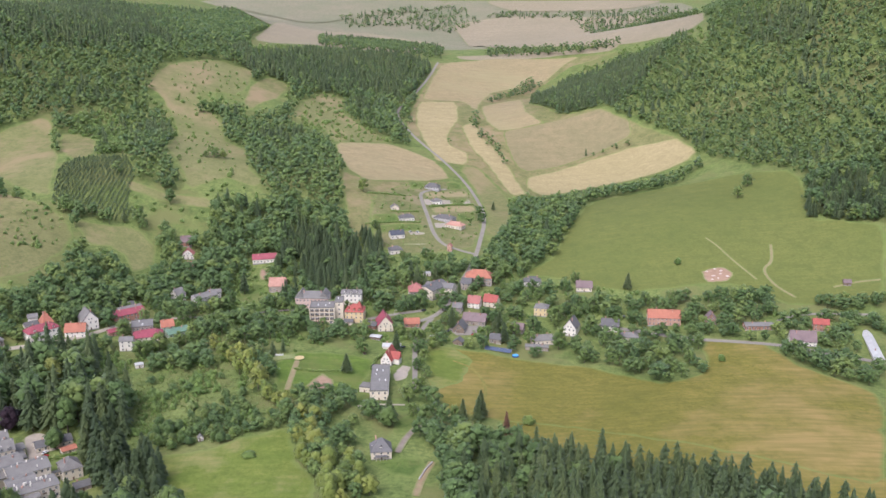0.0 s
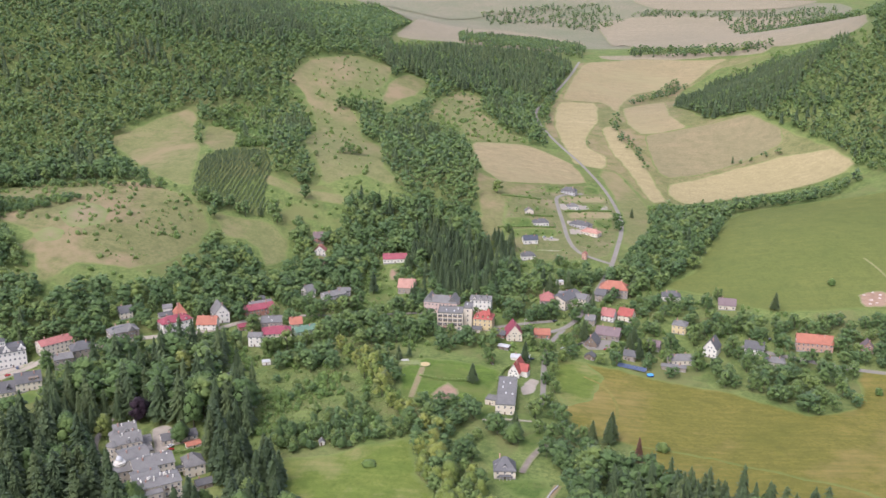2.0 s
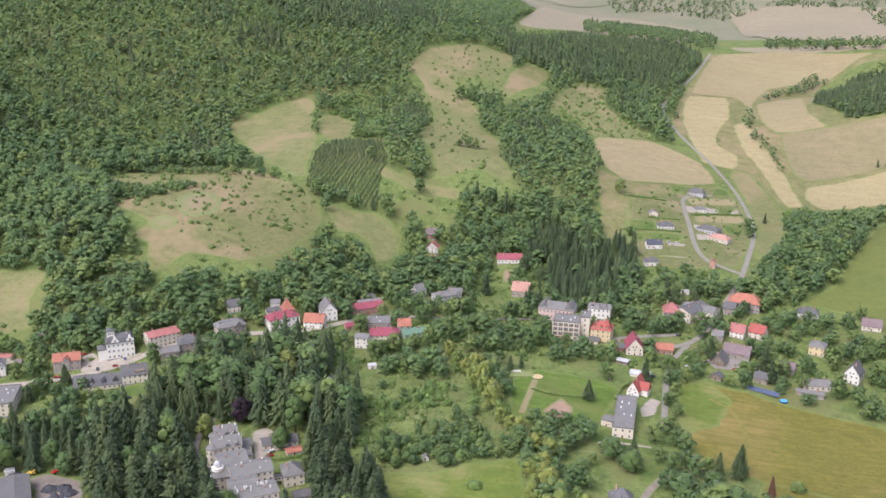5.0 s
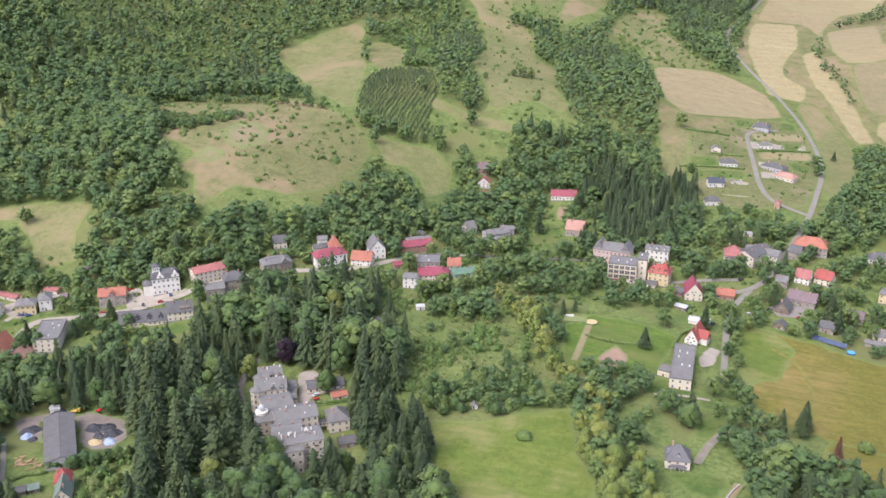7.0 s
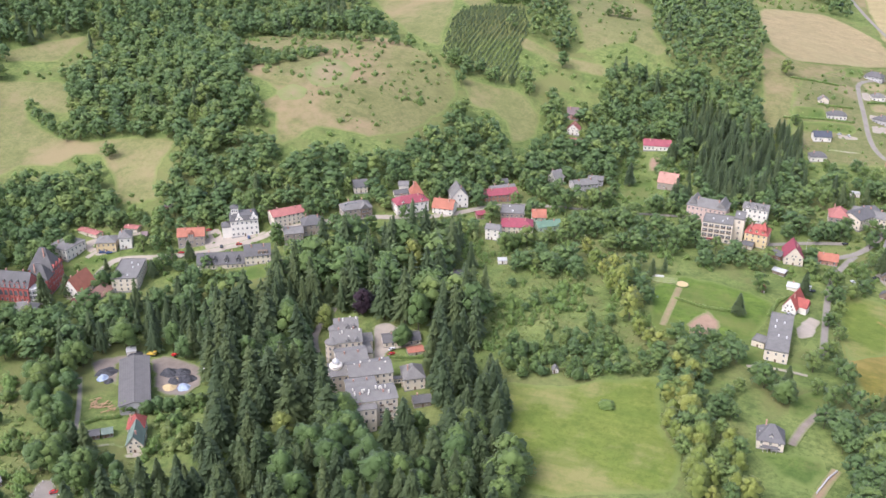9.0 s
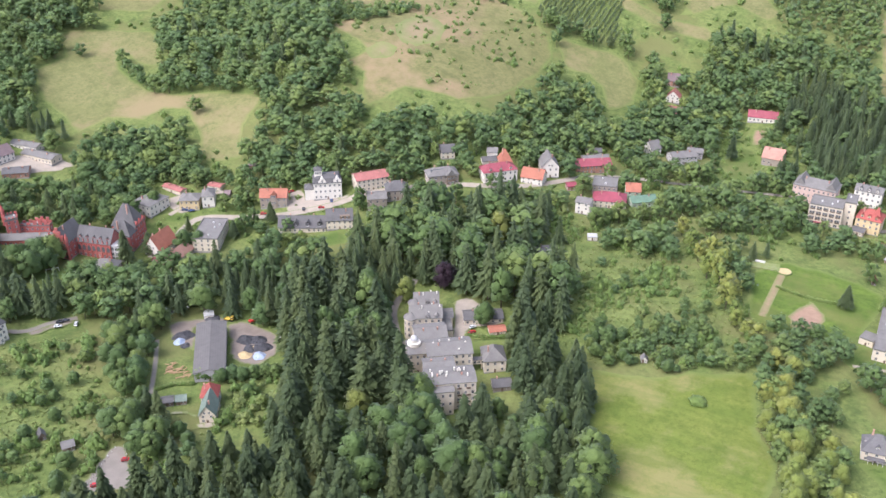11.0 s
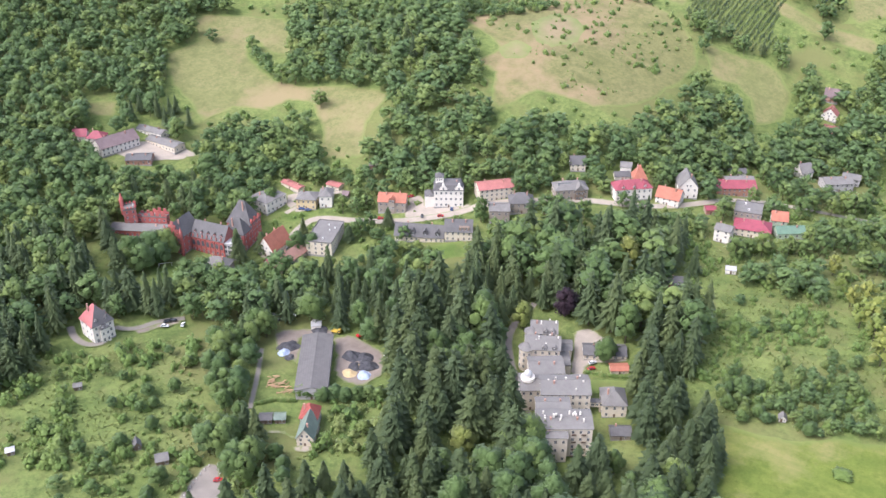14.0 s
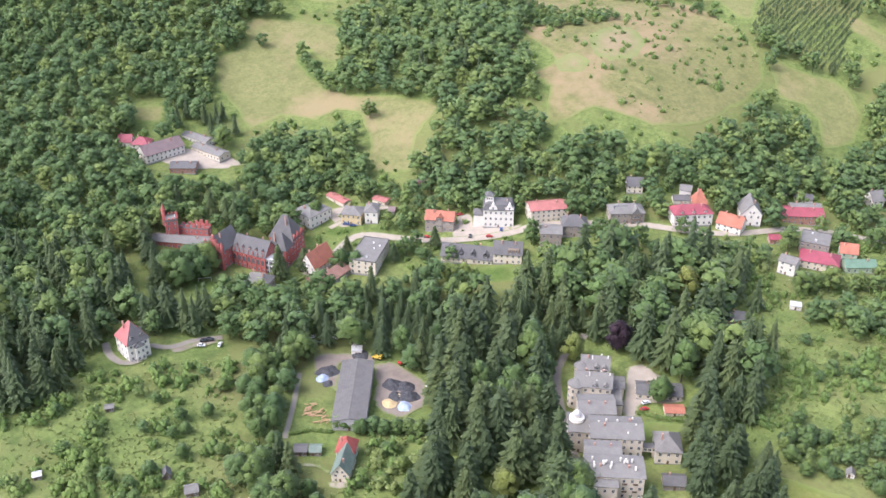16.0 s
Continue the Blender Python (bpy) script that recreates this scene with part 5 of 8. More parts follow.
SINGLE_TREES = [
    ("copper_beech", "dark purple copper beech in the park", -275.8, 558.2, 18, 7),
    ("yellow_tree", "yellow-green young tree beside the drive", -289.6, 537.8, 17, 5.5),
    ("broadleaf", "lone leafy tree in the sloping meadow", -547.2, 657.7, 15, 6),
    ("broadleaf", "round tree in the sanatorium courtyard", -238.6, 534.7, 15, 6),
    ("spruce", "single dark spruce on the football pitch", -69.3, 637.6, 16, 4.5),
    ("spruce", "single conifer at the meadow edge", 161.9, 807.0, 12, 3.5),
    ("broadleaf", "lone tree at the top of the green meadow", 308.9, 987.9, 15, 6),
    ("broadleaf", "lone tree at the top of the green meadow", 330.6, 1026.9, 16, 6.5),
    ("bush", "round shrub on the bright clearing", -116.6, 517.8, 3, 4.5),
    ("bush", "lone bush on the hay meadow", 207.9, 670.4, 6, 3),
    ("bush", "small shrub on the green meadow", 213.7, 841.9, 7, 3),
    ("bush", "green bush beside the spruces on the meadow", 54.1, 564.3, 7, 4),
    ("broadleaf", "tree clump in the hillside pasture", -264.1, 1105.0, 12, 6),
    ("broadleaf", "tree clump in the hillside pasture", -254.8, 1106.8, 12, 5),
    ("broadleaf", "tree clump in the hillside pasture", -272.9, 1101.0, 9, 5),
    ("broadleaf", "tall round tree by the stubble field", -88.8, 1054.7, 17, 7),
    ("broadleaf", "round tree below the meadow strip", -190.0, 922.1, 13, 6),
    ("broadleaf", "single tree in the pasture", -294.9, 1068.5, 8, 3.5),
    ("broadleaf", "tree group in the pasture top", -328.0, 1326.4, 18, 8),
    ("broadleaf", "tree group in the pasture top", -315.3, 1331.2, 18, 8),
    ("broadleaf", "tree group in the pasture top", -311.7, 1351.1, 17, 7),
    ("yellow_tree", "yellow-green tree among dark spruces", -268.0, 613.2, 24, 7),
    ("yellow_tree", "yellow-green tree at the wood's edge", -258.3, 441.3, 16, 6),
    ("spruce", "rust-brown dying spruce by the meadow", 38.4, 541.3, 20, 3.5),
    ("broadleaf", "leafy tree beside the new houses", 41.2, 1002.5, 12, 5.5),
    ("broadleaf", "leafy tree at the estate road bend", 40.0, 1030.0, 13, 6.5),
    ("spruce", "slim conifer in an estate garden", -69.0, 958.0, 11, 2.8),
    ("spruce", "slim conifer on the roadside strip", 57.0, 1062.0, 12, 2.6),
    ("broadleaf", "tree in meadow row", -660.0, 695.6, 14, 6),
    ("broadleaf", "tree in meadow row", -626.7, 679.7, 16, 7),
    ("broadleaf", "tree in meadow row", -600.4, 669.5, 17, 7),
    ("broadleaf", "tree in meadow row", -588.6, 673.0, 16, 7),
    ("broadleaf", "small tree at the meadow top", -698.5, 687.2, 13, 6),
    ("spruce", "blue-grey conifer in the village garden", -462.9, 514.3, 16, 5),
    ("broadleaf", "roadside tree by the stone house", -370.9, 614.4, 17, 5),
    ("broadleaf", "garden tree by the white house", -498.7, 557.2, 14, 5.5),
]
SINGLE_TREES += [("broadleaf", "leafy green tree in a village garden", *q) for q in ((-54, 765, 12.3, 5.3), (-36, 764, 11.8, 4.8), (-28, 768, 11.6, 4.3), (-18, 781, 16.1, 6.0), (-1, 770, 14.3, 5.6), (-22, 707, 13.4, 5.3), (-21, 685, 12.1, 5.1), (-3, 715, 11.6, 4.3), (1, 744, 11.3, 4.2), (32, 820, 13.2, 5.6), (46, 826, 13.1, 4.7), (60, 802, 12.5, 5.4), (56, 764, 11.5, 4.6), (62, 759, 13.0, 5.3), (52, 731, 12.9, 5.2))]
SINGLE_TREES += [("broadleaf", "leafy green tree in a village garden", *q) for q in ((57, 728, 14.6, 5.5), (73, 735, 16.7, 6.2), (70, 716, 12.7, 4.3), (90, 706, 17.0, 6.2), (103, 707, 13.0, 5.2), (111, 760, 15.0, 5.8), (96, 758, 16.6, 5.8), (90, 758, 13.9, 5.5), (105, 770, 12.7, 4.9), (119, 779, 12.5, 4.8), (127, 771, 15.7, 6.3), (107, 806, 16.4, 6.0), (118, 823, 13.0, 4.4), (79, 809, 14.8, 5.4), (73, 794, 12.4, 4.9))]
SINGLE_TREES += [("broadleaf", "leafy green tree in a village garden", *q) for q in ((83, 796, 12.7, 5.1), (166, 771, 11.4, 4.2), (172, 783, 10.5, 3.9), (115, 732, 11.6, 4.4), (123, 728, 12.1, 5.0), (126, 709, 14.5, 5.2), (141, 741, 12.2, 4.4), (107, 681, 13.4, 5.7), (114, 680, 11.3, 4.6), (125, 676, 11.8, 4.1), (132, 673, 13.9, 5.2), (140, 667, 11.2, 4.2), (146, 663, 11.5, 4.3), (151, 660, 12.4, 4.7), (31, 702, 13.1, 4.8))]
SINGLE_TREES += [("broadleaf", "leafy green tree in a village garden", *q) for q in ((-20, 652, 10.8, 4.2), (-16, 619, 10.9, 4.6), (-19, 611, 12.0, 5.4), (-12, 598, 12.7, 5.6), (-7, 591, 14.9, 5.7), (-20, 573, 10.5, 4.1), (-6, 573, 12.2, 5.2), (-13, 564, 13.8, 5.7), (-1, 562, 14.8, 5.6), (-24, 595, 14.2, 5.7), (-62, 676, 14.4, 5.5), (-46, 566, 14.8, 6.6), (-35, 555, 14.9, 6.4), (-51, 572, 11.2, 5.2), (-41, 564, 12.4, 4.8))]
SINGLE_TREES += [("spruce", "dark spruce standing in a village garden", *q) for q in ((41, 723, 20.2, 4.6), (48, 716, 19.3, 4.0), (162, 806, 16.9, 3.9), (7, 739, 19.2, 4.0), (-35, 564, 19.1, 4.5), (45, 734, 21.0, 4.7), (-36, 683, 18.8, 4.1), (12, 566, 17.6, 3.7), (22, 568, 19.1, 4.0), (24, 574, 21.1, 4.9))]
SINGLE_TREES += [("broadleaf", "leafy green tree in a village garden", *q) for q in ((-190, 921, 14.2, 5.5), (-143, 874, 13.0, 5.5), (-130, 851, 11.7, 5.5), (-147, 774, 14.9, 6.4), (-136, 770, 14.7, 5.9), (-124, 757, 12.3, 5.3), (-150, 767, 14.8, 6.5), (-67, 797, 11.2, 4.9), (-54, 776, 15.7, 7.0), (-47, 770, 15.7, 7.4), (-54, 759, 12.3, 5.1), (-32, 773, 13.9, 6.5), (-25, 775, 13.0, 6.1), (-20, 773, 15.4, 6.6), (-1, 788, 14.3, 6.7))]
SINGLE_TREES += [("broadleaf", "leafy green tree in a village garden", *q) for q in ((-12, 880, 10.7, 4.6), (-33, 877, 11.0, 4.6), (-26, 873, 9.3, 4.6), (-70, 958, 11.0, 4.7), (-39, 886, 9.0, 4.1), (-17, 890, 10.9, 5.1), (-3, 875, 11.3, 5.3), (-9, 862, 10.9, 5.0))]
SINGLE_TREES += [("spruce", "dark spruce standing in a village garden", *q) for q in ((-145, 912, 18.5, 4.1), (-157, 880, 19.4, 4.4), (-179, 825, 21.9, 4.7), (-81, 935, 16.5, 3.9), (-77, 931, 17.9, 4.0), (-65, 923, 16.8, 4.0))]
SINGLE_TREES += [("broadleaf", "leafy green tree in a village garden", *q) for q in ((-227, 767, 13.4, 5.2), (-239, 764, 16.2, 6.5), (-210, 752, 13.5, 5.8), (-198, 755, 14.2, 5.5), (-187, 764, 17.1, 7.2), (-182, 774, 15.9, 6.1), (-193, 767, 16.3, 6.6), (-212, 738, 16.4, 6.4), (-247, 698, 16.1, 6.8), (-219, 665, 14.0, 5.8), (-223, 659, 16.1, 7.1), (-212, 672, 16.8, 7.1), (-200, 683, 12.7, 5.2), (-193, 696, 15.6, 5.7), (-185, 694, 14.4, 6.2))]
SINGLE_TREES += [("broadleaf", "leafy green tree in a village garden", *q) for q in ((-265, 717, 16.8, 7.3), (-167, 714, 12.5, 5.1), (-159, 727, 16.5, 6.8), (-148, 727, 13.7, 5.0), (-138, 726, 16.8, 7.2), (-126, 711, 15.4, 6.0), (-116, 716, 16.3, 7.0), (-146, 703, 15.8, 6.4), (-134, 698, 13.7, 5.2), (-109, 719, 13.9, 5.4), (-120, 700, 14.7, 5.4), (-152, 690, 15.8, 6.1), (-161, 695, 12.8, 4.9), (-173, 706, 14.0, 5.5), (-181, 706, 16.1, 5.9))]
SINGLE_TREES += [("linden", "tall yellow-green linden in a tree row", *q) for q in ((-172, 675, 14.9, 4.6), (-162, 659, 14.7, 5.0), (-154, 647, 14.2, 4.2), (-148, 653, 16.9, 5.7), (-144, 630, 18.5, 6.1), (-135, 623, 15.5, 5.4), (-139, 629, 18.0, 5.8), (-127, 615, 16.9, 6.0), (-126, 603, 19.5, 6.9), (-119, 593, 14.4, 4.5), (-117, 588, 13.0, 4.6), (-110, 583, 11.0, 4.6), (-104, 580, 12.0, 4.8))]
SINGLE_TREES += [("broadleaf", "leafy green tree in a village garden", *q) for q in ((-503, 465, 20.3, 8.0), (-500, 472, 20.0, 8.5), (-497, 452, 18.8, 8.0), (-502, 445, 17.5, 6.6), (-508, 454, 19.7, 7.7), (-496, 465, 16.3, 6.6))]
SINGLE_TREES += [("spruce", "dark spruce standing in a village garden", *q) for q in ((-517, 449, 21.3, 4.5), (-526, 451, 24.1, 5.5), (-465, 497, 25.1, 5.7), (-539, 458, 24.8, 5.4), (-499, 441, 19.3, 4.4), (-501, 439, 23.5, 5.7))]
SINGLE_TREES += [("broadleaf", "leafy green tree in a village garden", *q) for q in ((-453, 576, 14.4, 5.2), (-444, 580, 13.1, 4.7), (-441, 586, 13.0, 5.6), (-498, 555, 12.9, 5.3), (-426, 563, 14.2, 5.2), (-425, 571, 14.6, 5.2), (-429, 561, 12.1, 4.8), (-399, 573, 11.8, 5.1), (-440, 534, 13.3, 5.4), (-446, 527, 15.9, 5.8))]
SINGLE_TREES += [("spruce", "dark spruce standing in a village garden", *q) for q in ((-454, 541, 16.1, 3.7), (-428, 554, 14.1, 3.6), (-400, 555, 16.0, 3.9), (-417, 579, 15.8, 4.1))]
SINGLE_TREES += [("broadleaf", "leafy green tree in a village garden", *q) for q in ((-369, 612, 13.5, 5.0), (-355, 606, 12.4, 4.7), (-337, 642, 12.9, 4.9), (-339, 638, 15.2, 5.8), (-331, 643, 14.3, 5.1), (-325, 644, 11.9, 4.9), (-316, 646, 15.6, 5.9), (-295, 705, 11.4, 4.2), (-302, 671, 13.0, 5.0), (-356, 651, 14.0, 5.3), (-360, 652, 14.4, 6.0), (-364, 646, 15.0, 6.2), (-393, 631, 14.1, 5.3))]
SINGLE_TREES += [("broadleaf", "leafy green tree in a village garden", *q) for q in ((-334, 431, 8.2, 4.2), (-331, 436, 8.3, 4.4), (-326, 438, 7.7, 4.1), (-322, 442, 7.7, 4.0), (-318, 446, 7.5, 4.2), (-314, 449, 6.9, 3.8), (-345, 427, 7.2, 3.8), (-342, 429, 7.0, 3.8))]
SINGLE_TREES += [("broadleaf", "leafy green tree in a village garden", *q) for q in ((-347, 371, 16.8, 6.4), (-328, 368, 13.6, 5.9), (-322, 370, 13.3, 5.7), (-341, 374, 17.1, 6.5), (-350, 379, 16.4, 6.3), (-343, 380, 17.7, 6.8), (-332, 374, 13.4, 5.0), (-325, 377, 16.8, 6.4))]
SINGLE_TREES += [("spruce", "dark spruce standing in a village garden", *q) for q in ((-344, 391, 18.2, 4.0), (-335, 389, 21.2, 4.4))]
SINGLE_TREES += [("broadleaf", "leafy green tree in a village garden", *q) for q in ((-2, 707, 11.1, 5.4), (-9, 696, 11.7, 5.5), (35, 723, 12.8, 4.5), (48, 729, 10.1, 5.9), (55, 709, 11.2, 4.8), (93, 721, 13.8, 5.3), (121, 743, 12.9, 6.0), (102, 767, 13.0, 4.5), (113, 781, 13.4, 5.5), (120, 768, 11.4, 4.5), (92, 748, 13.9, 5.3), (160, 768, 12.0, 6.1), (172, 776, 14.0, 4.6), (181, 776, 10.6, 4.8), (193, 776, 14.3, 5.2), (207, 780, 12.8, 4.9), (212, 767, 12.3, 5.1), (225, 775, 11.6, 5.5), (48, 830, 13.9, 6.2), (175, 724, 13.0, 4.7), (176, 688, 13.9, 6.1), (184, 678, 14.1, 5.4), (-18, 707, 12.0, 5.0), (-16, 686, 12.5, 5.2), (-15, 670, 11.5, 4.8), (-17, 655, 11.0, 4.6), (-4, 725, 13.0, 5.6), (-13, 640, 10.5, 4.5))]
CARS = [
    ("red", -328.9, 361.0, 40),
    ("red", -327.4, 341.9, 40),
    ("white", -435.9, 430.5, 125),
    ("dark", -444.4, 427.0, 60),
    ("white", -441.7, 423.2, 35),
    ("dark", -443.2, 429.8, 35),
    ("white", -33.4, 952.8, 60),
    ("white", -26.1, 952.9, 125),
    ("dark", -16.6, 768.2, 40),
    ("white", -2.9, 717.3, 40),
    ("dark", 93.2, 750.9, 60),
    ("white", 146.2, 763.0, 60),
    ("dark", 150.8, 759.7, 60),
    ("white", 155.4, 752.0, 40),
    ("dark", 161.1, 755.2, 40),
    ("dark", -457.2, 530.5, 40),
    ("white", -455.4, 525.4, 60),
    ("dark", -452.8, 518.2, 35),
    ("blue", -478.3, 564.0, 35),
    ("blue", -473.6, 565.4, 40),
    ("red", -426.9, 583.0, 35),
    ("dark", -404.7, 597.7, 125),
    ("red", -394.4, 603.6, 35),
    ("blue", -392.3, 612.5, 125),
    ("red", -423.7, 610.4, 60),
    ("white", -398.5, 475.3, 60),
    ("dark", -401.0, 468.7, 60),
    ("white", -407.5, 469.6, 60),
    ("white", -41.9, 653.6, 60),
    ("dark", -31.3, 691.3, 40),
    ("white", -9.0, 717.6, 125),
    ("dark", 4.5, 730.1, 35),
    ("white", -43.1, 726.2, 35),
    ("dark", 34.8, 724.0, 40),
    ("white", 38.9, 732.6, 60),
    ("red", 24.1, 727.1, 40),
    ("white", -200.9, 784.3, 125),
    ("dark", -196.2, 783.2, 60),
    ("white", -193.2, 788.4, 125),
    ("red", -240.7, 525.2, 60),
    ("white", -242.6, 529.6, 60),
]
HEAPS = [
    ("bags", -333.2, 478.5, 2.4, 1.6),
    ("bags", -385.9, 479.1, 2.6, 1.8),
    ("coal", -348.0, 467.2, 5.5, 2.6),
    ("coal", -341.9, 470.0, 5, 2.4),
    ("coal", -336.0, 465.2, 5.5, 2.4),
    ("coal", -340.4, 461.1, 4, 1.8),
    ("sand", -339.0, 455.2, 4, 1.6),
    ("tarp", -332.1, 458.5, 4, 1.6),
    ("sand", -339.2, 462.2, 2.2, 1.4),
    ("coal", -380.1, 453.0, 6, 2.6),
    ("tarp", -377.6, 447.8, 3.6, 1.8),
    ("coal", -378.7, 474.8, 5.5, 2.2),
    ("logs", -363.3, 426.7, 5, 1.2),
    ("logs", -355.4, 424.8, 6, 1.1),
    ("coal", -372.4, 446.4, 3, 1.2),
    ("rubble", 240.1, 818.4, 2.0, 0.9),
    ("rubble", 247.2, 821.1, 1.6, 0.8),
    ("rubble", 236.0, 826.0, 1.4, 0.8),
    ("rubble", 252.4, 816.6, 1.7, 0.8),
    ("rubble", 244.0, 829.5, 1.3, 0.8),
    ("rubble", 243.4, 814.0, 1.2, 0.7),
    ("rubble", 249.0, 826.0, 1.5, 0.8),
    ("rubble", 238.0, 812.6, 1.5, 0.8),
]
SOLAR = [(32.2, 704.4), (52.4, 696.1)]
POOL = [(55.2, 691.5)]
GOAL = [(-493.8, 461.0), (-490.1, 466.1)]
DOME = [(-254.7, 488.0)]
HEDGE_A = [(-242.3, 521.8), (-232.0, 524.5), (-221.2, 529.6)]
HEDGE_B = [(-106.3, 639.5), (-90.6, 636.5), (-71.2, 639.9)]
HEDGE_C = [(-52.6, 647.0), (-49.6, 667.4), (-44.0, 676.0)]
HEDGE_D = [(-356.4, 408.1), (-351.9, 416.1), (-343.3, 422.2)]
HEDGE_E = [(-84, 1051), (-62, 1058), (-41, 1064)]
HEDGE_G = [(-56, 1006), (-43, 1009), (-26, 1015)]
HEDGE_H = [(-15, 1039), (9, 1060), (36, 1079)]
HEDGE_I = [(-80, 968), (-48, 977), (-24, 983)]
HEDGE_F = [(-460.7, 498.4), (-456.7, 502.3), (-455.9, 510.7)]
MACHINES = [(-356.1, 483.5), (-369.0, 478.2)]
WALL_A = [(-7.1, 508.6), (-10.4, 501.6), (-14.3, 489.3)]
TANK = [(-106.3, 659.5)]
PAD = [(-117.5, 660.7)]
LAMP = [(-40.2, 748.3)]
TARP = [(-319.2, 445.9)]
KERB = [(-339.2, 364.7), (-336.7, 355.6), (-329.9, 338.4)]
KERB_B = [(-336.8, 367.4), (-326.2, 360.8), (-322.0, 357.9)]

# ---- lie of the land ----
def height(x, y):
    """Ground level: the valley floor and the hills standing on it."""
    x, y = np.asarray(x, float), np.asarray(y, float)
    z = np.full(np.broadcast(x, y).shape, -5.0)
    for cx, cy, spread, rise in HILLS_FAR + HILLS_NEAR:
        z = z + rise * np.exp(-((x - cx) ** 2 + (y - cy) ** 2) / (2 * spread * spread))
    return z


def ground_at(x, y):
    return float(height(x, y))


def lift(y):
    """How far a cover lies over the ground sheet: a hand near by, more where the sheet is coarse."""
    return np.clip((np.asarray(y, float) - 2100) / 300, 0, 1) * 3.6


def mesh_from(name, verts, faces, mats, smooth=False):
    me = bpy.data.meshes.new(name)
    verts = np.ascontiguousarray(verts, np.float32)
    faces = np.ascontiguousarray(faces, np.int32)
    k = faces.shape[1]
    me.vertices.add(len(verts))
    me.vertices.foreach_set("co", verts.ravel())
    me.loops.add(faces.size)
    me.loops.foreach_set("vertex_index", faces.ravel())
    me.polygons.add(len(faces))
    me.polygons.foreach_set("loop_start", np.arange(0, faces.size, k, dtype=np.int32))
    me.update(calc_edges=True)
    if smooth:
        me.polygons.foreach_set("use_smooth", np.ones(len(faces), bool))
    for m in mats:
        me.materials.append(m)
    me.validate()
    return me


def steps(*parts):
    out = []
    for a, b, s in parts:
        out += list(np.arange(a, b, s))
    return np.array(out)


gx = steps((-2600, -900, 60), (-900, 700, 8), (700, 2601, 60))
gy = steps((-800, 200, 50), (200, 1300, 8), (1300, 2200, 10), (2200, 4981, 40))
GX, GY = np.meshgrid(gx, gy)
gv = np.stack([GX, GY, height(GX, GY)], -1).reshape(-1, 3)
nx, ny = len(gx), len(gy)
i0 = (np.arange(ny - 1)[:, None] * nx + np.arange(nx - 1)[None]).ravel()
gf = np.stack([i0, i0 + 1, i0 + nx + 1, i0 + nx], -1)
ground = new("ground", mesh_from("ground", gv, gf, [M_GROUND], True))
tagged(ground, "rough green grassland over the valley and hills", "ground", kind="structure")


def inside(px, py, poly):
    """Which of the points lie in the polygon."""
    hit = np.zeros(px.shape, bool)
    n = len(poly)
    for k in range(n):
        (x1, y1), (x2, y2) = poly[k], poly[(k + 1) % n]
        cross = ((y1 > py) != (y2 > py)) & (px < (x2 - x1) * (py - y1) / ((y2 - y1) or 1e-9) + x1)
        hit ^= cross
    return hit


def rounded(poly, step):
    """The outline with its corners cut twice and its long sides divided."""
    p = [Vector(q) for q in poly]
    for cut in (0.12, 0.25):
        q = []
        for k in range(len(p)):
            a, b = p[k], p[(k + 1) % len(p)]
            q += [a * (1 - cut) + b * cut, a * cut + b * (1 - cut)]
        p = q
    out = []
    for k in range(len(p)):
        a, b = p[k], p[(k + 1) % len(p)]
        n = max(1, int((b - a).length / step))
        out += [a.lerp(b, j / n) for j in range(n)]
    return out


from mathutils.geometry import delaunay_2d_cdt


def cover(name, label, mat, up, poly):
    """A field or yard laid over the ground, following it."""
    xs, ys = [p[0] for p in poly], [p[1] for p in poly]
    far = sum(ys) / len(ys)
    step = 8 if far < 1250 else 10 if far < 2200 else 30
    size = max(max(xs) - min(xs), max(ys) - min(ys))
    step = min(step, max(2.5, size / 8))
    rim = rounded(poly, step)
    rng = random.Random(len(poly) * 7 + int(xs[0]))
    wob = min(1.5, step * 0.2)
    rim = [Vector((p.x + rng.uniform(-wob, wob), p.y + rng.uniform(-wob, wob))) for p in rim]
    X, Y = np.meshgrid(np.arange(min(xs), max(xs), step), np.arange(min(ys), max(ys), step))
    keep = inside(X, Y, [(p.x, p.y) for p in rim])
    pts = rim + [Vector((float(a), float(b))) for a, b in zip(X[keep], Y[keep])]
    edges = [(k, (k + 1) % len(rim)) for k in range(len(rim))]
    v2, _, faces, *_rest = delaunay_2d_cdt(pts, edges, [], 1, 0.01)
    v = np.array([(p.x, p.y) for p in v2])
    z = height(v[:, 0], v[:, 1]) + up + lift(v[:, 1])
    f = np.array([t for t in faces if len(t) == 3])
    me = mesh_from(name, np.c_[v, z], f, [mat], True)
    # distance from the outline, in metres
    rim_at = np.full(len(v), 60.0)
    for a, b in zip(rim, rim[1:] + rim[:1]):
        e = np.array((b.x - a.x, b.y - a.y))
        u = np.clip(((v - (a.x, a.y)) @ e) / max(1e-6, e @ e), 0, 1)
        rim_at = np.minimum(rim_at, np.hypot(v[:, 0] - a.x - u * e[0], v[:, 1] - a.y - u * e[1]))
    at = me.attributes.new("rim", "FLOAT", "POINT")
    at.data.foreach_set("value", rim_at.astype(np.float32))
    ob = new(name, me)
    return tagged(ob, label, name.replace("_", " "), kind="structure")


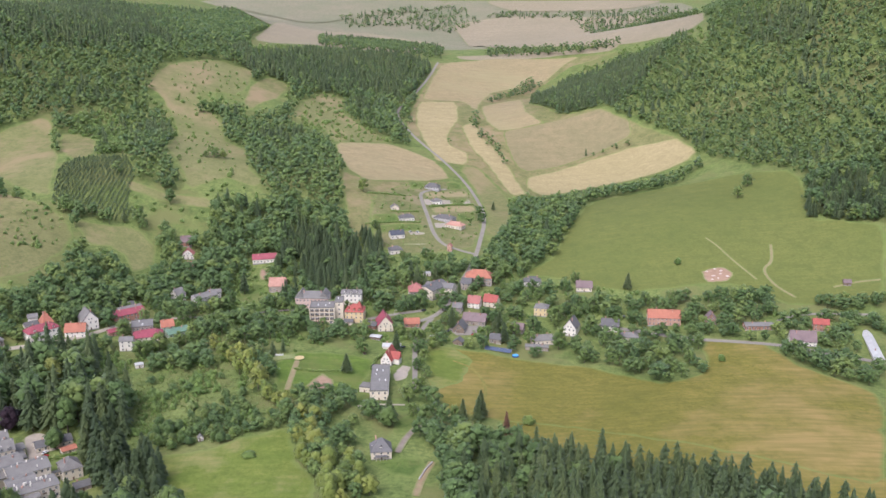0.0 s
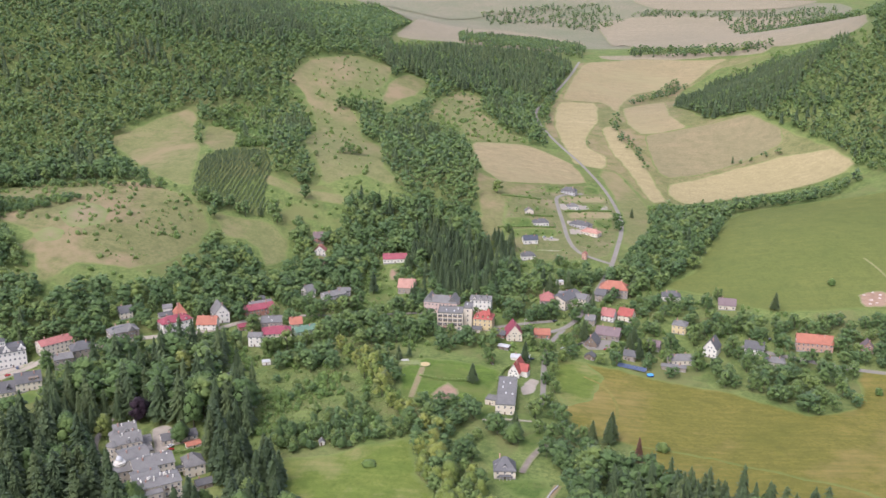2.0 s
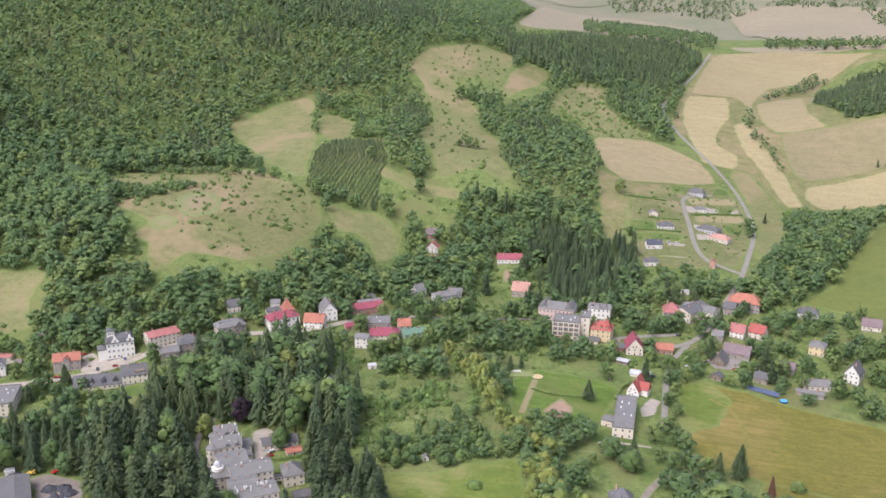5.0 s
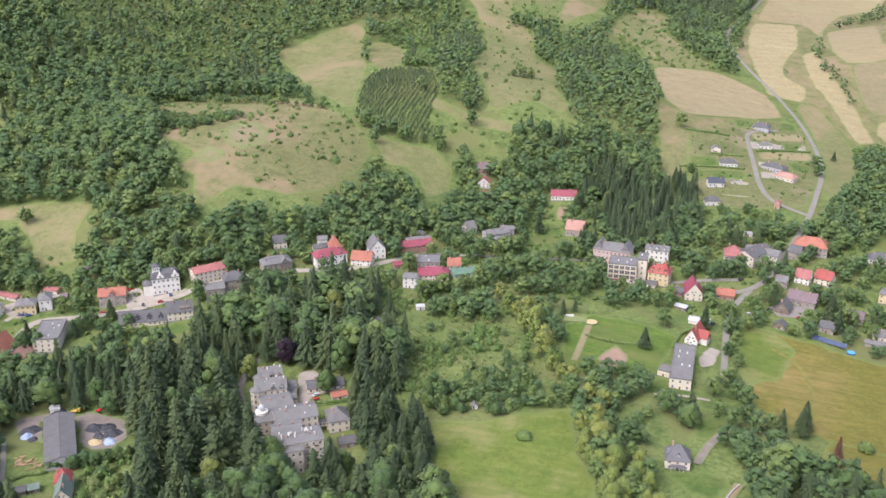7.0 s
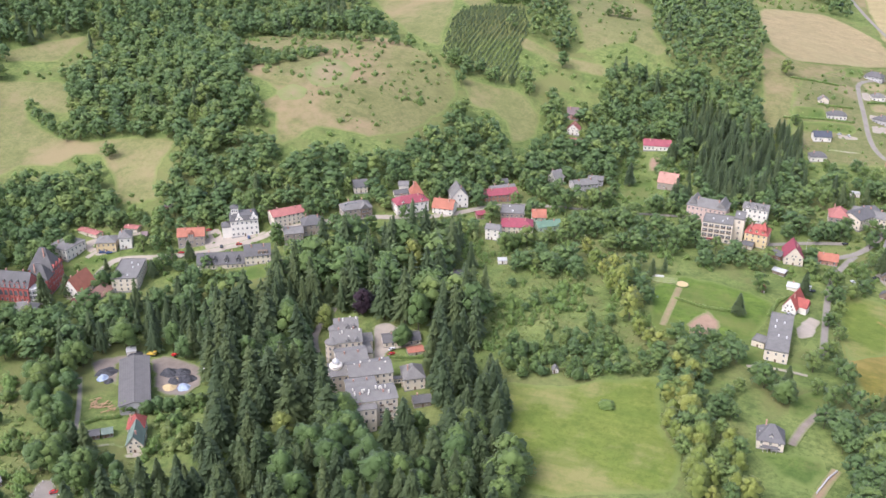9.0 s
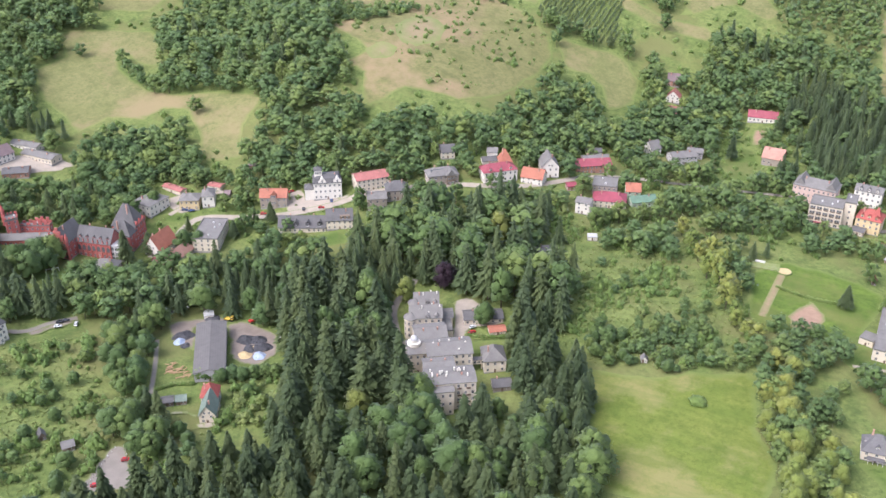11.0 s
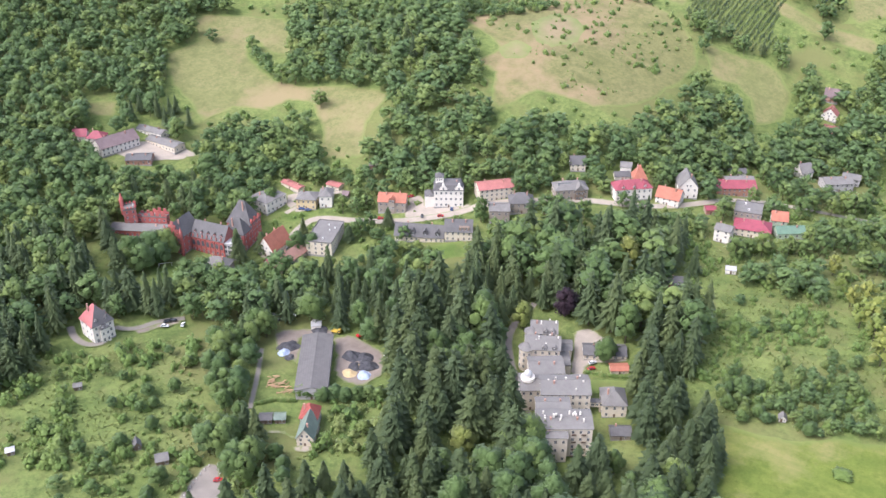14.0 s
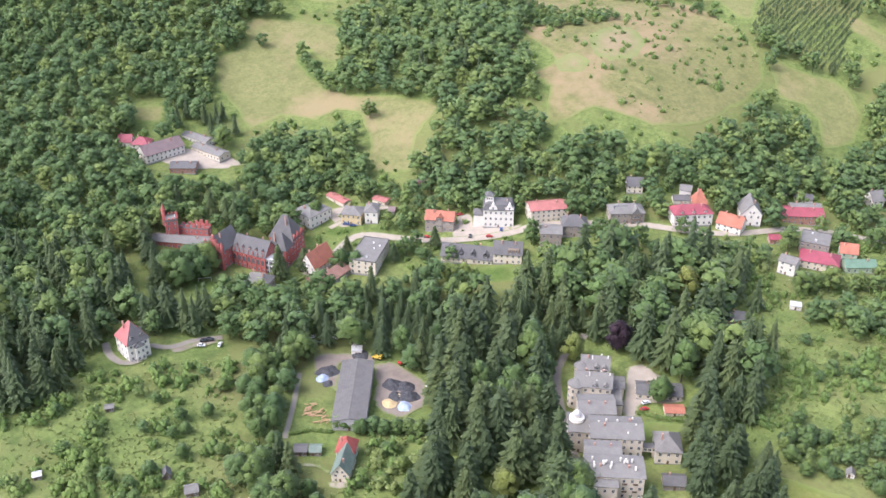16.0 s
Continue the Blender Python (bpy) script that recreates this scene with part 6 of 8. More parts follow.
def ribbon(name, label, mat, width, line, up=0.55):
    """A road along a smoothed centre line, following the ground."""
    p = [Vector(q) for q in line]
    for _ in range(2):
        q = [p[0]]
        for a, b in zip(p, p[1:]):
            q += [a * 0.75 + b * 0.25, a * 0.25 + b * 0.75]
        p = q + [p[-1]]
    fine = []
    for a, b in zip(p, p[1:]):
        n = max(1, int((b - a).length / 5))
        fine += [a.lerp(b, j / n) for j in range(n)]
    fine.append(p[-1])
    rows = []
    for k, c in enumerate(fine):
        d = (fine[min(k + 1, len(fine) - 1)] - fine[max(k - 1, 0)]).normalized()
        side = Vector((-d.y, d.x)) * width / 2
        for s in (1.0, 0.33, -0.33, -1.0):
            rows.append((c.x + side.x * s, c.y + side.y * s))
    v = np.array(rows)
    z = height(v[:, 0], v[:, 1]) + up + lift(v[:, 1])
    n = len(fine)
    f = [(4 * k + j, 4 * k + j + 1, 4 * k + j + 5, 4 * k + j + 4) for k in range(n - 1) for j in range(3)]
    me = mesh_from(name, np.c_[v, z], np.array(f), [mat], True)
    at = me.attributes.new("rim", "FLOAT", "POINT")
    at.data.foreach_set("value", np.tile((0.0, width * 0.33, width * 0.33, 0.0), n).astype(np.float32))
    ob = new(name, me)
    ROAD_LINES.append((width, [(c.x, c.y) for c in fine[::2]]))
    return tagged(ob, label, name, kind="structure")


ROAD_LINES = []
for row in FIELDS:
    cover(*row)
for row in ROADS:
    ribbon(row[0], row[1], row[2], row[3], row[4])


# ---- buildings ----
def part(name, bm, mats, parent, label="", m=None):
    """Links a bmesh as one mesh object under a thing or a part."""
    me = bpy.data.meshes.new(name)
    bm.normal_update()
    bm.to_mesh(me)
    bm.free()
    for k in mats if isinstance(mats, (list, tuple)) else [mats]:
        me.materials.append(k)
    ob = new(name, me)
    ob.parent = parent
    if m is not None:
        ob.matrix_basis = m
    if label:
        tagged(ob, label)
    return ob


def box(bm, x0, x1, y0, y1, z0, z1, mat=0):
    v = [bm.verts.new(p) for p in ((x0, y0, z0), (x1, y0, z0), (x1, y1, z0), (x0, y1, z0), (x0, y0, z1), (x1, y0, z1), (x1, y1, z1), (x0, y1, z1))]
    for q in ((3, 2, 1, 0), (4, 5, 6, 7), (0, 1, 5, 4), (1, 2, 6, 5), (2, 3, 7, 6), (3, 0, 4, 7)):
        bm.faces.new([v[k] for k in q]).material_index = mat


def prism(bm, sections):
    """Joins rings of points, one after another, and closes both ends."""
    rings = [[bm.verts.new(p) for p in s] for s in sections]
    n = len(rings[0])
    for a, b in zip(rings, rings[1:]):
        for k in range(n):
            bm.faces.new((a[k], a[(k + 1) % n], b[(k + 1) % n], b[k]))
    bm.faces.new(list(reversed(rings[0])))
    bm.faces.new(rings[-1])
    bmesh.ops.recalc_face_normals(bm, faces=bm.faces[:])


def rect(w, d, z):
    return [(-w / 2, -d / 2, z), (w / 2, -d / 2, z), (w / 2, d / 2, z), (-w / 2, d / 2, z)]


WINDOWS = {}


def window_mesh(w, h):
    """A framed window with a deep pane and a mullion; it faces -y."""
    key = (round(w, 1), round(h, 1))
    if key not in WINDOWS:
        bm = bmesh.new()
        box(bm, -w / 2, w / 2, -0.1, 0.03, 0, h)
        front = [f for f in bm.faces if abs(f.calc_center_median().y + 0.1) < 1e-4]
        cut = bmesh.ops.bisect_plane(bm, geom=bm.verts[:] + bm.edges[:] + front, plane_co=(0, 0, 0), plane_no=(1, 0, 0))
        front = [f for f in bm.faces if abs(f.calc_center_median().y + 0.1) < 1e-4]
        bmesh.ops.inset_individual(bm, faces=front, thickness=0.07, depth=-0.06)
        for f in front:
            f.material_index = 1
        me = bpy.data.meshes.new("window")
        bm.to_mesh(me)
        bm.free()
        me.materials.append(M_FRAME)
        me.materials.append(M_GLASS)
        WINDOWS[key] = me
    return WINDOWS[key]


def set_window(parent, x, y, z, turn, w=1.1, h=1.6):
    ob = new("window", window_mesh(w, h))
    ob.parent = parent
    ob.matrix_basis = pose(x, y, z, 0, 0, turn)
    return ob


def window_rows(root, w, d, eave, storeys, gap=2.9, ww=1.15):
    """Windows on front and both ends, storey by storey."""
    per = eave / storeys
    hh = min(1.6, per * 0.52)
    for s in range(storeys):
        z = s * per + per * 0.32
        n = max(1, int((w - 1.2) / gap))
        for k in range(n):
            x = (k + 0.5) * w / n - w / 2
            if s == 0 and k == n // 2 and n > 1:
                continue
            set_window(root, x, -d / 2 - 0.02, z, 0, ww, hh)
        n = max(1, int((d - 1.5) / (gap + 0.4)))
        for k in range(n):
            y = (k + 0.5) * d / n - d / 2
            set_window(root, w / 2 + 0.02, y, z, 90, ww, hh)
            set_window(root, -w / 2 - 0.02, y, z, -90, ww, hh)


def chimney(root, x, y, z0, z1, s=0.7):
    bm = bmesh.new()
    box(bm, -s / 2, s / 2, -s / 2, s / 2, z0, z1)
    box(bm, -s / 2 - 0.08, s / 2 + 0.08, -s / 2 - 0.08, s / 2 + 0.08, z1, z1 + 0.18)
    part("chimney", bm, M_CHIMNEY, root, "", pose(x, y, 0))


def roof_shell(bm, w, d, eave, rise, kind):
    """A roof body with eaves standing out over the walls."""
    o, t = 0.5, 0.22
    W, D = w + 2 * o, d + 2 * o
    drop = o * rise / (d / 2) if kind in ("side", "low") else 0.0
    z = eave - drop
    if kind in ("side", "low"):
        xs = (-W / 2, W / 2)
        prism(bm, [[(x, -D / 2, z), (x, 0, eave + rise), (x, D / 2, z), (x, D / 2, z + t), (x, 0, eave + rise + t), (x, -D / 2, z + t)] for x in xs])
        box(bm, -W / 2, W / 2, -0.14, 0.14, eave + rise + t - 0.04, eave + rise + t + 0.08)
    elif kind == "hip":
        run = min(D, W) / 2 * 0.92
        if W >= D:
            top = [(-W / 2 + run, -0.15, eave + rise), (W / 2 - run, -0.15, eave + rise), (W / 2 - run, 0.15, eave + rise), (-W / 2 + run, 0.15, eave + rise)]
        else:
            top = [(-0.15, -D / 2 + run, eave + rise), (0.15, -D / 2 + run, eave + rise), (0.15, D / 2 - run, eave + rise), (-0.15, D / 2 - run, eave + rise)]
        prism(bm, [rect(W, D, eave - 0.1), rect(W, D, eave + 0.12), top])
    elif kind == "mansard":
        a = rise * 0.36
        prism(bm, [rect(W, D, eave - 0.1), rect(W, D, eave + 0.12), rect(W - 2 * a - 0.6, D - 2 * a - 0.6, eave + rise * 0.78), rect(W * 0.55, 0.5, eave + rise * 1.12)])
    else:
        prism(bm, [rect(w + 0.3, d + 0.3, eave - 0.2), rect(w + 0.3, d + 0.3, eave + rise), rect(w - 0.3, d - 0.3, eave + rise), rect(w - 0.3, d - 0.3, eave + 0.15)])


def dormer(root, x, y, z, turn, wall, roofm, size=1.0):
    bm = bmesh.new()
    box(bm, -0.8, 0.8, -0.2, 2.0, 0, 1.5)
    dm = part("dormer", bm, wall, root, "", pose(x, y, z, 0, 0, turn) @ Matrix.Diagonal((size, size, size, 1)))
    bm = bmesh.new()
    prism(bm, [[(-1.1, yy, 1.35), (0, yy, 2.4), (1.1, yy, 1.35), (1.1, yy, 1.5), (0, yy, 2.58), (-1.1, yy, 1.5)] for yy in (-0.45, 2.4)])
    part("dormer_roof", bm, roofm, dm)
    set_window(dm, 0, -0.22, 0.25, 0, 0.9, 1.1)


HOUSE_PLOTS = []
HOUSE_ROOTS = {}


def house(name, x, y, turn, w, d, eave, roof, rise, wall, roofm, storeys, label, windows=True):
    rng = random.Random(int(x * 13 + y * 7))
    c, s = math.cos(radians(turn)), math.sin(radians(turn))
    corners = [(x + c * a * w / 2 - s * b * d / 2, y + s * a * w / 2 + c * b * d / 2) for a in (-1, 1) for b in (-1, 1)]
    levels = [ground_at(*q) for q in corners]
    z = (min(levels[0], levels[2]) + max(levels)) / 2 * 0.5 + min(levels[0], levels[2]) * 0.5
    foot = min(levels) - z - 1.0
    root = new(name)
    root.matrix_basis = pose(x, y, z, 0, 0, turn)
    tagged(root, label, name.replace("_", " "))
    HOUSE_PLOTS.append((x, y, turn, w, d))
    HOUSE_ROOTS[label] = (root, (w, d, eave))
    gable = roof == "gable"
    lw, ld = (d, w) if gable else (w, d)
    spin = 90 if gable else 0
    bm = bmesh.new()
    if roof in ("side", "low", "gable"):
        prism(bm, [[(xx, -ld / 2, foot), (xx, -ld / 2, eave), (xx, 0, eave + rise - 0.05), (xx, ld / 2, eave), (xx, ld / 2, foot)] for xx in (-lw / 2, lw / 2)])
    else:
        box(bm, -lw / 2, lw / 2, -ld / 2, ld / 2, foot, eave + 0.1)
    part("wall", bm, wall, root, "", pose(0, 0, 0, 0, 0, spin))
    bm = bmesh.new()
    box(bm, -w / 2 - 0.06, w / 2 + 0.06, -d / 2 - 0.06, d / 2 + 0.06, foot, 0.5)
    part("plinth", bm, M_PLINTH, root)
    bm = bmesh.new()
    roof_shell(bm, lw, ld, eave, rise, "side" if gable else roof)
    part("roof", bm, roofm, root, "", pose(0, 0, 0, 0, 0, spin))
    big = w * d > 60
    if windows and big and eave > 3:
        window_rows(root, w, d, eave, storeys)
        if gable and rise > 4:
            set_window(root, -1.1, -d / 2 - 0.02, eave + 0.4, 0, 1.0, 1.3)
            set_window(root, 1.1, -d / 2 - 0.02, eave + 0.4, 0, 1.0, 1.3)
    elif eave > 2:
        set_window(root, w * 0.22, -d / 2 - 0.02, eave * 0.42, 0, 0.7, 0.8)
    bm = bmesh.new()
    box(bm, -0.5, 0.5, -0.1, 0.05, 0.0, 2.05)
    part("door", bm, M_DOOR, root, "", pose(0 if w > 5 else -w * 0.2, -d / 2, 0.1))
    if big and roof in ("side", "hip", "gable", "mansard", "low") and name != "storage_hall":
        for k in range(1 if w < 14 else 2):
            cx = (-0.25 + 0.5 * k) * lw + rng.uniform(-0.5, 0.5)
            cy = rng.choice((-0.12, 0.12)) * ld
            px, py = (cx, cy) if not gable else (-cy, cx)
            chimney(root, px, py, eave, eave + rise * 0.95 + 1.0)
    if roof == "flat" and big:
        for k in range(int(w * d / 110) + 1):
            bm = bmesh.new()
            box(bm, -0.4, 0.4, -0.4, 0.4, eave + 0.1, eave + 1.2)
            part("roof_vent", bm, M_FRAME, root, "", pose(rng.uniform(-0.35, 0.35) * w, rng.uniform(-0.35, 0.35) * d, 0))
    if roof == "mansard":
        n = max(2, int(w / 7))
        for k in range(n):
            dormer(root, (k + 0.5) * w / n - w / 2, -d / 2 + 0.3, eave + 0.5, 0, wall, roofm)
    return root


M_PLINTH = plain("plinth_render", (0.24, 0.22, 0.20), (0.32, 0.30, 0.28), 0.9)
for row in HOUSES:
    house(*row)


# ---- what sets single buildings apart ----
def find(label):
    return HOUSE_ROOTS[label]


def block(root, name, mats, x0, x1, y0, y1, z0, z1, label=""):
    bm = bmesh.new()
    box(bm, x0, x1, y0, y1, z0, z1)
    return part(name, bm, mats, root, label)


def pyramid(root, name, mats, x, y, w, d, z, rise, label=""):
    bm = bmesh.new()
    prism(bm, [rect(w, d, z - 0.1), rect(w, d, z + 0.15), rect(0.12, 0.12, z + rise)])
    return part(name, bm, mats, root, label, pose(x, y, 0))


def drum(bm, r0, r1, z0, z1, n=12):
    prism(bm, [[(math.cos(k * 6.2832 / n) * r, math.sin(k * 6.2832 / n) * r, z) for k in range(n)] for r, z in ((r0, z0), (r1, z1))])


# white villa: stair tower with its own roof, front gables
root, (w, d, eave) = find("white three-storey villa with slate mansard and tower")
block(root, "tower", W_WHITE, -w / 2 + 1.0, -w / 2 + 6.0, -2.5, 2.5, eave, eave + 7.5)
pyramid(root, "tower_roof", R_SLATE, -w / 2 + 3.5, 0, 5.8, 5.8, eave + 7.5, 2.2)
for k in (-1, 0, 1):
    set_window(root, -w / 2 + 3.5 + k * 1.4, -2.52, eave + 4.9, 0, 0.8, 1.6)
for gx in (-w * 0.18, w * 0.36):
    bm = bmesh.new()
    prism(bm, [[(gx - 2.6, yy, eave - 0.5), (gx - 2.6, yy, eave + 1.2), (gx, yy, eave + 4.2), (gx + 2.6, yy, eave + 1.2), (gx + 2.6, yy, eave - 0.5)] for yy in (-d / 2 - 0.3, -d / 2 + 3.5)])
    part("gable", bm, W_WHITE, root)
    set_window(root, gx, -d / 2 - 0.33, eave + 0.6, 0, 1.0, 1.7)
bm = bmesh.new()
box(bm, -w / 2 - 6.0, -w / 2, -d / 2 + 2.0, d / 2 - 2, -2, 7.0)
part("side_wing", bm, W_WHITE, root)
pyramid(root, "side_roof", R_SLATE, -w / 2 - 3.0, 0, 6.6, d - 3.4, 7.0, 2.6)

# castle hall: arcade, string courses and pinnacles
root, (w, d, eave) = find("red brick castle hall with arcade and slate roof")


def arch_mesh():
    bm = bmesh.new()
    # the inner plate's dark colour stands in for shade in the arch recess
    for k, (r, y0, y1, mi) in enumerate(((1.05, -0.25, 0.05, 0), (0.78, -0.27, 0.0, 1))):
        ring = [(-r, y0, 0), (r, y0, 0)] + [(math.cos(a * 0.3142) * r, y0, 2.1 + math.sin(a * 0.3142) * r * 1.15) for a in range(0, 11)]
        lo = [bm.verts.new(p) for p in ring]
        hi = [bm.verts.new((p[0], y1, p[2])) for p in ring]
        bm.faces.new(lo).material_index = mi
        for j in range(len(ring)):
            bm.faces.new((lo[j], lo[(j + 1) % len(ring)], hi[(j + 1) % len(ring)], hi[j])).material_index = mi
    bmesh.ops.recalc_face_normals(bm, faces=bm.faces[:])
    me = bpy.data.meshes.new("arch")
    bm.to_mesh(me)
    bm.free()
    me.materials.append(W_CASTLE)
    me.materials.append(M_GLASS)
    return me


ARCH = arch_mesh()
for ob in list(root.children):
    if ob.name.startswith("window") and abs(ob.matrix_basis.translation.y + d / 2) < 0.1:
        bpy.data.objects.remove(ob)
n = 7
for k in range(n):
    x = (k + 0.5) * w / n - w / 2
    a = new("arch", ARCH)
    a.parent = root
    a.matrix_basis = pose(x, -d / 2 - 0.02, 5.3) @ Matrix.Diagonal((1.35, 1.0, 1.15, 1))
    block(root, "buttress", W_CASTLE, x + w / n / 2 - 0.3, x + w / n / 2 + 0.3, -d / 2 - 0.5, -d / 2, -1.0, eave - 0.6)
    set_window(root, x, -d / 2 - 0.02, 1.2, 0, 1.2, 1.8)
block(root, "cornice", W_CASTLE, -w / 2 - 0.2, w / 2 + 0.2, -d / 2 - 0.35, -d / 2 + 0.2, eave - 0.9, eave - 0.4)
block(root, "string_course", W_CASTLE, -w / 2 - 0.2, w / 2 + 0.2, -d / 2 - 0.3, -d / 2 + 0.2, 4.6, 4.95)
for k in range(n):
    x = (k + 0.5) * w / n - w / 2
    pyramid(root, "pinnacle", W_CASTLE, x, -d / 2 - 0.1, 0.7, 0.7, eave + 0.2, 2.4)
for k in range(5):
    dormer(root, (k + 0.5) * w / 5 - w / 2, -d / 2 + 1.6, eave + 1.2, 0, W_CASTLE, R_SLATE)
root, (w, d, eave) = find("red brick castle wing with tall front gable")
for k in range(7):
    t = abs(k - 3) / 3
    block(root, "gable_step", W_CASTLE, (k - 3.5) * w / 7, (k - 2.5) * w / 7, -d / 2 - 0.4, -d / 2 + 0.4, eave - 1, eave + 9.6 - t * 7.5)
for s in (-1, 1):
    bm = bmesh.new()
    drum(bm, 1.0, 0.95, -2, eave + 3, 8)
    drum(bm, 1.15, 0.05, eave + 3, eave + 6.5, 8)
    part("corner_turret", bm, W_CASTLE, root, "", pose(s * w / 2, -d / 2, 0))
root, (w, d, eave) = find("tall red brick castle pavilion under steep slate roof")
for k in range(3):
    x = (k + 0.5) * w / 3 - w / 2
    bm = bmesh.new()
    prism(bm, [[(x - 1.5, yy, eave - 0.6), (x - 1.5, yy, eave + 0.8), (x, yy, eave + 3.4), (x + 1.5, yy, eave + 0.8), (x + 1.5, yy, eave - 0.6)] for yy in (-d / 2 - 0.25, -d / 2 + 1.6)])
    part("gable", bm, W_CASTLE, root)
    pyramid(root, "pinnacle", W_CASTLE, x + w / 6, -d / 2 - 0.1, 0.7, 0.7, eave + 0.2, 3.0)
root, (w, d, eave) = find("square red brick castle tower with corner turret")
for k in range(4):
    a = (-w / 2 + 0.6) + k * (w - 1.2) / 3
    for q in ((a, -d / 2), (a, d / 2), (-w / 2, a), (w / 2, a)):
        block(root, "merlon", W_CASTLE, q[0] - 0.5, q[0] + 0.5, q[1] - 0.35, q[1] + 0.35, eave + 1.0, eave + 2.1)
bm = bmesh.new()
drum(bm, 1.3, 1.2, eave - 6, eave + 4, 10)
drum(bm, 1.45, 1.45, eave + 4, eave + 4.5, 10)
drum(bm, 1.3, 0.05, eave + 4.5, eave + 9, 10)
part("corner_turret", bm, W_CASTLE, root, "", pose(-w / 2, d / 2, 0))

# roofless brick range: broken wall tops of uneven height
root, (w, d, eave) = find("stepped red brick castle range")
for k, (a, top) in enumerate(((-0.42, 1.2), (-0.2, 2.0), (0.02, 3.6), (0.2, 4.8), (0.38, 4.2), (0.46, 1.6))):
    block(root, "broken_wall", W_CASTLE, a * w - 1.1, a * w + 1.1, -d / 2 + 0.05, -d / 2 + 0.75, eave, eave + top)
    block(root, "broken_wall", W_CASTLE, a * w - 0.9, a * w + 0.9, d / 2 - 0.75, d / 2 - 0.05, eave, eave + top * 0.8 + 0.6)
# porch: dark timber front under the pale roof
root, (w, d, eave) = find("white-roofed porch against the castle")
for k in range(4):
    block(root, "post", M_FRAME, -w / 2 + k * w / 3 - 0.12, -w / 2 + k * w / 3 + 0.12, -d / 2 - 0.3, -d / 2 - 0.04, 0, eave)
for z in (1.0, 4.2, 7.4):
    for k in range(3):
        set_window(root, -w / 2 + (k + 0.5) * w / 3, -d / 2 - 0.03, z, 0, 2.2, 2.0)

# cream sanatorium in the village: loggias between piers, red canopy over the door
root, (w, d, eave) = find("cream sanatorium wing with rows of balconies")
for ob in list(root.children):
    if ob.name.startswith("window") and abs(ob.matrix_basis.translation.y + d / 2) < 0.1:
        bpy.data.objects.remove(ob)
per = (eave - 2.6) / 3
for s in range(3):
    z = 3.4 + s * (per - 0.1)
    for k in range(5):
        x = (k + 0.5) * w / 5 - w / 2
        set_window(root, x - 0.78, -d / 2 - 0.02, z, 0, 1.4, 2.2)
        set_window(root, x + 0.78, -d / 2 - 0.02, z, 0, 1.4, 2.2)
        block(root, "balcony", M_DOOR, x - 1.5, x + 1.5, -d / 2 - 0.5, -d / 2 - 0.12, z - 0.1, z + 0.55, "brown balcony front")
    block(root, "string_course", W_CREAM, -w / 2 - 0.2, w / 2 + 0.2, -d / 2 - 0.62, -d / 2, z - 0.62, z - 0.14)
for k in range(6):
    x = k * w / 5 - w / 2
    block(root, "pier", W_CREAM, x - 0.3, x + 0.3, -d / 2 - 0.66, -d / 2, 2.6, eave - 0.3)
for k in range(4):
    set_window(root, -w * 0.36 + k * w * 0.24, -d / 2 - 0.02, 0.7, 0, 2.2, 1.6)
block(root, "entrance_canopy", R_CRIMSON, -w * 0.3, w * 0.1, -d / 2 - 2.2, -d / 2 - 0.66, 2.4, 2.7)
# large sanatorium: balconies on the front, rows of white vents and chimneys
root, (w, d, eave) = find("front wing of the cream sanatorium with balconies")
for s in range(4):
    for x in (w * 0.16, w * 0.34):
        bm = bmesh.new()
        box(bm, x - 1.0, x + 1.0, -d / 2 - 1.0, -d / 2, s * 4 + 0.7, s * 4 + 0.85)
        box(bm, x - 1.0, x + 1.0, -d / 2 - 1.04, -d / 2 - 0.96, s * 4 + 0.85, s * 4 + 1.7)
        part("balcony", bm, M_DOOR, root)
for label, count in (("front wing of the cream sanatorium with balconies", 14), ("cross wing of the cream sanatorium", 6), ("sanatorium wing with stepped grey roof", 4)):
    root, (w, d, eave) = find(label)
    vr = random.Random(len(label))
    for k in range(count):
        x, y = vr.uniform(-0.42, 0.42) * w, vr.uniform(-0.4, 0.4) * d
        z = eave + 2.0 * (1 - abs(y) / (d / 2))
        block(root, "roof_vent", W_WHITE, x - 0.35, x + 0.35, y - 0.35, y + 0.35, z, z + vr.uniform(1.0, 2.0))
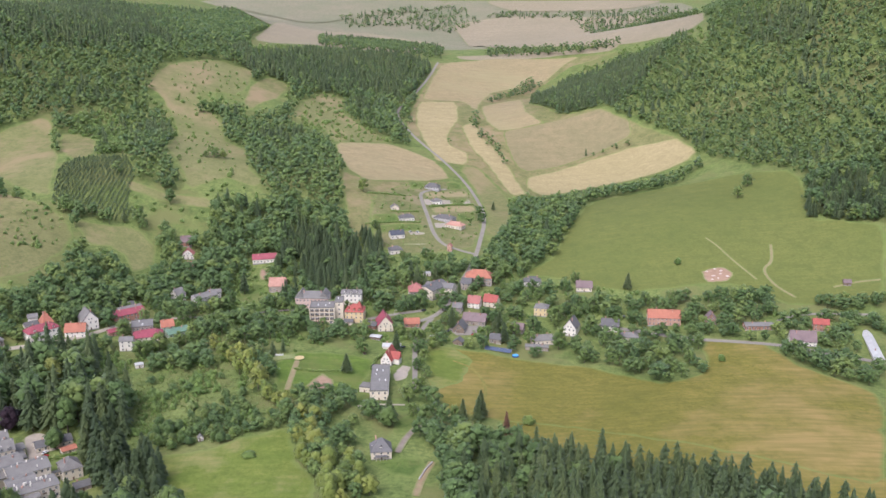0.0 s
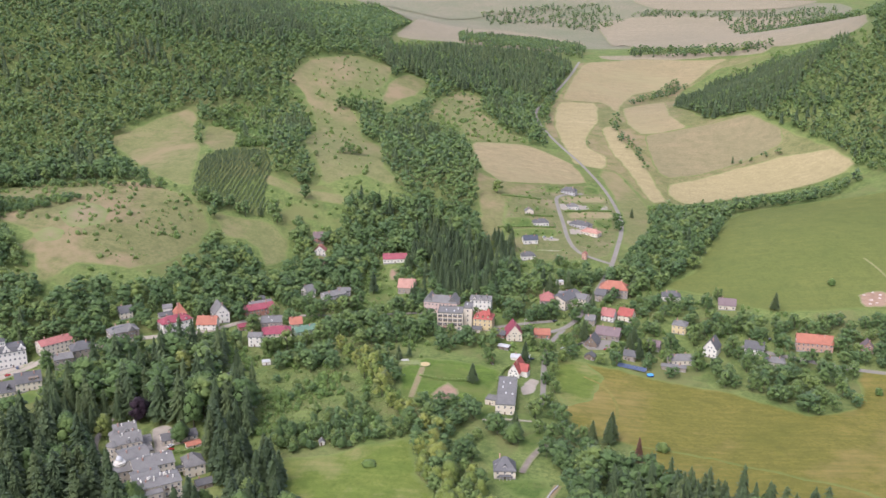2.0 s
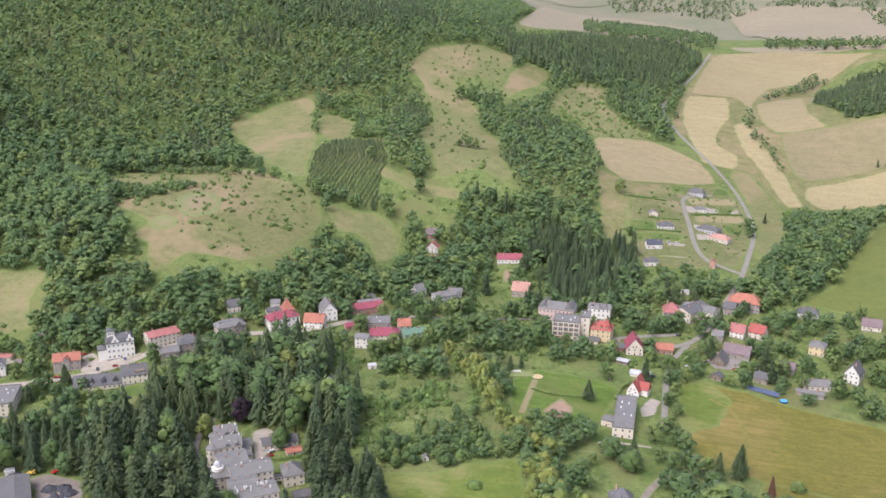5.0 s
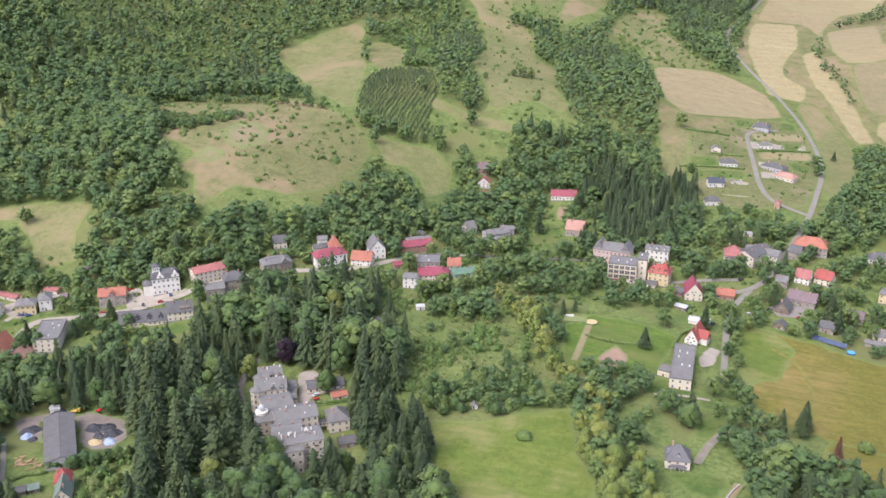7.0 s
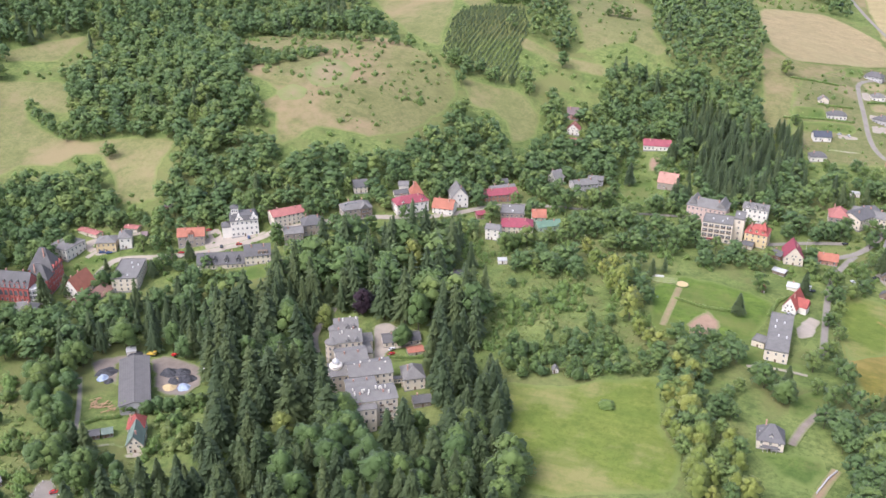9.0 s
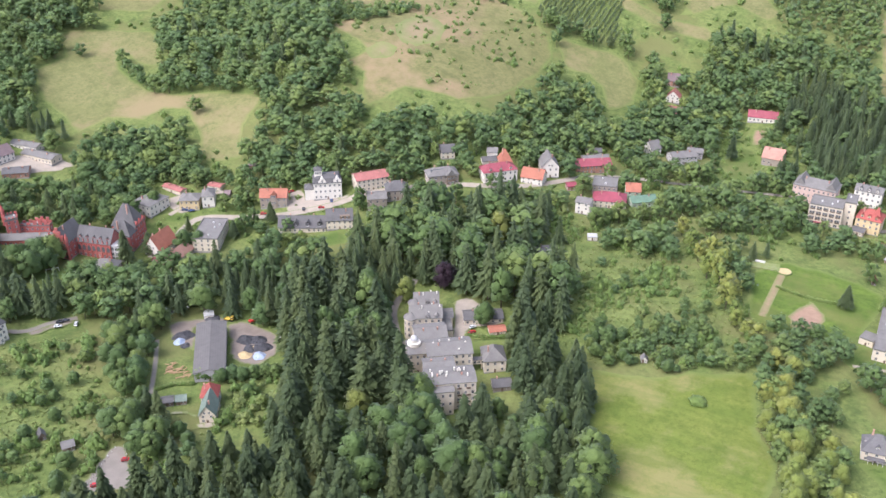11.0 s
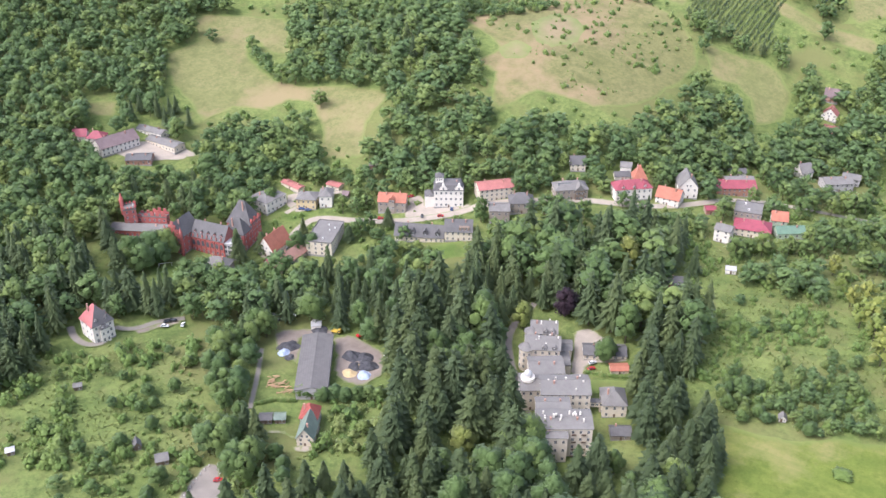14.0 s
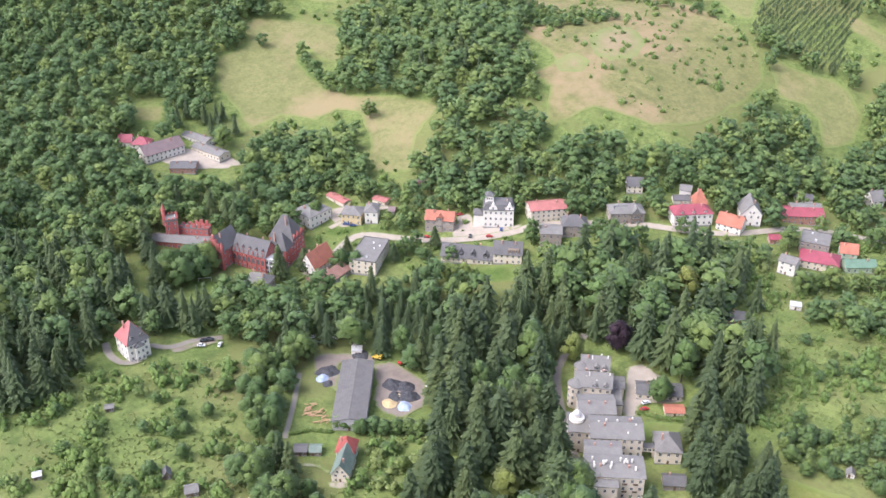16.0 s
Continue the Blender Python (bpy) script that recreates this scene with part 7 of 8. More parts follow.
# rear wings: round stair bays with cone roofs, attic gables and white stacks
for label in ("rear sanatorium wing with grey metal roof", "sanatorium wing with stepped grey roof"):
    root, (w, d, eave) = find(label)
    bm = bmesh.new()
    drum(bm, 3.7, 3.7, -2, eave - 0.6, 14)
    part("round_bay", bm, W_CREAM, root, "", pose(-w / 2 + 0.6, -d / 2 + 2.4, 0))
    bm = bmesh.new()
    drum(bm, 4.2, 4.2, eave - 0.6, eave - 0.4, 14)
    drum(bm, 4.2, 0.4, eave - 0.4, eave + 2.2, 14)
    part("bay_roof", bm, R_METAL, root, "", pose(-w / 2 + 0.6, -d / 2 + 2.4, 0))
    for s in range(3):
        for a in (-150, -110, -70):
            x, y = -w / 2 + 0.6 + math.cos(radians(a)) * 3.7, -d / 2 + 2.4 + math.sin(radians(a)) * 3.7
            set_window(root, x, y, 1.6 + s * 3.5, a + 90, 1.0, 1.8)
    for gx in (0.05, 0.34):
        bm = bmesh.new()
        prism(bm, [[(gx * w - 1.3, yy, eave - 0.4), (gx * w - 1.3, yy, eave + 1.3), (gx * w, yy, eave + 2.1), (gx * w + 1.3, yy, eave + 1.3), (gx * w + 1.3, yy, eave - 0.4)] for yy in (-d / 2 - 0.1, -d / 2 + 2.6)])
        part("gable", bm, R_METAL, root)
        set_window(root, gx * w, -d / 2 - 0.13, eave, 0, 1.0, 1.3)
    for gx, gy in ((-0.12, -1.5), (0.2, 0.5), (0.44, -0.8)):
        block(root, "white_stack", W_WHITE, gx * w - 0.32, gx * w + 0.32, gy - 0.32, gy + 0.32, eave + 1.5, eave + 4.9)
# glazed bridge from the cross wing to the pavilion
bridge = new("covered_bridge")
bridge.matrix_basis = pose(-224.6, 499.2, ground_at(-224.6, 499.2), 0, 0, 33)
tagged(bridge, "narrow covered bridge between sanatorium and pavilion", "bridge")
block(bridge, "passage", W_CREAM, -4.6, 4.6, -1.3, 1.3, 3.4, 6.0)
block(bridge, "roof", R_METAL, -4.7, 4.7, -1.6, 1.6, 6.0, 6.25)
for x in (-2.6, 2.6):
    block(bridge, "pillar", W_CREAM, x - 0.3, x + 0.3, -0.9, 0.9, -0.6, 3.4)
for k in range(4):
    set_window(bridge, -3.0 + k * 2.0, -1.32, 4.2, 0, 1.4, 1.2)
# stone house: gabled dormer over the door
root, (w, d, eave) = find("brown stone house with orange tiled roof")
block(root, "front_bay", W_STONE, -1.9, 1.9, -d / 2 - 0.5, -d / 2 + 2.4, -1.0, eave + 1.8)
bm = bmesh.new()
prism(bm, [[(-2.3, yy, eave + 1.7), (0, yy, eave + 3.5), (2.3, yy, eave + 1.7)] for yy in (-d / 2 - 0.8, -d / 2 + 3.2)])
part("bay_roof", bm, R_ORANGE, root)
for k in (-0.85, 0.85):
    for z in (eave - 0.2, 3.2):
        set_window(root, k, -d / 2 - 0.52, z, 0, 1.0, 1.5)
# brown house on the street: roof solar panels and a broad cross gable
root, (w, d, eave) = find("grey-roofed brown house with porch")
for r in range(2):
    for k in range(6):
        bm = bmesh.new()
        box(bm, -0.72, 0.72, -1.1, 1.1, -0.03, 0.05)
        part("solar_panel", bm, M_GLASS, root, "", pose(-w * 0.36 + k * 1.5, -d / 2 + 1.5 + r * 2.1, eave + 1.2 + r * 1.35, 33, 0, 0))
bm = bmesh.new()
prism(bm, [[(w * 0.08, yy, eave - 0.1), (w * 0.24, yy, eave + 3.8), (w * 0.40, yy, eave - 0.1)] for yy in (-d / 2 - 1.4, 0)])
part("cross_gable", bm, R_METAL, root)
block(root, "porch_bay", W_WOOD, w * 0.1, w * 0.38, -d / 2 - 1.1, -d / 2 + 0.2, -0.5, eave - 0.1, "dark timber veranda bay")
for k in range(3):
    for z in (0.9, eave / 2 + 0.6):
        set_window(root, w * (0.16 + k * 0.08), -d / 2 - 1.12, z, 0, 1.1, 1.5)
# slate-roofed long house: a row of pointed dormers
root, (w, d, eave) = find("long low house with steep slate roof and dormers")
for k in range(4):
    dormer(root, (k + 0.5) * w / 4 - w / 2, -d / 2 + 1.0, eave + 0.5, 0, R_SLATE, R_SLATE, 1.55)
root, (w, d, eave) = find("pale yellow two-storey house with broad slate roof")
block(root, "roof_balcony", W_WOOD, w * 0.02, w * 0.4, -d / 2 + 0.6, -d / 2 + 3.0, eave + 0.4, eave + 2.6, "dark timber roof balcony")
set_window(root, w * 0.14, -d / 2 + 0.58, eave + 0.9, 0, 1.3, 1.4)
set_window(root, w * 0.30, -d / 2 + 0.58, eave + 0.9, 0, 1.3, 1.4)
# domed lantern on the sanatorium roof
dome = new("domed_lantern")
dome.matrix_basis = pose(DOME[0][0], DOME[0][1], ground_at(*DOME[0]) - 0.5)
tagged(dome, "white domed lantern turret of the sanatorium", "turret")
bm = bmesh.new()
drum(bm, 3.2, 3.2, 0, 14.2, 14)
part("drum", bm, W_CREAM, dome)
bm = bmesh.new()
drum(bm, 3.5, 3.5, 14.2, 14.7, 14)
drum(bm, 3.4, 3.4, 15.4, 15.6, 14)
part("balustrade", bm, W_WHITE, dome)
bm = bmesh.new()
drum(bm, 1.7, 1.7, 14.7, 17.0, 12)
part("lantern", bm, W_WHITE, dome)
bm = bmesh.new()
prism(bm, [[(math.cos(k * 0.5236) * r, math.sin(k * 0.5236) * r, z) for k in range(12)] for r, z in ((2.0, 17.0), (1.85, 17.8), (1.4, 18.5), (0.7, 19.0), (0.1, 19.3))])
part("dome", bm, R_PALE, dome)
# red-roofed villa: front bay, dormers and a tall stack
root, (w, d, eave) = find("tall white villa with steep red and slate roof")
block(root, "bay", W_WHITE, -2.4, 2.4, -d / 2 - 1.6, -d / 2 + 0.5, -2, eave - 2)
for s in range(3):
    for k in (-1.2, 1.2):
        set_window(root, k, -d / 2 - 1.62, 1.0 + s * 3.6, 0, 1.0, 1.8)
pyramid(root, "bay_roof", R_SLATE, 0, -d / 2 - 0.6, 5.4, 3.0, eave - 2, 2.0)
dormer(root, -w * 0.25, -d / 2 + 1.0, eave + 1.0, 0, W_WHITE, R_SLATE)
dormer(root, w * 0.25, -d / 2 + 1.0, eave + 1.0, 0, W_WHITE, R_SLATE)
dormer(root, w / 2 - 1.0, 0, eave + 1.0, 90, W_WHITE, R_SLATE)
block(root, "half_roof", R_SLATE, w * 0.1, w / 2 + 0.3, -d / 2 + 0.6, d / 2 - 1, eave - 0.4, eave + 0.5)
# slate villa: dormers and a columned porch
root, (w, d, eave) = find("grey slate-roofed villa with dormers and porch")
dormer(root, 0, -d / 2 + 1.2, eave + 1.0, 0, W_WHITE, R_SLATE2)
dormer(root, -w / 2 + 1.0, 0, eave + 1.0, -90, W_WHITE, R_SLATE2)
for k in range(4):
    block(root, "porch_post", M_FRAME, -3.0 + k * 2 - 0.1, -3.0 + k * 2 + 0.1, -d / 2 - 2.2, -d / 2 - 2.0, 0, 2.7)
block(root, "porch_roof", R_SLATE2, -3.6, 3.6, -d / 2 - 2.6, -d / 2, 2.7, 2.95)
# yellow house: corner spire and roof lights
root, (w, d, eave) = find("yellow house with red hipped roof")
pyramid(root, "spire", R_RED, w * 0.25, -1, 5, 5, eave + 2.2, 5.5)
for k in (-1, 0, 1):
    dormer(root, k * 4.2, -d / 2 + 1.0, eave + 0.6, 0, W_YELLOW, R_RED)
# cross wing of the red-roofed house, roof gables of the pink wing
root, (w, d, eave) = find("white gabled house with bright red roof")
bm = bmesh.new()
prism(bm, [[(x, -3.6, eave), (x, 0, eave + 4.6), (x, 3.6, eave), (x, 3.6, eave - 0.3), (x, -3.6, eave - 0.3)] for x in (0, w / 2 + 5)])
part("cross_roof", bm, R_RED, root)
block(root, "side_wing", W_WHITE, 0, w / 2 + 4.6, -3.2, 3.2, -1.5, eave - 0.25)
root, (w, d, eave) = find("pink sanatorium wing with grey roof")
for k in (-0.36, 0.36):
    bm = bmesh.new()
    prism(bm, [[(k * w - 3.2, yy, eave - 0.3), (k * w - 3.2, yy, eave + 1.0), (k * w, yy, eave + 5.0), (k * w + 3.2, yy, eave + 1.0), (k * w + 3.2, yy, eave - 0.3)] for yy in (-d / 2 + 1.0, d / 2 - 1.0)])
    part("roof_gable", bm, R_METAL, root)
for label, wallm, roofm in (("white house with crimson hipped roof", W_WHITE, R_CRIMSON), ("white three-storey sanatorium wing", W_WHITE, R_METAL)):
    root, (w, d, eave) = find(label)
    for k in (-0.3, 0.0, 0.3):
        dormer(root, k * w, -d / 2 + 0.6, eave + 0.3, 0, wallm, roofm)


# red villa: the front slope of its roof is slate
root, (w, d, eave) = find("tall white villa with steep red and slate roof")
for ob in root.children:
    if ob.name.startswith("roof"):
        ob.data.materials.append(R_SLATE)
        for f in ob.data.polygons:
            if f.normal.y < -0.25:
                f.material_index = 1
for k in (-1, 1):
    dormer(root, k * w * 0.2, -d / 2 + 1.2, eave + 0.8, 0, W_WHITE, R_SLATE)

# ---- vehicles, heaps, fences and other small things ----
PAINT = {}
for key, c in (("red", (0.45, 0.03, 0.03)), ("white", (0.6, 0.6, 0.59)), ("dark", (0.03, 0.032, 0.038)), ("blue", (0.05, 0.09, 0.22))):
    pm, pt, pb = blank(key + "_car_paint")
    pt.links.new(ramp(pt, noise_node(pt, 1.5, 3.0), [(0.3, shade(c, 0.85)), (0.7, c)]), pb.inputs["Base Color"])
    pb.inputs["Roughness"].default_value = 0.25
    PAINT[key] = pm
M_TYRE = plain("tyre_rubber", (0.02, 0.02, 0.02), (0.03, 0.03, 0.03), 0.8)
CAR_KINDS = {}


def car(colour, x, y, turn):
    """A parked saloon car: body, glazed cabin and four wheels."""
    z = ground_at(x, y) + 0.78
    if colour in CAR_KINDS:
        return copy_thing(CAR_KINDS[colour], pose(x, y, z, 0, 0, turn))
    root = new("car")
    root.matrix_basis = pose(x, y, z, 0, 0, turn)
    tagged(root, colour + " parked car on the roadside", "car", "parked cars")
    bm = bmesh.new()
    prism(bm, [[(-2.15, yy, 0.35), (-2.1, yy, 0.82), (-1.2, yy, 0.95), (1.15, yy, 0.95), (2.0, yy, 0.78), (2.15, yy, 0.35)] for yy in (-0.85, 0.85)])
    bmesh.ops.bevel(bm, geom=bm.edges[:], offset=0.06, segments=1, affect="EDGES")
    part("body", bm, PAINT[colour], root)
    bm = bmesh.new()
    prism(bm, [[(-1.7, -0.78, 0.93), (1.0, -0.78, 0.93), (1.0, 0.78, 0.93), (-1.7, 0.78, 0.93)], [(-1.25, -0.64, 1.42), (0.35, -0.64, 1.42), (0.35, 0.64, 1.42), (-1.25, 0.64, 1.42)]])
    part("cabin_glass", bm, M_GLASS, root)
    bm = bmesh.new()
    box(bm, -1.27, 0.37, -0.66, 0.66, 1.42, 1.48)
    part("roof", bm, PAINT[colour], root)
    for wx in (-1.35, 1.35):
        for wy in (-0.8, 0.8):
            bm = bmesh.new()
            bmesh.ops.create_cone(bm, cap_ends=True, segments=12, radius1=0.33, radius2=0.33, depth=0.22)
            part("wheel", bm, M_TYRE, root, "", pose(wx, wy, 0.33, 90, 0, 0))
    CAR_KINDS[colour] = root
    return root


for row in CARS:
    car(*row)

M_COAL = plain("coal", (0.03, 0.03, 0.034), (0.085, 0.083, 0.085), 0.8, 0.6, relief=0.8, depth=0.3)
M_SAND = plain("yellow_sand", (0.40, 0.30, 0.15), (0.50, 0.38, 0.20), 0.95, 0.6)
M_TARP = plain("blue_white_tarpaulin", (0.22, 0.28, 0.38), (0.40, 0.44, 0.50), 0.5, 0.5)
M_LOGS = plain("cut_logs", (0.33, 0.21, 0.12), (0.44, 0.29, 0.17), 0.9, 0.6)
M_RUBBLE = plain("pale_rubble", (0.34, 0.25, 0.2), (0.6, 0.54, 0.48), 0.95, 0.6)
HEAP_LOOK = {"coal": (M_COAL, "coal_mound", "black mound of coal in the gravel yard"), "sand": (M_SAND, "sand_heap", "yellow sand heap in the yard"), "tarp": (M_TARP, "tarpaulin_mound", "heap under pale blue tarpaulin"), "logs": (M_LOGS, "log_pile", "pile of freshly cut logs on grass"), "bags": (M_FRAME, "bag_stack", "stack of white filled bags at the yard's rim"), "rubble": (M_RUBBLE, "rubble_heap", "pale rubble heap on bare soil")}


def heap(kind, x, y, r, h):
    mat, name, label = HEAP_LOOK[kind]
    rg = random.Random(int(x * 31 + y))
    if kind == "logs":
        root = new(name)
        root.matrix_basis = pose(x, y, ground_at(x, y) + 0.4, 0, 0, rg.uniform(0, 180))
        tagged(root, label, "logs")
        for k in range(22):
            bm = bmesh.new()
            bmesh.ops.create_cone(bm, cap_ends=True, segments=7, radius1=0.22, radius2=0.2, depth=rg.uniform(2, 4))
            part("log", bm, mat, root, "", pose(rg.uniform(-r, r), rg.uniform(-r, r) * 0.6, 0.25 + rg.uniform(0, 0.5), 90, 0, rg.uniform(-40, 40)))
        return
    bm = bmesh.new()
    bmesh.ops.create_uvsphere(bm, u_segments=18, v_segments=10, radius=1)
    for v in bm.verts:
        c = v.co
        flat = math.hypot(c.x, c.y)
        k = 1 + 0.3 * noise.noise((c.x * 1.6 + x, c.y * 1.6 + y, c.z))
        top = max(0.0, 1 - flat ** 1.3)
        v.co = (c.x * r * k, c.y * r * k * 0.85, (h * top * k * (1 + 0.35 * noise.noise((c.x * 3, c.y * 3, x))) if c.z > 0 else 0) - 0.2)
    me = bpy.data.meshes.new(name)
    bm.to_mesh(me)
    bm.free()
    me.materials.append(mat)
    ob = new(name, me)
    ob.matrix_basis = pose(x, y, ground_at(x, y) + 0.6, 0, 0, rg.uniform(0, 360))
    tagged(ob, label, "heap", "yard heaps")


for row in HEAPS:
    heap(*row)

# yard machines
M_YEL = plain("machine_yellow", (0.60, 0.40, 0.05), (0.70, 0.48, 0.08), 0.5)


def machine(name, label, x, y, turn, paint):
    z = ground_at(x, y) + 0.6
    root = new(name)
    root.matrix_basis = pose(x, y, z, 0, 0, turn)
    tagged(root, label, "machine")
    bm = bmesh.new()
    box(bm, -2.6, 1.0, -1.1, 1.1, 0.9, 1.9)
    bmesh.ops.bevel(bm, geom=bm.edges[:], offset=0.08, segments=1, affect="EDGES")
    part("body", bm, paint, root)
    bm = bmesh.new()
    box(bm, 1.0, 2.6, -1.1, 1.1, 0.9, 2.8)
    bmesh.ops.bevel(bm, geom=bm.edges[:], offset=0.1, segments=1, affect="EDGES")
    part("cab", bm, paint, root)
    bm = bmesh.new()
    box(bm, 1.4, 2.65, -1.12, 1.12, 1.9, 2.5)
    part("cab_glass", bm, M_GLASS, root)
    for wx in (-1.8, 1.8):
        for wy in (-1.0, 1.0):
            bm = bmesh.new()
            bmesh.ops.create_cone(bm, cap_ends=True, segments=12, radius1=0.55, radius2=0.55, depth=0.35)
            part("wheel", bm, M_TYRE, root, "", pose(wx, wy, 0.55, 90, 0, 0))


machine("truck", "small red truck in the depot yard", MACHINES[0][0], MACHINES[0][1], 75, PAINT["red"])
machine("loader", "yellow loader at the depot entrance", MACHINES[1][0], MACHINES[1][1], 20, M_YEL)

# row of tilted solar panels and a garden pool at the meadow edge
M_PANEL = plain("solar_cells", (0.06, 0.075, 0.12), (0.09, 0.11, 0.16), 0.2)
array = new("solar_array")
sx, sy = SOLAR[0]
ex, ey = SOLAR[1]
array.matrix_basis = pose(sx, sy, ground_at((sx + ex) / 2, (sy + ey) / 2) + 0.4, 0, 0, math.degrees(math.atan2(ey - sy, ex - sx)))
tagged(array, "row of tilted blue-black solar panels on grass", "solar panels")
length = math.hypot(ex - sx, ey - sy)
for k in range(14):
    bm = bmesh.new()
    box(bm, 0.04, length / 14 - 0.04, -1.9, 1.9, -0.03, 0.03)
    part("panel", bm, M_PANEL, array, "", pose(k * length / 14, 0, 1.3, 30, 0, 0))
for k in range(0, 15, 2):
    bm = bmesh.new()
    box(bm, -0.05, 0.05, 0.8, 0.9, -0.6, 1.75)
    part("post", bm, M_FRAME, array, "", pose(k * length / 14, 0, 0))
M_POOL = plain("pool_water_blue", (0.08, 0.30, 0.55), (0.12, 0.38, 0.62), 0.1)
pool = new("garden_pool")
pool.matrix_basis = pose(POOL[0][0], POOL[0][1], ground_at(*POOL[0]) + 0.4)
tagged(pool, "small round blue garden pool", "pool")
bm = bmesh.new()
drum(bm, 2.6, 2.6, 0, 0.9, 20)
part("liner", bm, PAINT["blue"], pool)
bm = bmesh.new()
drum(bm, 2.45, 2.45, 0.9, 0.93, 20)
part("water", bm, M_POOL, pool)

# football goal on the green
goal = new("football_goal")
(ax, ay), (bx, by) = GOAL
goal.matrix_basis = pose(ax, ay, ground_at(ax, ay) + 0.4, 0, 0, math.degrees(math.atan2(by - ay, bx - ax)))
tagged(goal, "white football goal on the village green", "goal")
for gx in (0, 7.2):
    bm = bmesh.new()
    box(bm, gx - 0.1, gx + 0.1, -0.1, 0.1, 0, 2.5)
    part("post", bm, M_FRAME, goal)
bm = bmesh.new()
box(bm, 0, 7.2, -0.1, 0.1, 2.5, 2.7)
part("crossbar", bm, M_FRAME, goal)

# round sand pit and concrete pad by the pitch
tank = new("shot_put_circle")
tank.matrix_basis = pose(TANK[0][0], TANK[0][1], ground_at(*TANK[0]) + 0.5)
tagged(tank, "round pale concrete circle at the track's end", "circle")
bm = bmesh.new()
drum(bm, 4.2, 4.2, 0, 0.5, 24)
part("rim", bm, M_PAVE, tank)
bm = bmesh.new()
drum(bm, 3.6, 3.6, 0.5, 0.53, 24)
part("sand_fill", bm, M_SAND, tank)
pad = new("concrete_pad")
pad.matrix_basis = pose(PAD[0][0], PAD[0][1], ground_at(*PAD[0]) + 0.5, 0, 0, 10)
tagged(pad, "pale concrete foundation pad with low walls", "pad")
bm = bmesh.new()
box(bm, -8, 8, -4, 4, -0.5, 0.3)
part("slab", bm, M_PAVE, pad)
bm = bmesh.new()
box(bm, -7.5, -0.5, 2.8, 3.4, 0.3, 1.5)
part("low_wall", bm, M_FRAME, pad)

# boundary wall along the lane
for (ax, ay), (bx, by) in zip(WALL_A, WALL_A[1:]):
    n = int(math.hypot(bx - ax, by - ay) / 4) + 1
    for k in range(n):
        x, y = ax + (bx - ax) * (k + 0.5) / n, ay + (by - ay) * (k + 0.5) / n
        bm = bmesh.new()
        box(bm, -2.1, 2.1, -0.2, 0.2, -0.5, 1.3)
        box(bm, -2.15, 2.15, -0.28, 0.28, 1.3, 1.42)
        me = bpy.data.meshes.new("garden_wall")
        bm.to_mesh(me)
        bm.free()
        me.materials.append(W_GREY)
        ob = new("garden_wall", me)
        ob.matrix_basis = pose(x, y, ground_at(x, y), 0, 0, math.degrees(math.atan2(by - ay, bx - ax)))
        tagged(ob, "pale rendered boundary wall along the lane", "wall", "boundary wall")
# white kerb bollards along the wide road
for (ax, ay), (bx, by) in list(zip(KERB, KERB[1:])) + list(zip(KERB_B, KERB_B[1:])):
    n = int(math.hypot(bx - ax, by - ay) / 2.6)
    for k in range(n):
        x, y = ax + (bx - ax) * k / n, ay + (by - ay) * k / n
        bm = bmesh.new()
        drum(bm, 0.22, 0.18, 0, 0.9, 8)
        me = bpy.data.meshes.new("bollard")
        bm.to_mesh(me)
        bm.free()
        me.materials.append(M_FRAME)
        ob = new("bollard", me)
        ob.matrix_basis = pose(x, y, ground_at(x, y) + 0.7)
        tagged(ob, "short white bollard lining the road", "bollard", "road bollards")


# street lamp at the crossroads
lamp = new("street_lamp")
lamp.matrix_basis = pose(LAMP[0][0], LAMP[0][1], ground_at(*LAMP[0]) + 0.5)
tagged(lamp, "tall grey street lamp by the crossroads", "street lamp")
bm = bmesh.new()
drum(bm, 0.14, 0.08, -0.6, 8.0, 10)
part("pole", bm, W_GREY, lamp)
bm = bmesh.new()
box(bm, 0, 1.3, -0.05, 0.05, 7.9, 8.0)
part("arm", bm, W_GREY, lamp)
bm = bmesh.new()
box(bm, 1.0, 1.75, -0.16, 0.16, 7.8, 7.98)
bmesh.ops.bevel(bm, geom=bm.edges[:], offset=0.04, segments=1, affect="EDGES")
part("lamp_head", bm, M_FRAME, lamp)

# ---- trees ----
def ico(detail):
    bm = bmesh.new()
    bmesh.ops.create_icosphere(bm, subdivisions=detail, radius=1.0)
    v = np.array([q.co[:] for q in bm.verts])
    f = np.array([[q.index for q in p.verts] for p in bm.faces])
    bm.free()
    return v, f


ICO = ico(1)
OCTA = (np.array([(1, 0, 0), (-1, 0, 0), (0, 1, 0), (0, -1, 0), (0, 0, 1), (0, 0, -1.0)]), np.array([(0, 2, 4), (2, 1, 4), (1, 3, 4), (3, 0, 4), (2, 0, 5), (1, 2, 5), (3, 1, 5), (0, 3, 5)]))


def pile(pieces):
    vs, fs, n = [], [], 0
    for v, f in pieces:
        vs.append(v)
        fs.append(f + n)
        n += len(v)
    return np.concatenate(vs), np.concatenate(fs)


def unit(v):
    return v / np.maximum(1e-6, np.linalg.norm(v, axis=-1, keepdims=True))


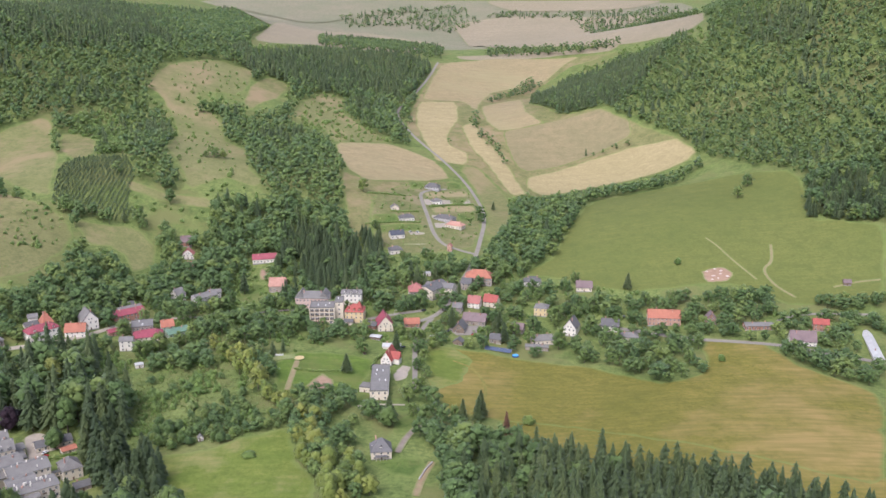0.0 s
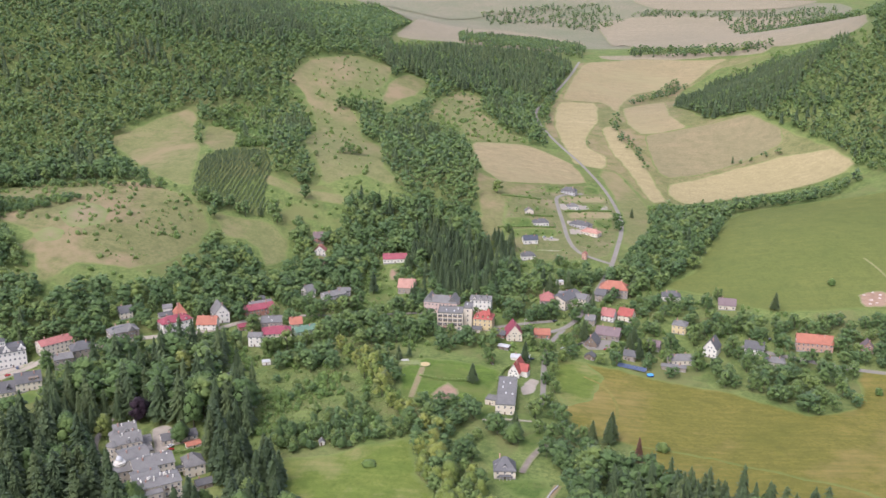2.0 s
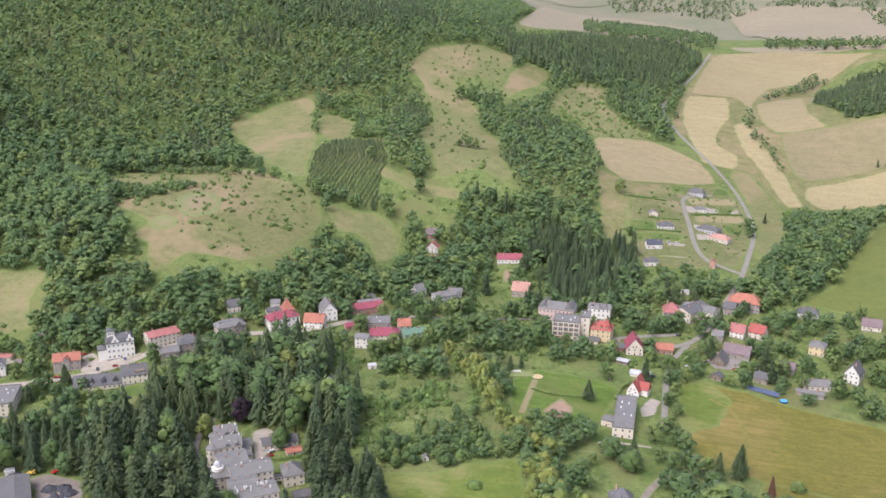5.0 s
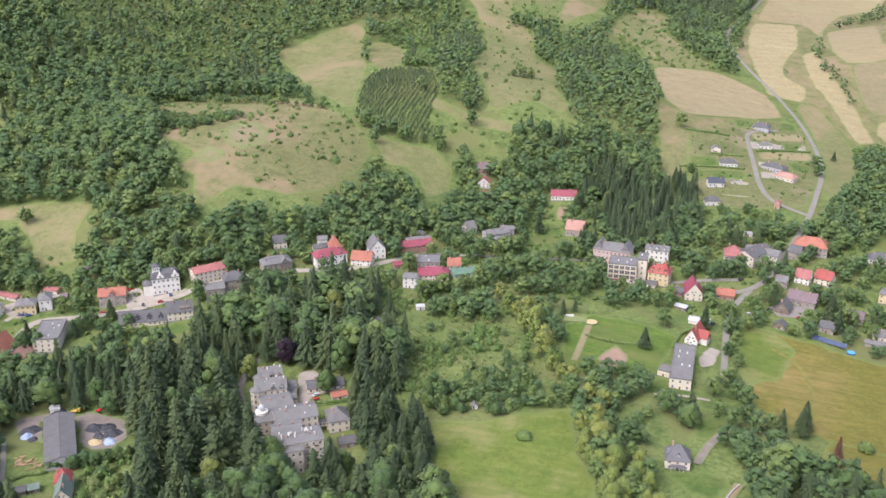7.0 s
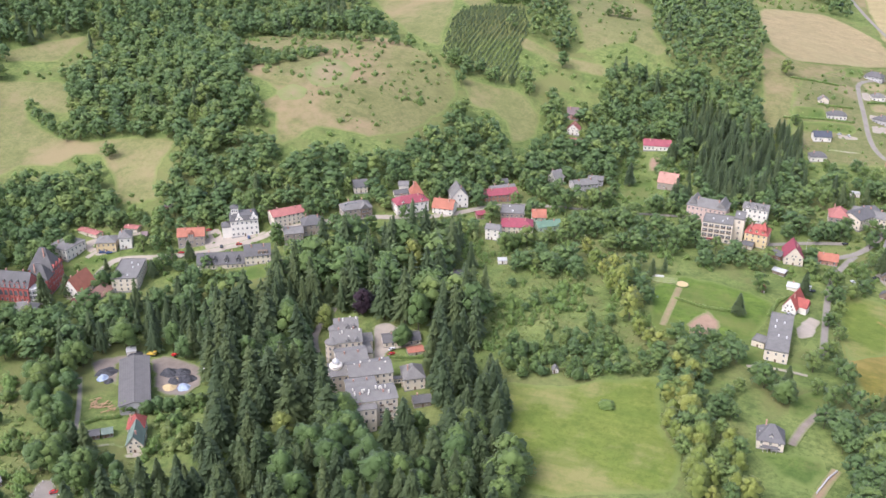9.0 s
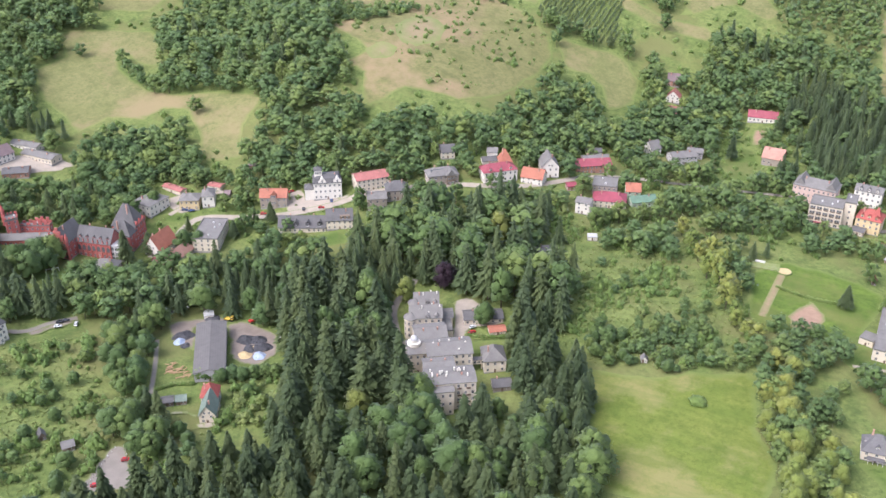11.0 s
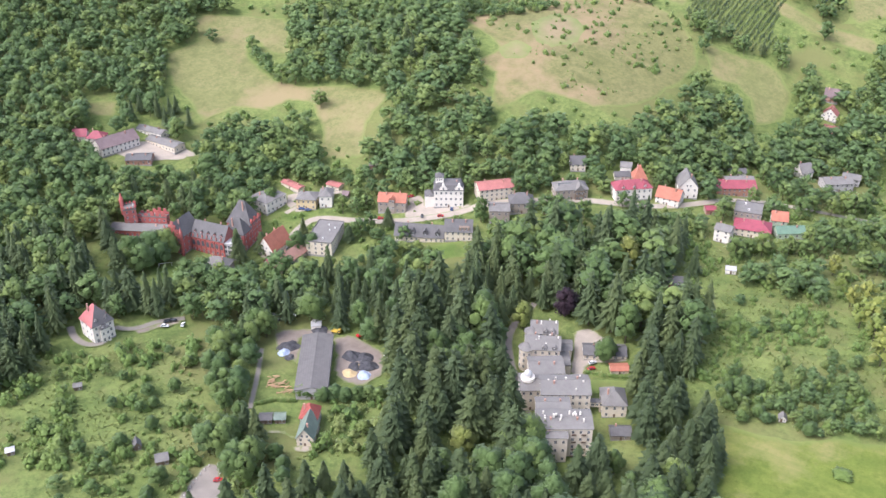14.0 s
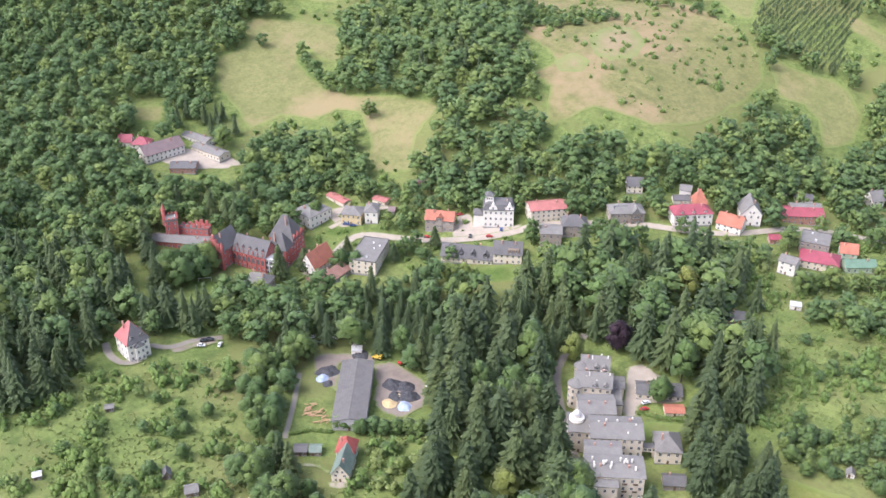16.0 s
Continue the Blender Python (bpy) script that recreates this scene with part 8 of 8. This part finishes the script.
def broad_crown(seed, lobes, leaves, size, body, tall=2.7):
    """A crown of lobes covered with leaf clumps; radius about 1, from 0 to 1 in height, for a crown that is tall times as high as its radius."""
    r = np.random.RandomState(seed)
    flat = np.array([1, 1, 1.0 / tall])
    out, cs, rs, out_n = [], [], [], []
    for k in range(lobes):
        a = k * 2.4 + r.rand() * 0.8
        h = (k + 0.5) / lobes
        reach = math.sin(math.pi * (0.2 + 0.72 * h)) * 0.66 * (0.75 + 0.5 * r.rand())
        c = np.array([math.cos(a) * reach, math.sin(a) * reach, 0.16 + 0.70 * h])
        rad = (0.34 + 0.16 * r.rand()) * (1.2 if lobes < 7 else 1.0)
        cs.append(c)
        rs.append(rad)
        v, f = body
        jit = 1 + (r.rand(len(v), 1) - 0.5) * 0.35
        out.append((v * jit * rad * 0.87 * flat + c, f))
        out_n.append(unit(v * 0.7 + (c - (0, 0, 0.4)) * (0.8, 0.8, 1.2)))
    for k in range(leaves):
        j = r.randint(lobes)
        d = r.randn(3)
        d[2] = abs(d[2]) - 0.3 if r.rand() < 0.8 else d[2]
        d /= np.linalg.norm(d)
        p = cs[j] + d * rs[j] * flat * (0.86 + 0.34 * r.rand())
        nrm = d + r.randn(3) * 0.5 + np.array([0, 0, 0.35])
        nrm /= np.linalg.norm(nrm)
        a = np.cross(nrm, r.randn(3))
        a /= np.linalg.norm(a)
        b = np.cross(nrm, a)
        s = size * (0.6 + 0.8 * r.rand())
        tri = np.array([p + a * s * flat, p + b * s * 1.1 * flat, p - a * s * flat])
        order = (0, 1, 2) if np.dot(nrm, d) * np.dot(np.cross(tri[1] - tri[0], tri[2] - tri[0]) * flat, nrm) > 0 else (0, 2, 1)
        out.append((tri, np.array([order])))
        out_n.append(np.tile(unit(d * 0.6 + (cs[j] - (0, 0, 0.4)) * (0.8, 0.8, 1.1) + nrm * 0.55), (3, 1)))
    v, f = pile(out)
    return v, f, np.concatenate(out_n)


def spruce_crown(seed, layers, spikes, fill):
    """Whorls of drooping, ragged boughs; radius about 1 at the foot, height 1."""
    r = np.random.RandomState(seed)
    out = []
    for k in range(layers):
        h = k / layers
        z = 0.08 + 0.88 * h
        rad = (1 - h) ** 0.85 * (0.92 + 0.16 * r.rand()) + 0.05
        n = max(5, int(spikes * (0.55 + 0.45 * (1 - h))))
        tip = z + 1.35 / layers
        v, f = [(0, 0, min(1.0, tip))], []
        turn = r.rand() * 6.28
        for j in range(n):
            a0 = turn + j * 6.283 / n
            rr = rad * (0.72 + 0.5 * r.rand())
            zz = z - 0.015 - 0.03 * r.rand()
            v.append((math.cos(a0) * rr, math.sin(a0) * rr, zz))
            a1 = a0 + 3.1416 / n
            rr = rad * (0.42 + 0.2 * r.rand())
            v.append((math.cos(a1) * rr, math.sin(a1) * rr, z + 0.03 + 0.03 * r.rand()))
        m = 2 * n
        f = [(0, 1 + q, 1 + (q + 1) % m) for q in range(m)]
        out.append((np.array(v), np.array(f)))
    for k in range(fill):
        h = r.rand() ** 1.4
        a = r.rand() * 6.28
        rad = (1 - h) ** 0.85 * (0.55 + 0.55 * r.rand())
        p = np.array([math.cos(a) * rad, math.sin(a) * rad, 0.08 + 0.86 * h])
        side = np.array([-math.sin(a), math.cos(a), 0]) * 0.2
        o = np.array([math.cos(a) * 0.3, math.sin(a) * 0.3, -0.022])
        out.append((np.array([p + side, p + o, p - side, p - o * 0.8 + (0, 0, 0.01)]), np.array([(0, 1, 2), (0, 2, 3)])))
    return pile(out)


def trunk_mesh(limbs=True):
    """A tapered trunk with a few limbs; height 1, radius about 1 at the foot."""
    bm = bmesh.new()
    rings = [(0, 1.25), (0.06, 1.0), (0.35, 0.8), (0.7, 0.5), (1.0, 0.12)]
    prism(bm, [[(math.cos(k * 1.0472) * r, math.sin(k * 1.0472) * r, z) for k in range(6)] for z, r in rings])
    if limbs:
        for k in range(5):
            a, z = k * 1.4, 0.42 + 0.09 * k
            c, s = math.cos(a), math.sin(a)
            v0 = [bm.verts.new((c * 0.2 - s * q * 0.28, s * 0.2 + c * q * 0.28, z + t)) for q, t in ((-1, 0), (1, 0), (0, 0.035))]
            v1 = [bm.verts.new((c * 6.5 - s * q * 0.08, s * 6.5 + c * q * 0.08, z + 0.2 + t)) for q, t in ((-1, 0), (1, 0), (0, 0.01))]
            for q in range(3):
                bm.faces.new((v0[q], v0[(q + 1) % 3], v1[(q + 1) % 3], v1[q]))
    me = bpy.data.meshes.new("trunk")
    bm.to_mesh(me)
    bm.free()
    me.materials.append(M_BARK)
    return me


TRUNK, POLE = trunk_mesh(), trunk_mesh(False)
NEAR_B = [broad_crown(k, 16, 700, 0.105, ICO) for k in range(6)]
NEAR_S = [spruce_crown(20 + k, 21, 13, 110) for k in range(3)]
MID_B = [broad_crown(40 + k, 9, 92, 0.205, OCTA) for k in range(8)]
MID_S = [spruce_crown(60 + k, 13, 9, 30) for k in range(4)]
WOOD_B = [broad_crown(140 + k, 12, 180, 0.155, OCTA) for k in range(7)]
FAR_B = [broad_crown(80 + k, 4, 14, 0.3, OCTA) for k in range(6)]
FAR_S = [spruce_crown(100 + k, 4, 5, 4) for k in range(4)]
TUSSOCKS = [broad_crown(160 + k, 2, 12, 0.34, OCTA, 1.1) for k in range(5)]
BUSHES = [broad_crown(120 + k, 5, 56, 0.22, OCTA, 1.3) for k in range(6)]


def crowd(name, label, category, templates, mat, rows, seed, stems=True):
    """Many trees in one mesh: rows of x, y, z, radius, height, foot of crown."""
    if len(rows) == 0:
        return None
    r = np.random.RandomState(seed)
    rows = np.asarray(rows, float)
    pick = r.randint(len(templates), size=len(rows))
    vs, fs, ts, n = [], [], [], 0
    ns = []
    for k, (v, f, *soft) in enumerate(templates):
        mine = rows[pick == k]
        if len(mine) == 0:
            continue
        a = r.rand(len(mine)) * 6.283
        c, s = np.cos(a), np.sin(a)
        x = (v[None, :, 0] * c[:, None] - v[None, :, 1] * s[:, None]) * mine[:, 3:4] + mine[:, 0:1]
        y = (v[None, :, 0] * s[:, None] + v[None, :, 1] * c[:, None]) * mine[:, 3:4] * (0.85 + 0.3 * r.rand(len(mine), 1)) + mine[:, 1:2]
        z = v[None, :, 2] * (mine[:, 4:5] - mine[:, 5:6]) + mine[:, 2:3] + mine[:, 5:6]
        vs.append(np.stack([x, y, z], -1).reshape(-1, 3))
        if soft:
            q = soft[0]
            ns.append(np.stack([q[None, :, 0] * c[:, None] - q[None, :, 1] * s[:, None], q[None, :, 0] * s[:, None] + q[None, :, 1] * c[:, None], np.repeat(q[None, :, 2], len(mine), 0)], -1).reshape(-1, 3))
        fs.append((f[None] + (np.arange(len(mine)) * len(v))[:, None, None]).reshape(-1, 3) + n)
        stand = 0.5 + 0.25 * (np.sin(mine[:, 0] * 0.021 + mine[:, 1] * 0.013) + np.sin(mine[:, 0] * 0.011 - mine[:, 1] * 0.027 + 1.3))
        ts.append(np.repeat(0.55 * r.rand(len(mine)) + 0.45 * stand, len(v)))
        n += len(mine) * len(v)
    me = mesh_from(name, np.concatenate(vs), np.concatenate(fs), [mat])
    if ns:
        me.polygons.foreach_set("use_smooth", np.ones(len(me.polygons), bool))
        me.normals_split_custom_set_from_vertices(np.concatenate(ns).astype(np.float32))
    at = me.attributes.new("tint", "FLOAT", "POINT")
    at.data.foreach_set("value", np.concatenate(ts).astype(np.float32))
    ob = new(name, me)
    tagged(ob, label, category, kind="stuff")
    if stems:
        q = np.array([(1, 0), (-0.5, 0.87), (-0.5, -0.87)])
        m = len(rows)
        rad = (rows[:, 4] * 0.016)[:, None]
        lo = np.stack([rows[:, 0:1] + q[None, :, 0] * rad, rows[:, 1:2] + q[None, :, 1] * rad, np.repeat(rows[:, 2:3] - 0.8, 3, 1)], -1)
        hi = np.stack([rows[:, 0:1] + q[None, :, 0] * rad * 0.3, rows[:, 1:2] + q[None, :, 1] * rad * 0.3, np.repeat(rows[:, 2:3] + rows[:, 4:5] * 0.6, 3, 1)], -1)
        v = np.concatenate([lo, hi], 1).reshape(-1, 3)
        b = (np.arange(m) * 6)[:, None, None]
        f = np.array([(0, 1, 4, 3), (1, 2, 5, 4), (2, 0, 3, 5)])[None] + b
        tr = new("trunks", mesh_from("trunks", v, f.reshape(-1, 4), [M_BARK]))
        tr.parent = ob
        tagged(tr, "brown trunks of the wood", kind="stuff")
    return ob


def template_mesh(name, vf, mat):
    me = mesh_from(name, vf[0], vf[1], [mat])
    if len(vf) > 2:
        me.polygons.foreach_set("use_smooth", np.ones(len(me.polygons), bool))
        me.normals_split_custom_set_from_vertices(vf[2].astype(np.float32))
    return me


CROWN_MESH = {}


def tree(name, label, crown_set, mat, x, y, z, rad, h, foot, turn, group):
    """One tree of its own: trunk and crown."""
    key = (id(crown_set), mat.name)
    if key not in CROWN_MESH:
        CROWN_MESH[key] = [template_mesh("crown", t, mat) for t in crown_set]
    meshes = CROWN_MESH[key]
    root = new(name)
    root.matrix_basis = pose(x, y, z - 0.3, 0, 0, turn)
    tagged(root, label, "tree", group)
    t = new("trunk", POLE if "spruce" in name else TRUNK)
    t.parent = root
    t.matrix_basis = Matrix.Diagonal((h * 0.016, h * 0.016, h * 0.82, 1))
    c = new("crown", meshes[int(x * 7 + y * 3) % len(meshes)])
    c.parent = root
    c.matrix_basis = Matrix.Translation((0, 0, foot)) @ Matrix.Diagonal((rad, rad, h - foot, 1))
    return root


VALLEY_MOUTH = np.array((-40.0, 110.0))


def open_verge(X, Y, Z, H):
    """Meadows and houses keep the slope below them, towards the valley mouth, free of tall trees."""
    ok = np.ones(X.shape, bool)
    dx, dy = X - VALLEY_MOUTH[0], Y - VALLEY_MOUTH[1]
    far = np.hypot(dx, dy)
    reach = H * 0.74 * far / (280.0 - np.minimum(Z, 200))
    for k in (0.35, 0.7, 1.0):
        qx, qy = X + dx / far * reach * k, Y + dy / far * reach * k
        for row in FIELDS:
            ok &= ~inside(qx, qy, row[4])
        for x, y, turn, w, d in HOUSE_PLOTS:
            c, s = math.cos(radians(turn)), math.sin(radians(turn))
            u, v = (qx - x) * c + (qy - y) * s, -(qx - x) * s + (qy - y) * c
            if k < 0.9:
                ok &= ~((np.abs(u) < w / 2) & (np.abs(v) < d / 2))
    return ok


def scatter(poly, gap, keep, rng, loose=0.85):
    xs, ys = [p[0] for p in poly], [p[1] for p in poly]
    X, Y = np.meshgrid(np.arange(min(xs), max(xs), gap), np.arange(min(ys), max(ys), gap))
    X = X + (rng.rand(*X.shape) - 0.5) * gap * loose
    Y = Y + (rng.rand(*Y.shape) - 0.5) * gap * loose
    ok = inside(X, Y, poly) & (rng.rand(*X.shape) < keep)
    return X[ok], Y[ok]


def free(X, Y, pad, fields=True):
    ok = np.ones(X.shape, bool)
    if fields:
        for row in FIELDS:
            ok &= ~inside(X, Y, row[4])
    for x, y, turn, w, d in HOUSE_PLOTS:
        c, s = math.cos(radians(turn)), math.sin(radians(turn))
        u, v = (X - x) * c + (Y - y) * s, -(X - x) * s + (Y - y) * c
        front = np.where(v < 0, 5.0, 0.0)
        ok &= ~((np.abs(u) < w / 2 + pad) & (np.abs(v) < d / 2 + pad + front))
    for width, line in ROAD_LINES:
        p = np.array(line)
        for a, b in zip(p, p[1:]):
            ab = b - a
            t = np.clip(((X - a[0]) * ab[0] + (Y - a[1]) * ab[1]) / max(1e-6, ab @ ab), 0, 1)
            ok &= np.hypot(X - a[0] - t * ab[0], Y - a[1] - t * ab[1]) > width / 2 + pad * 0.6
    return ok


rng = np.random.RandomState(5)
taken = np.zeros((0, 2))
lots = {"near_b": [], "near_s": [], "near_l": [], "mid_b": [], "mid_s": [], "mid_l": [], "far_b": [], "far_s": [], "plant": [], "low": []}
for label, spruce, gap, keep, (h0, h1), poly in WOODS:
    X, Y = scatter(poly, gap, keep, rng, 0.3 if "plantation in rows" in label else 0.85)
    sparse = label.startswith("far") or "plantation in rows" in label
    planted = any(q in label for q in ("avenue", "along the lane", "round", "orchard", "depot", "beside the", "parkland", "belt")) or sparse
    ok = free(X, Y, 3.2, not sparse)
    for _k, _l, sx, sy, sh, sr in SINGLE_TREES:
        ok &= np.hypot(X - sx, Y - sy) > sr + 2.5
        if sh > 12:
            ok &= np.hypot(X - sx - (VALLEY_MOUTH[0] - sx) * 0.03, Y - sy - (VALLEY_MOUTH[1] - sy) * 0.03) > sr + 2.0
    ok &= ~((X > -117) & (X < -97) & (Y > 570) & (Y < 612))
    X, Y = X[ok], Y[ok]
    H = rng.uniform(h0, h1, len(X))
    clear = open_verge(X, Y, height(X, Y), H) | planted
    # low growth where a tall tree would not be left standing
    low = ~clear & (rng.rand(len(X)) < 0.5)
    H = np.where(clear, H, rng.uniform(2.0, 4.5, len(X)))
    ok = clear | (low & open_verge(X, Y, height(X, Y), H))
    X, Y, H = X[ok], Y[ok], H[ok]
    if len(taken):
        cell = {(int(a // 6), int(b // 6)) for a, b in taken}
        ok = np.array([(int(a // 6), int(b // 6)) not in cell for a, b in zip(X, Y)], bool)
        X, Y, H = X[ok], Y[ok], H[ok]
    taken = np.concatenate([taken, np.c_[X, Y]])
    Z = height(X, Y)
    # spruces gather in stands
    stand = np.array([noise.noise((a * 0.012, b * 0.012, 3.0)) for a, b in zip(X, Y)]) if len(X) else np.zeros(0)
    con = (rng.rand(len(X)) * 0.5 + 0.25 + stand * 0.75) < spruce * 1.1 - 0.05 if 0 < spruce < 0.9 else rng.rand(len(X)) < spruce
    if label.startswith("tall park"):
        # broadleaf trees take over towards the street
        con &= ~((Y > 566) & (rng.rand(len(X)) < 0.55))
    for x, y, z, c, h in zip(X, Y, Z, con, H):
        zone = "near" if y < 600 else "mid" if y < 1000 else "far"
        if "plantation in rows" in label:
            lots["plant"].append((x, y, z, h * 0.42, h, 0.1))
        elif h < 5:
            lots["low"].append((x, y, z, h * 0.75, h, -0.2 * h))
        elif c:
            h *= 1.12
            lots[zone + "_s"].append((x, y, z, max(2.2, h * rng.uniform(0.19, 0.265)), h, h * 0.06))
        elif "linden" in label and zone != "far" and rng.rand() < 0.5:
            lots[zone + "_l"].append((x, y, z, h * rng.uniform(0.27, 0.36), h * 0.92, h * 0.12))
        else:
            lots[zone + "_b"].append((x, y, z, max(min(gap * 0.52, h * 0.42), h * rng.uniform(0.26, 0.38)) * (rng.uniform(0.85, 1.4) if zone == "mid" else rng.uniform(0.85, 1.15)), h * 0.92, h * 0.14))


def single(rows, name, label, crowns, mat, group, most):
    """The trees that stand nearest to the village middle become things of their own; the rest is returned."""
    rows = sorted(rows, key=lambda r: (r[0] + 230) ** 2 * 0.6 + (r[1] - 420) ** 2)
    for k, (x, y, z, rad, h, foot) in enumerate(rows[:most]):
        tree(name, label, crowns, mat, x, y, z, rad, h, foot, (k * 137) % 360, group)
    return rows[most:]


KIND_LOOK = {"broadleaf": (NEAR_B, L_BROAD), "spruce": (NEAR_S, L_SPRUCE), "copper_beech": (NEAR_B, L_COPPER), "yellow_tree": (NEAR_B, L_YELLOW), "linden": (MID_B, L_LINDEN), "bush": (NEAR_B, L_BUSH)}
for kind, label, x, y, h, rad in SINGLE_TREES:
    crowns, mat = KIND_LOOK[kind]
    if kind == "broadleaf" and y > 560:
        crowns = MID_B
    if "rust" in label:
        mat = L_RUST
    name = {"broadleaf": "broadleaf_tree", "spruce": "spruce_tree", "yellow_tree": "broadleaf_tree", "linden": "linden_tree", "bush": "shrub"}.get(kind, kind)
    tree(name, label, crowns, mat, x, y, ground_at(x, y), rad, h, h * (0.1 if kind != "bush" else 0.0), int(x * 7) % 360, "garden trees" if "garden" in label else "")

rest_b = single(lots["near_b"], "broadleaf_tree", "leafy green broadleaf tree in the park", NEAR_B, L_BROAD, "broadleaf trees", 180)
rest_s = single(lots["near_s"], "spruce_tree", "tall dark green spruce in the park", NEAR_S, L_SPRUCE, "spruce trees", 290)
rest_l = single(lots["near_l"] + lots["mid_l"], "linden_tree", "flowering yellow-green linden tree in a row", NEAR_B, L_LINDEN, "linden avenue", 120)
crowd("broadleaf_wood", "dense green broadleaf wood near the village", "trees", WOOD_B, L_BROAD, rest_b, 1)
crowd("spruce_wood", "dense dark spruce wood", "trees", MID_S, L_SPRUCE, rest_s, 2)
crowd("linden_wood", "yellow-green linden trees", "trees", MID_B, L_LINDEN, rest_l, 3)
crowd("broadleaf_wood", "green broadleaf trees round the village and slopes", "trees", MID_B, L_BROAD, lots["mid_b"], 4)
crowd("spruce_wood", "dark spruces on the slopes above the village", "trees", MID_S, L_SPRUCE, lots["mid_s"], 5)
crowd("broadleaf_forest", "broadleaf forest on the far hills", "forest", FAR_B, L_BROAD, lots["far_b"], 6, False)
crowd("spruce_forest", "dark spruce forest on the far hills", "forest", FAR_S, L_SPRUCE, lots["far_s"], 7, False)
crowd("young_plantation", "young spruce plantation planted in rows", "plantation", FAR_S, L_SPRUCE, lots["plant"], 8, False)

shrubs = list(lots["low"])
for label, gap, keep, (h0, h1), poly in SCRUB:
    X, Y = scatter(poly, gap, keep, rng)
    ok = free(X, Y, 1.5, False)
    for x, y in zip(X[ok], Y[ok]):
        if "hilltop" in label and noise.noise((x * 0.03, y * 0.03, 1.0)) < -0.12:
            continue
        if label in ("scrub", "orchard shrubs") and noise.noise((x * 0.05, y * 0.05, 4.0)) < -0.04:
            continue
        h = h0 + (h1 - h0) * rng.rand() ** 1.8
        shrubs.append((x, y, ground_at(x, y), h * rng.uniform(0.55, 0.9), h, -0.25 * h))
for line in (HEDGE_A, HEDGE_B, HEDGE_C, HEDGE_D, HEDGE_E, HEDGE_F, HEDGE_G, HEDGE_H, HEDGE_I):
    run = []
    for (ax, ay), (bx, by) in zip(line, line[1:]):
        n = max(2, int(math.hypot(bx - ax, by - ay) / 0.9))
        for k in range(n):
            x, y = ax + (bx - ax) * k / n + rng.uniform(-0.2, 0.2), ay + (by - ay) * k / n + rng.uniform(-0.2, 0.2)
            run.append((x, y, ground_at(x, y), 1.1, rng.uniform(1.5, 2.1), -0.3))
    crowd("hedge", "clipped green garden hedge along the plot", "hedge", BUSHES, L_BUSH, run, 11, False)
crowd("shrubs", "loose green shrubs and young bushes in rough grass", "shrubs", BUSHES, L_BUSH, shrubs, 9, False)

# tall grass and young shoots on the rough ground
L_GRASS = leaf_mat("tall_grass", [(0.0, (0.20, 0.25, 0.075)), (0.5, (0.25, 0.285, 0.085)), (1.0, (0.285, 0.30, 0.105))], (0.185, 0.23, 0.07))
tussocks = []
for label, gap, keep, size, poly in SCRUB:
    if label in ("orchard shrubs", "scrub", "garden shrubs"):
        X, Y = scatter(poly, 2.5, 0.5, rng)
        ok = free(X, Y, 0.6, False)
        for x, y in zip(X[ok], Y[ok]):
            h = rng.uniform(0.3, 0.95)
            tussocks.append((x, y, ground_at(x, y), h * rng.uniform(0.8, 1.4), h, -0.2 * h))
crowd("tall_grass", "tall bright green grass and nettles in old gardens", "grass", TUSSOCKS, L_GRASS, tussocks, 21, False)
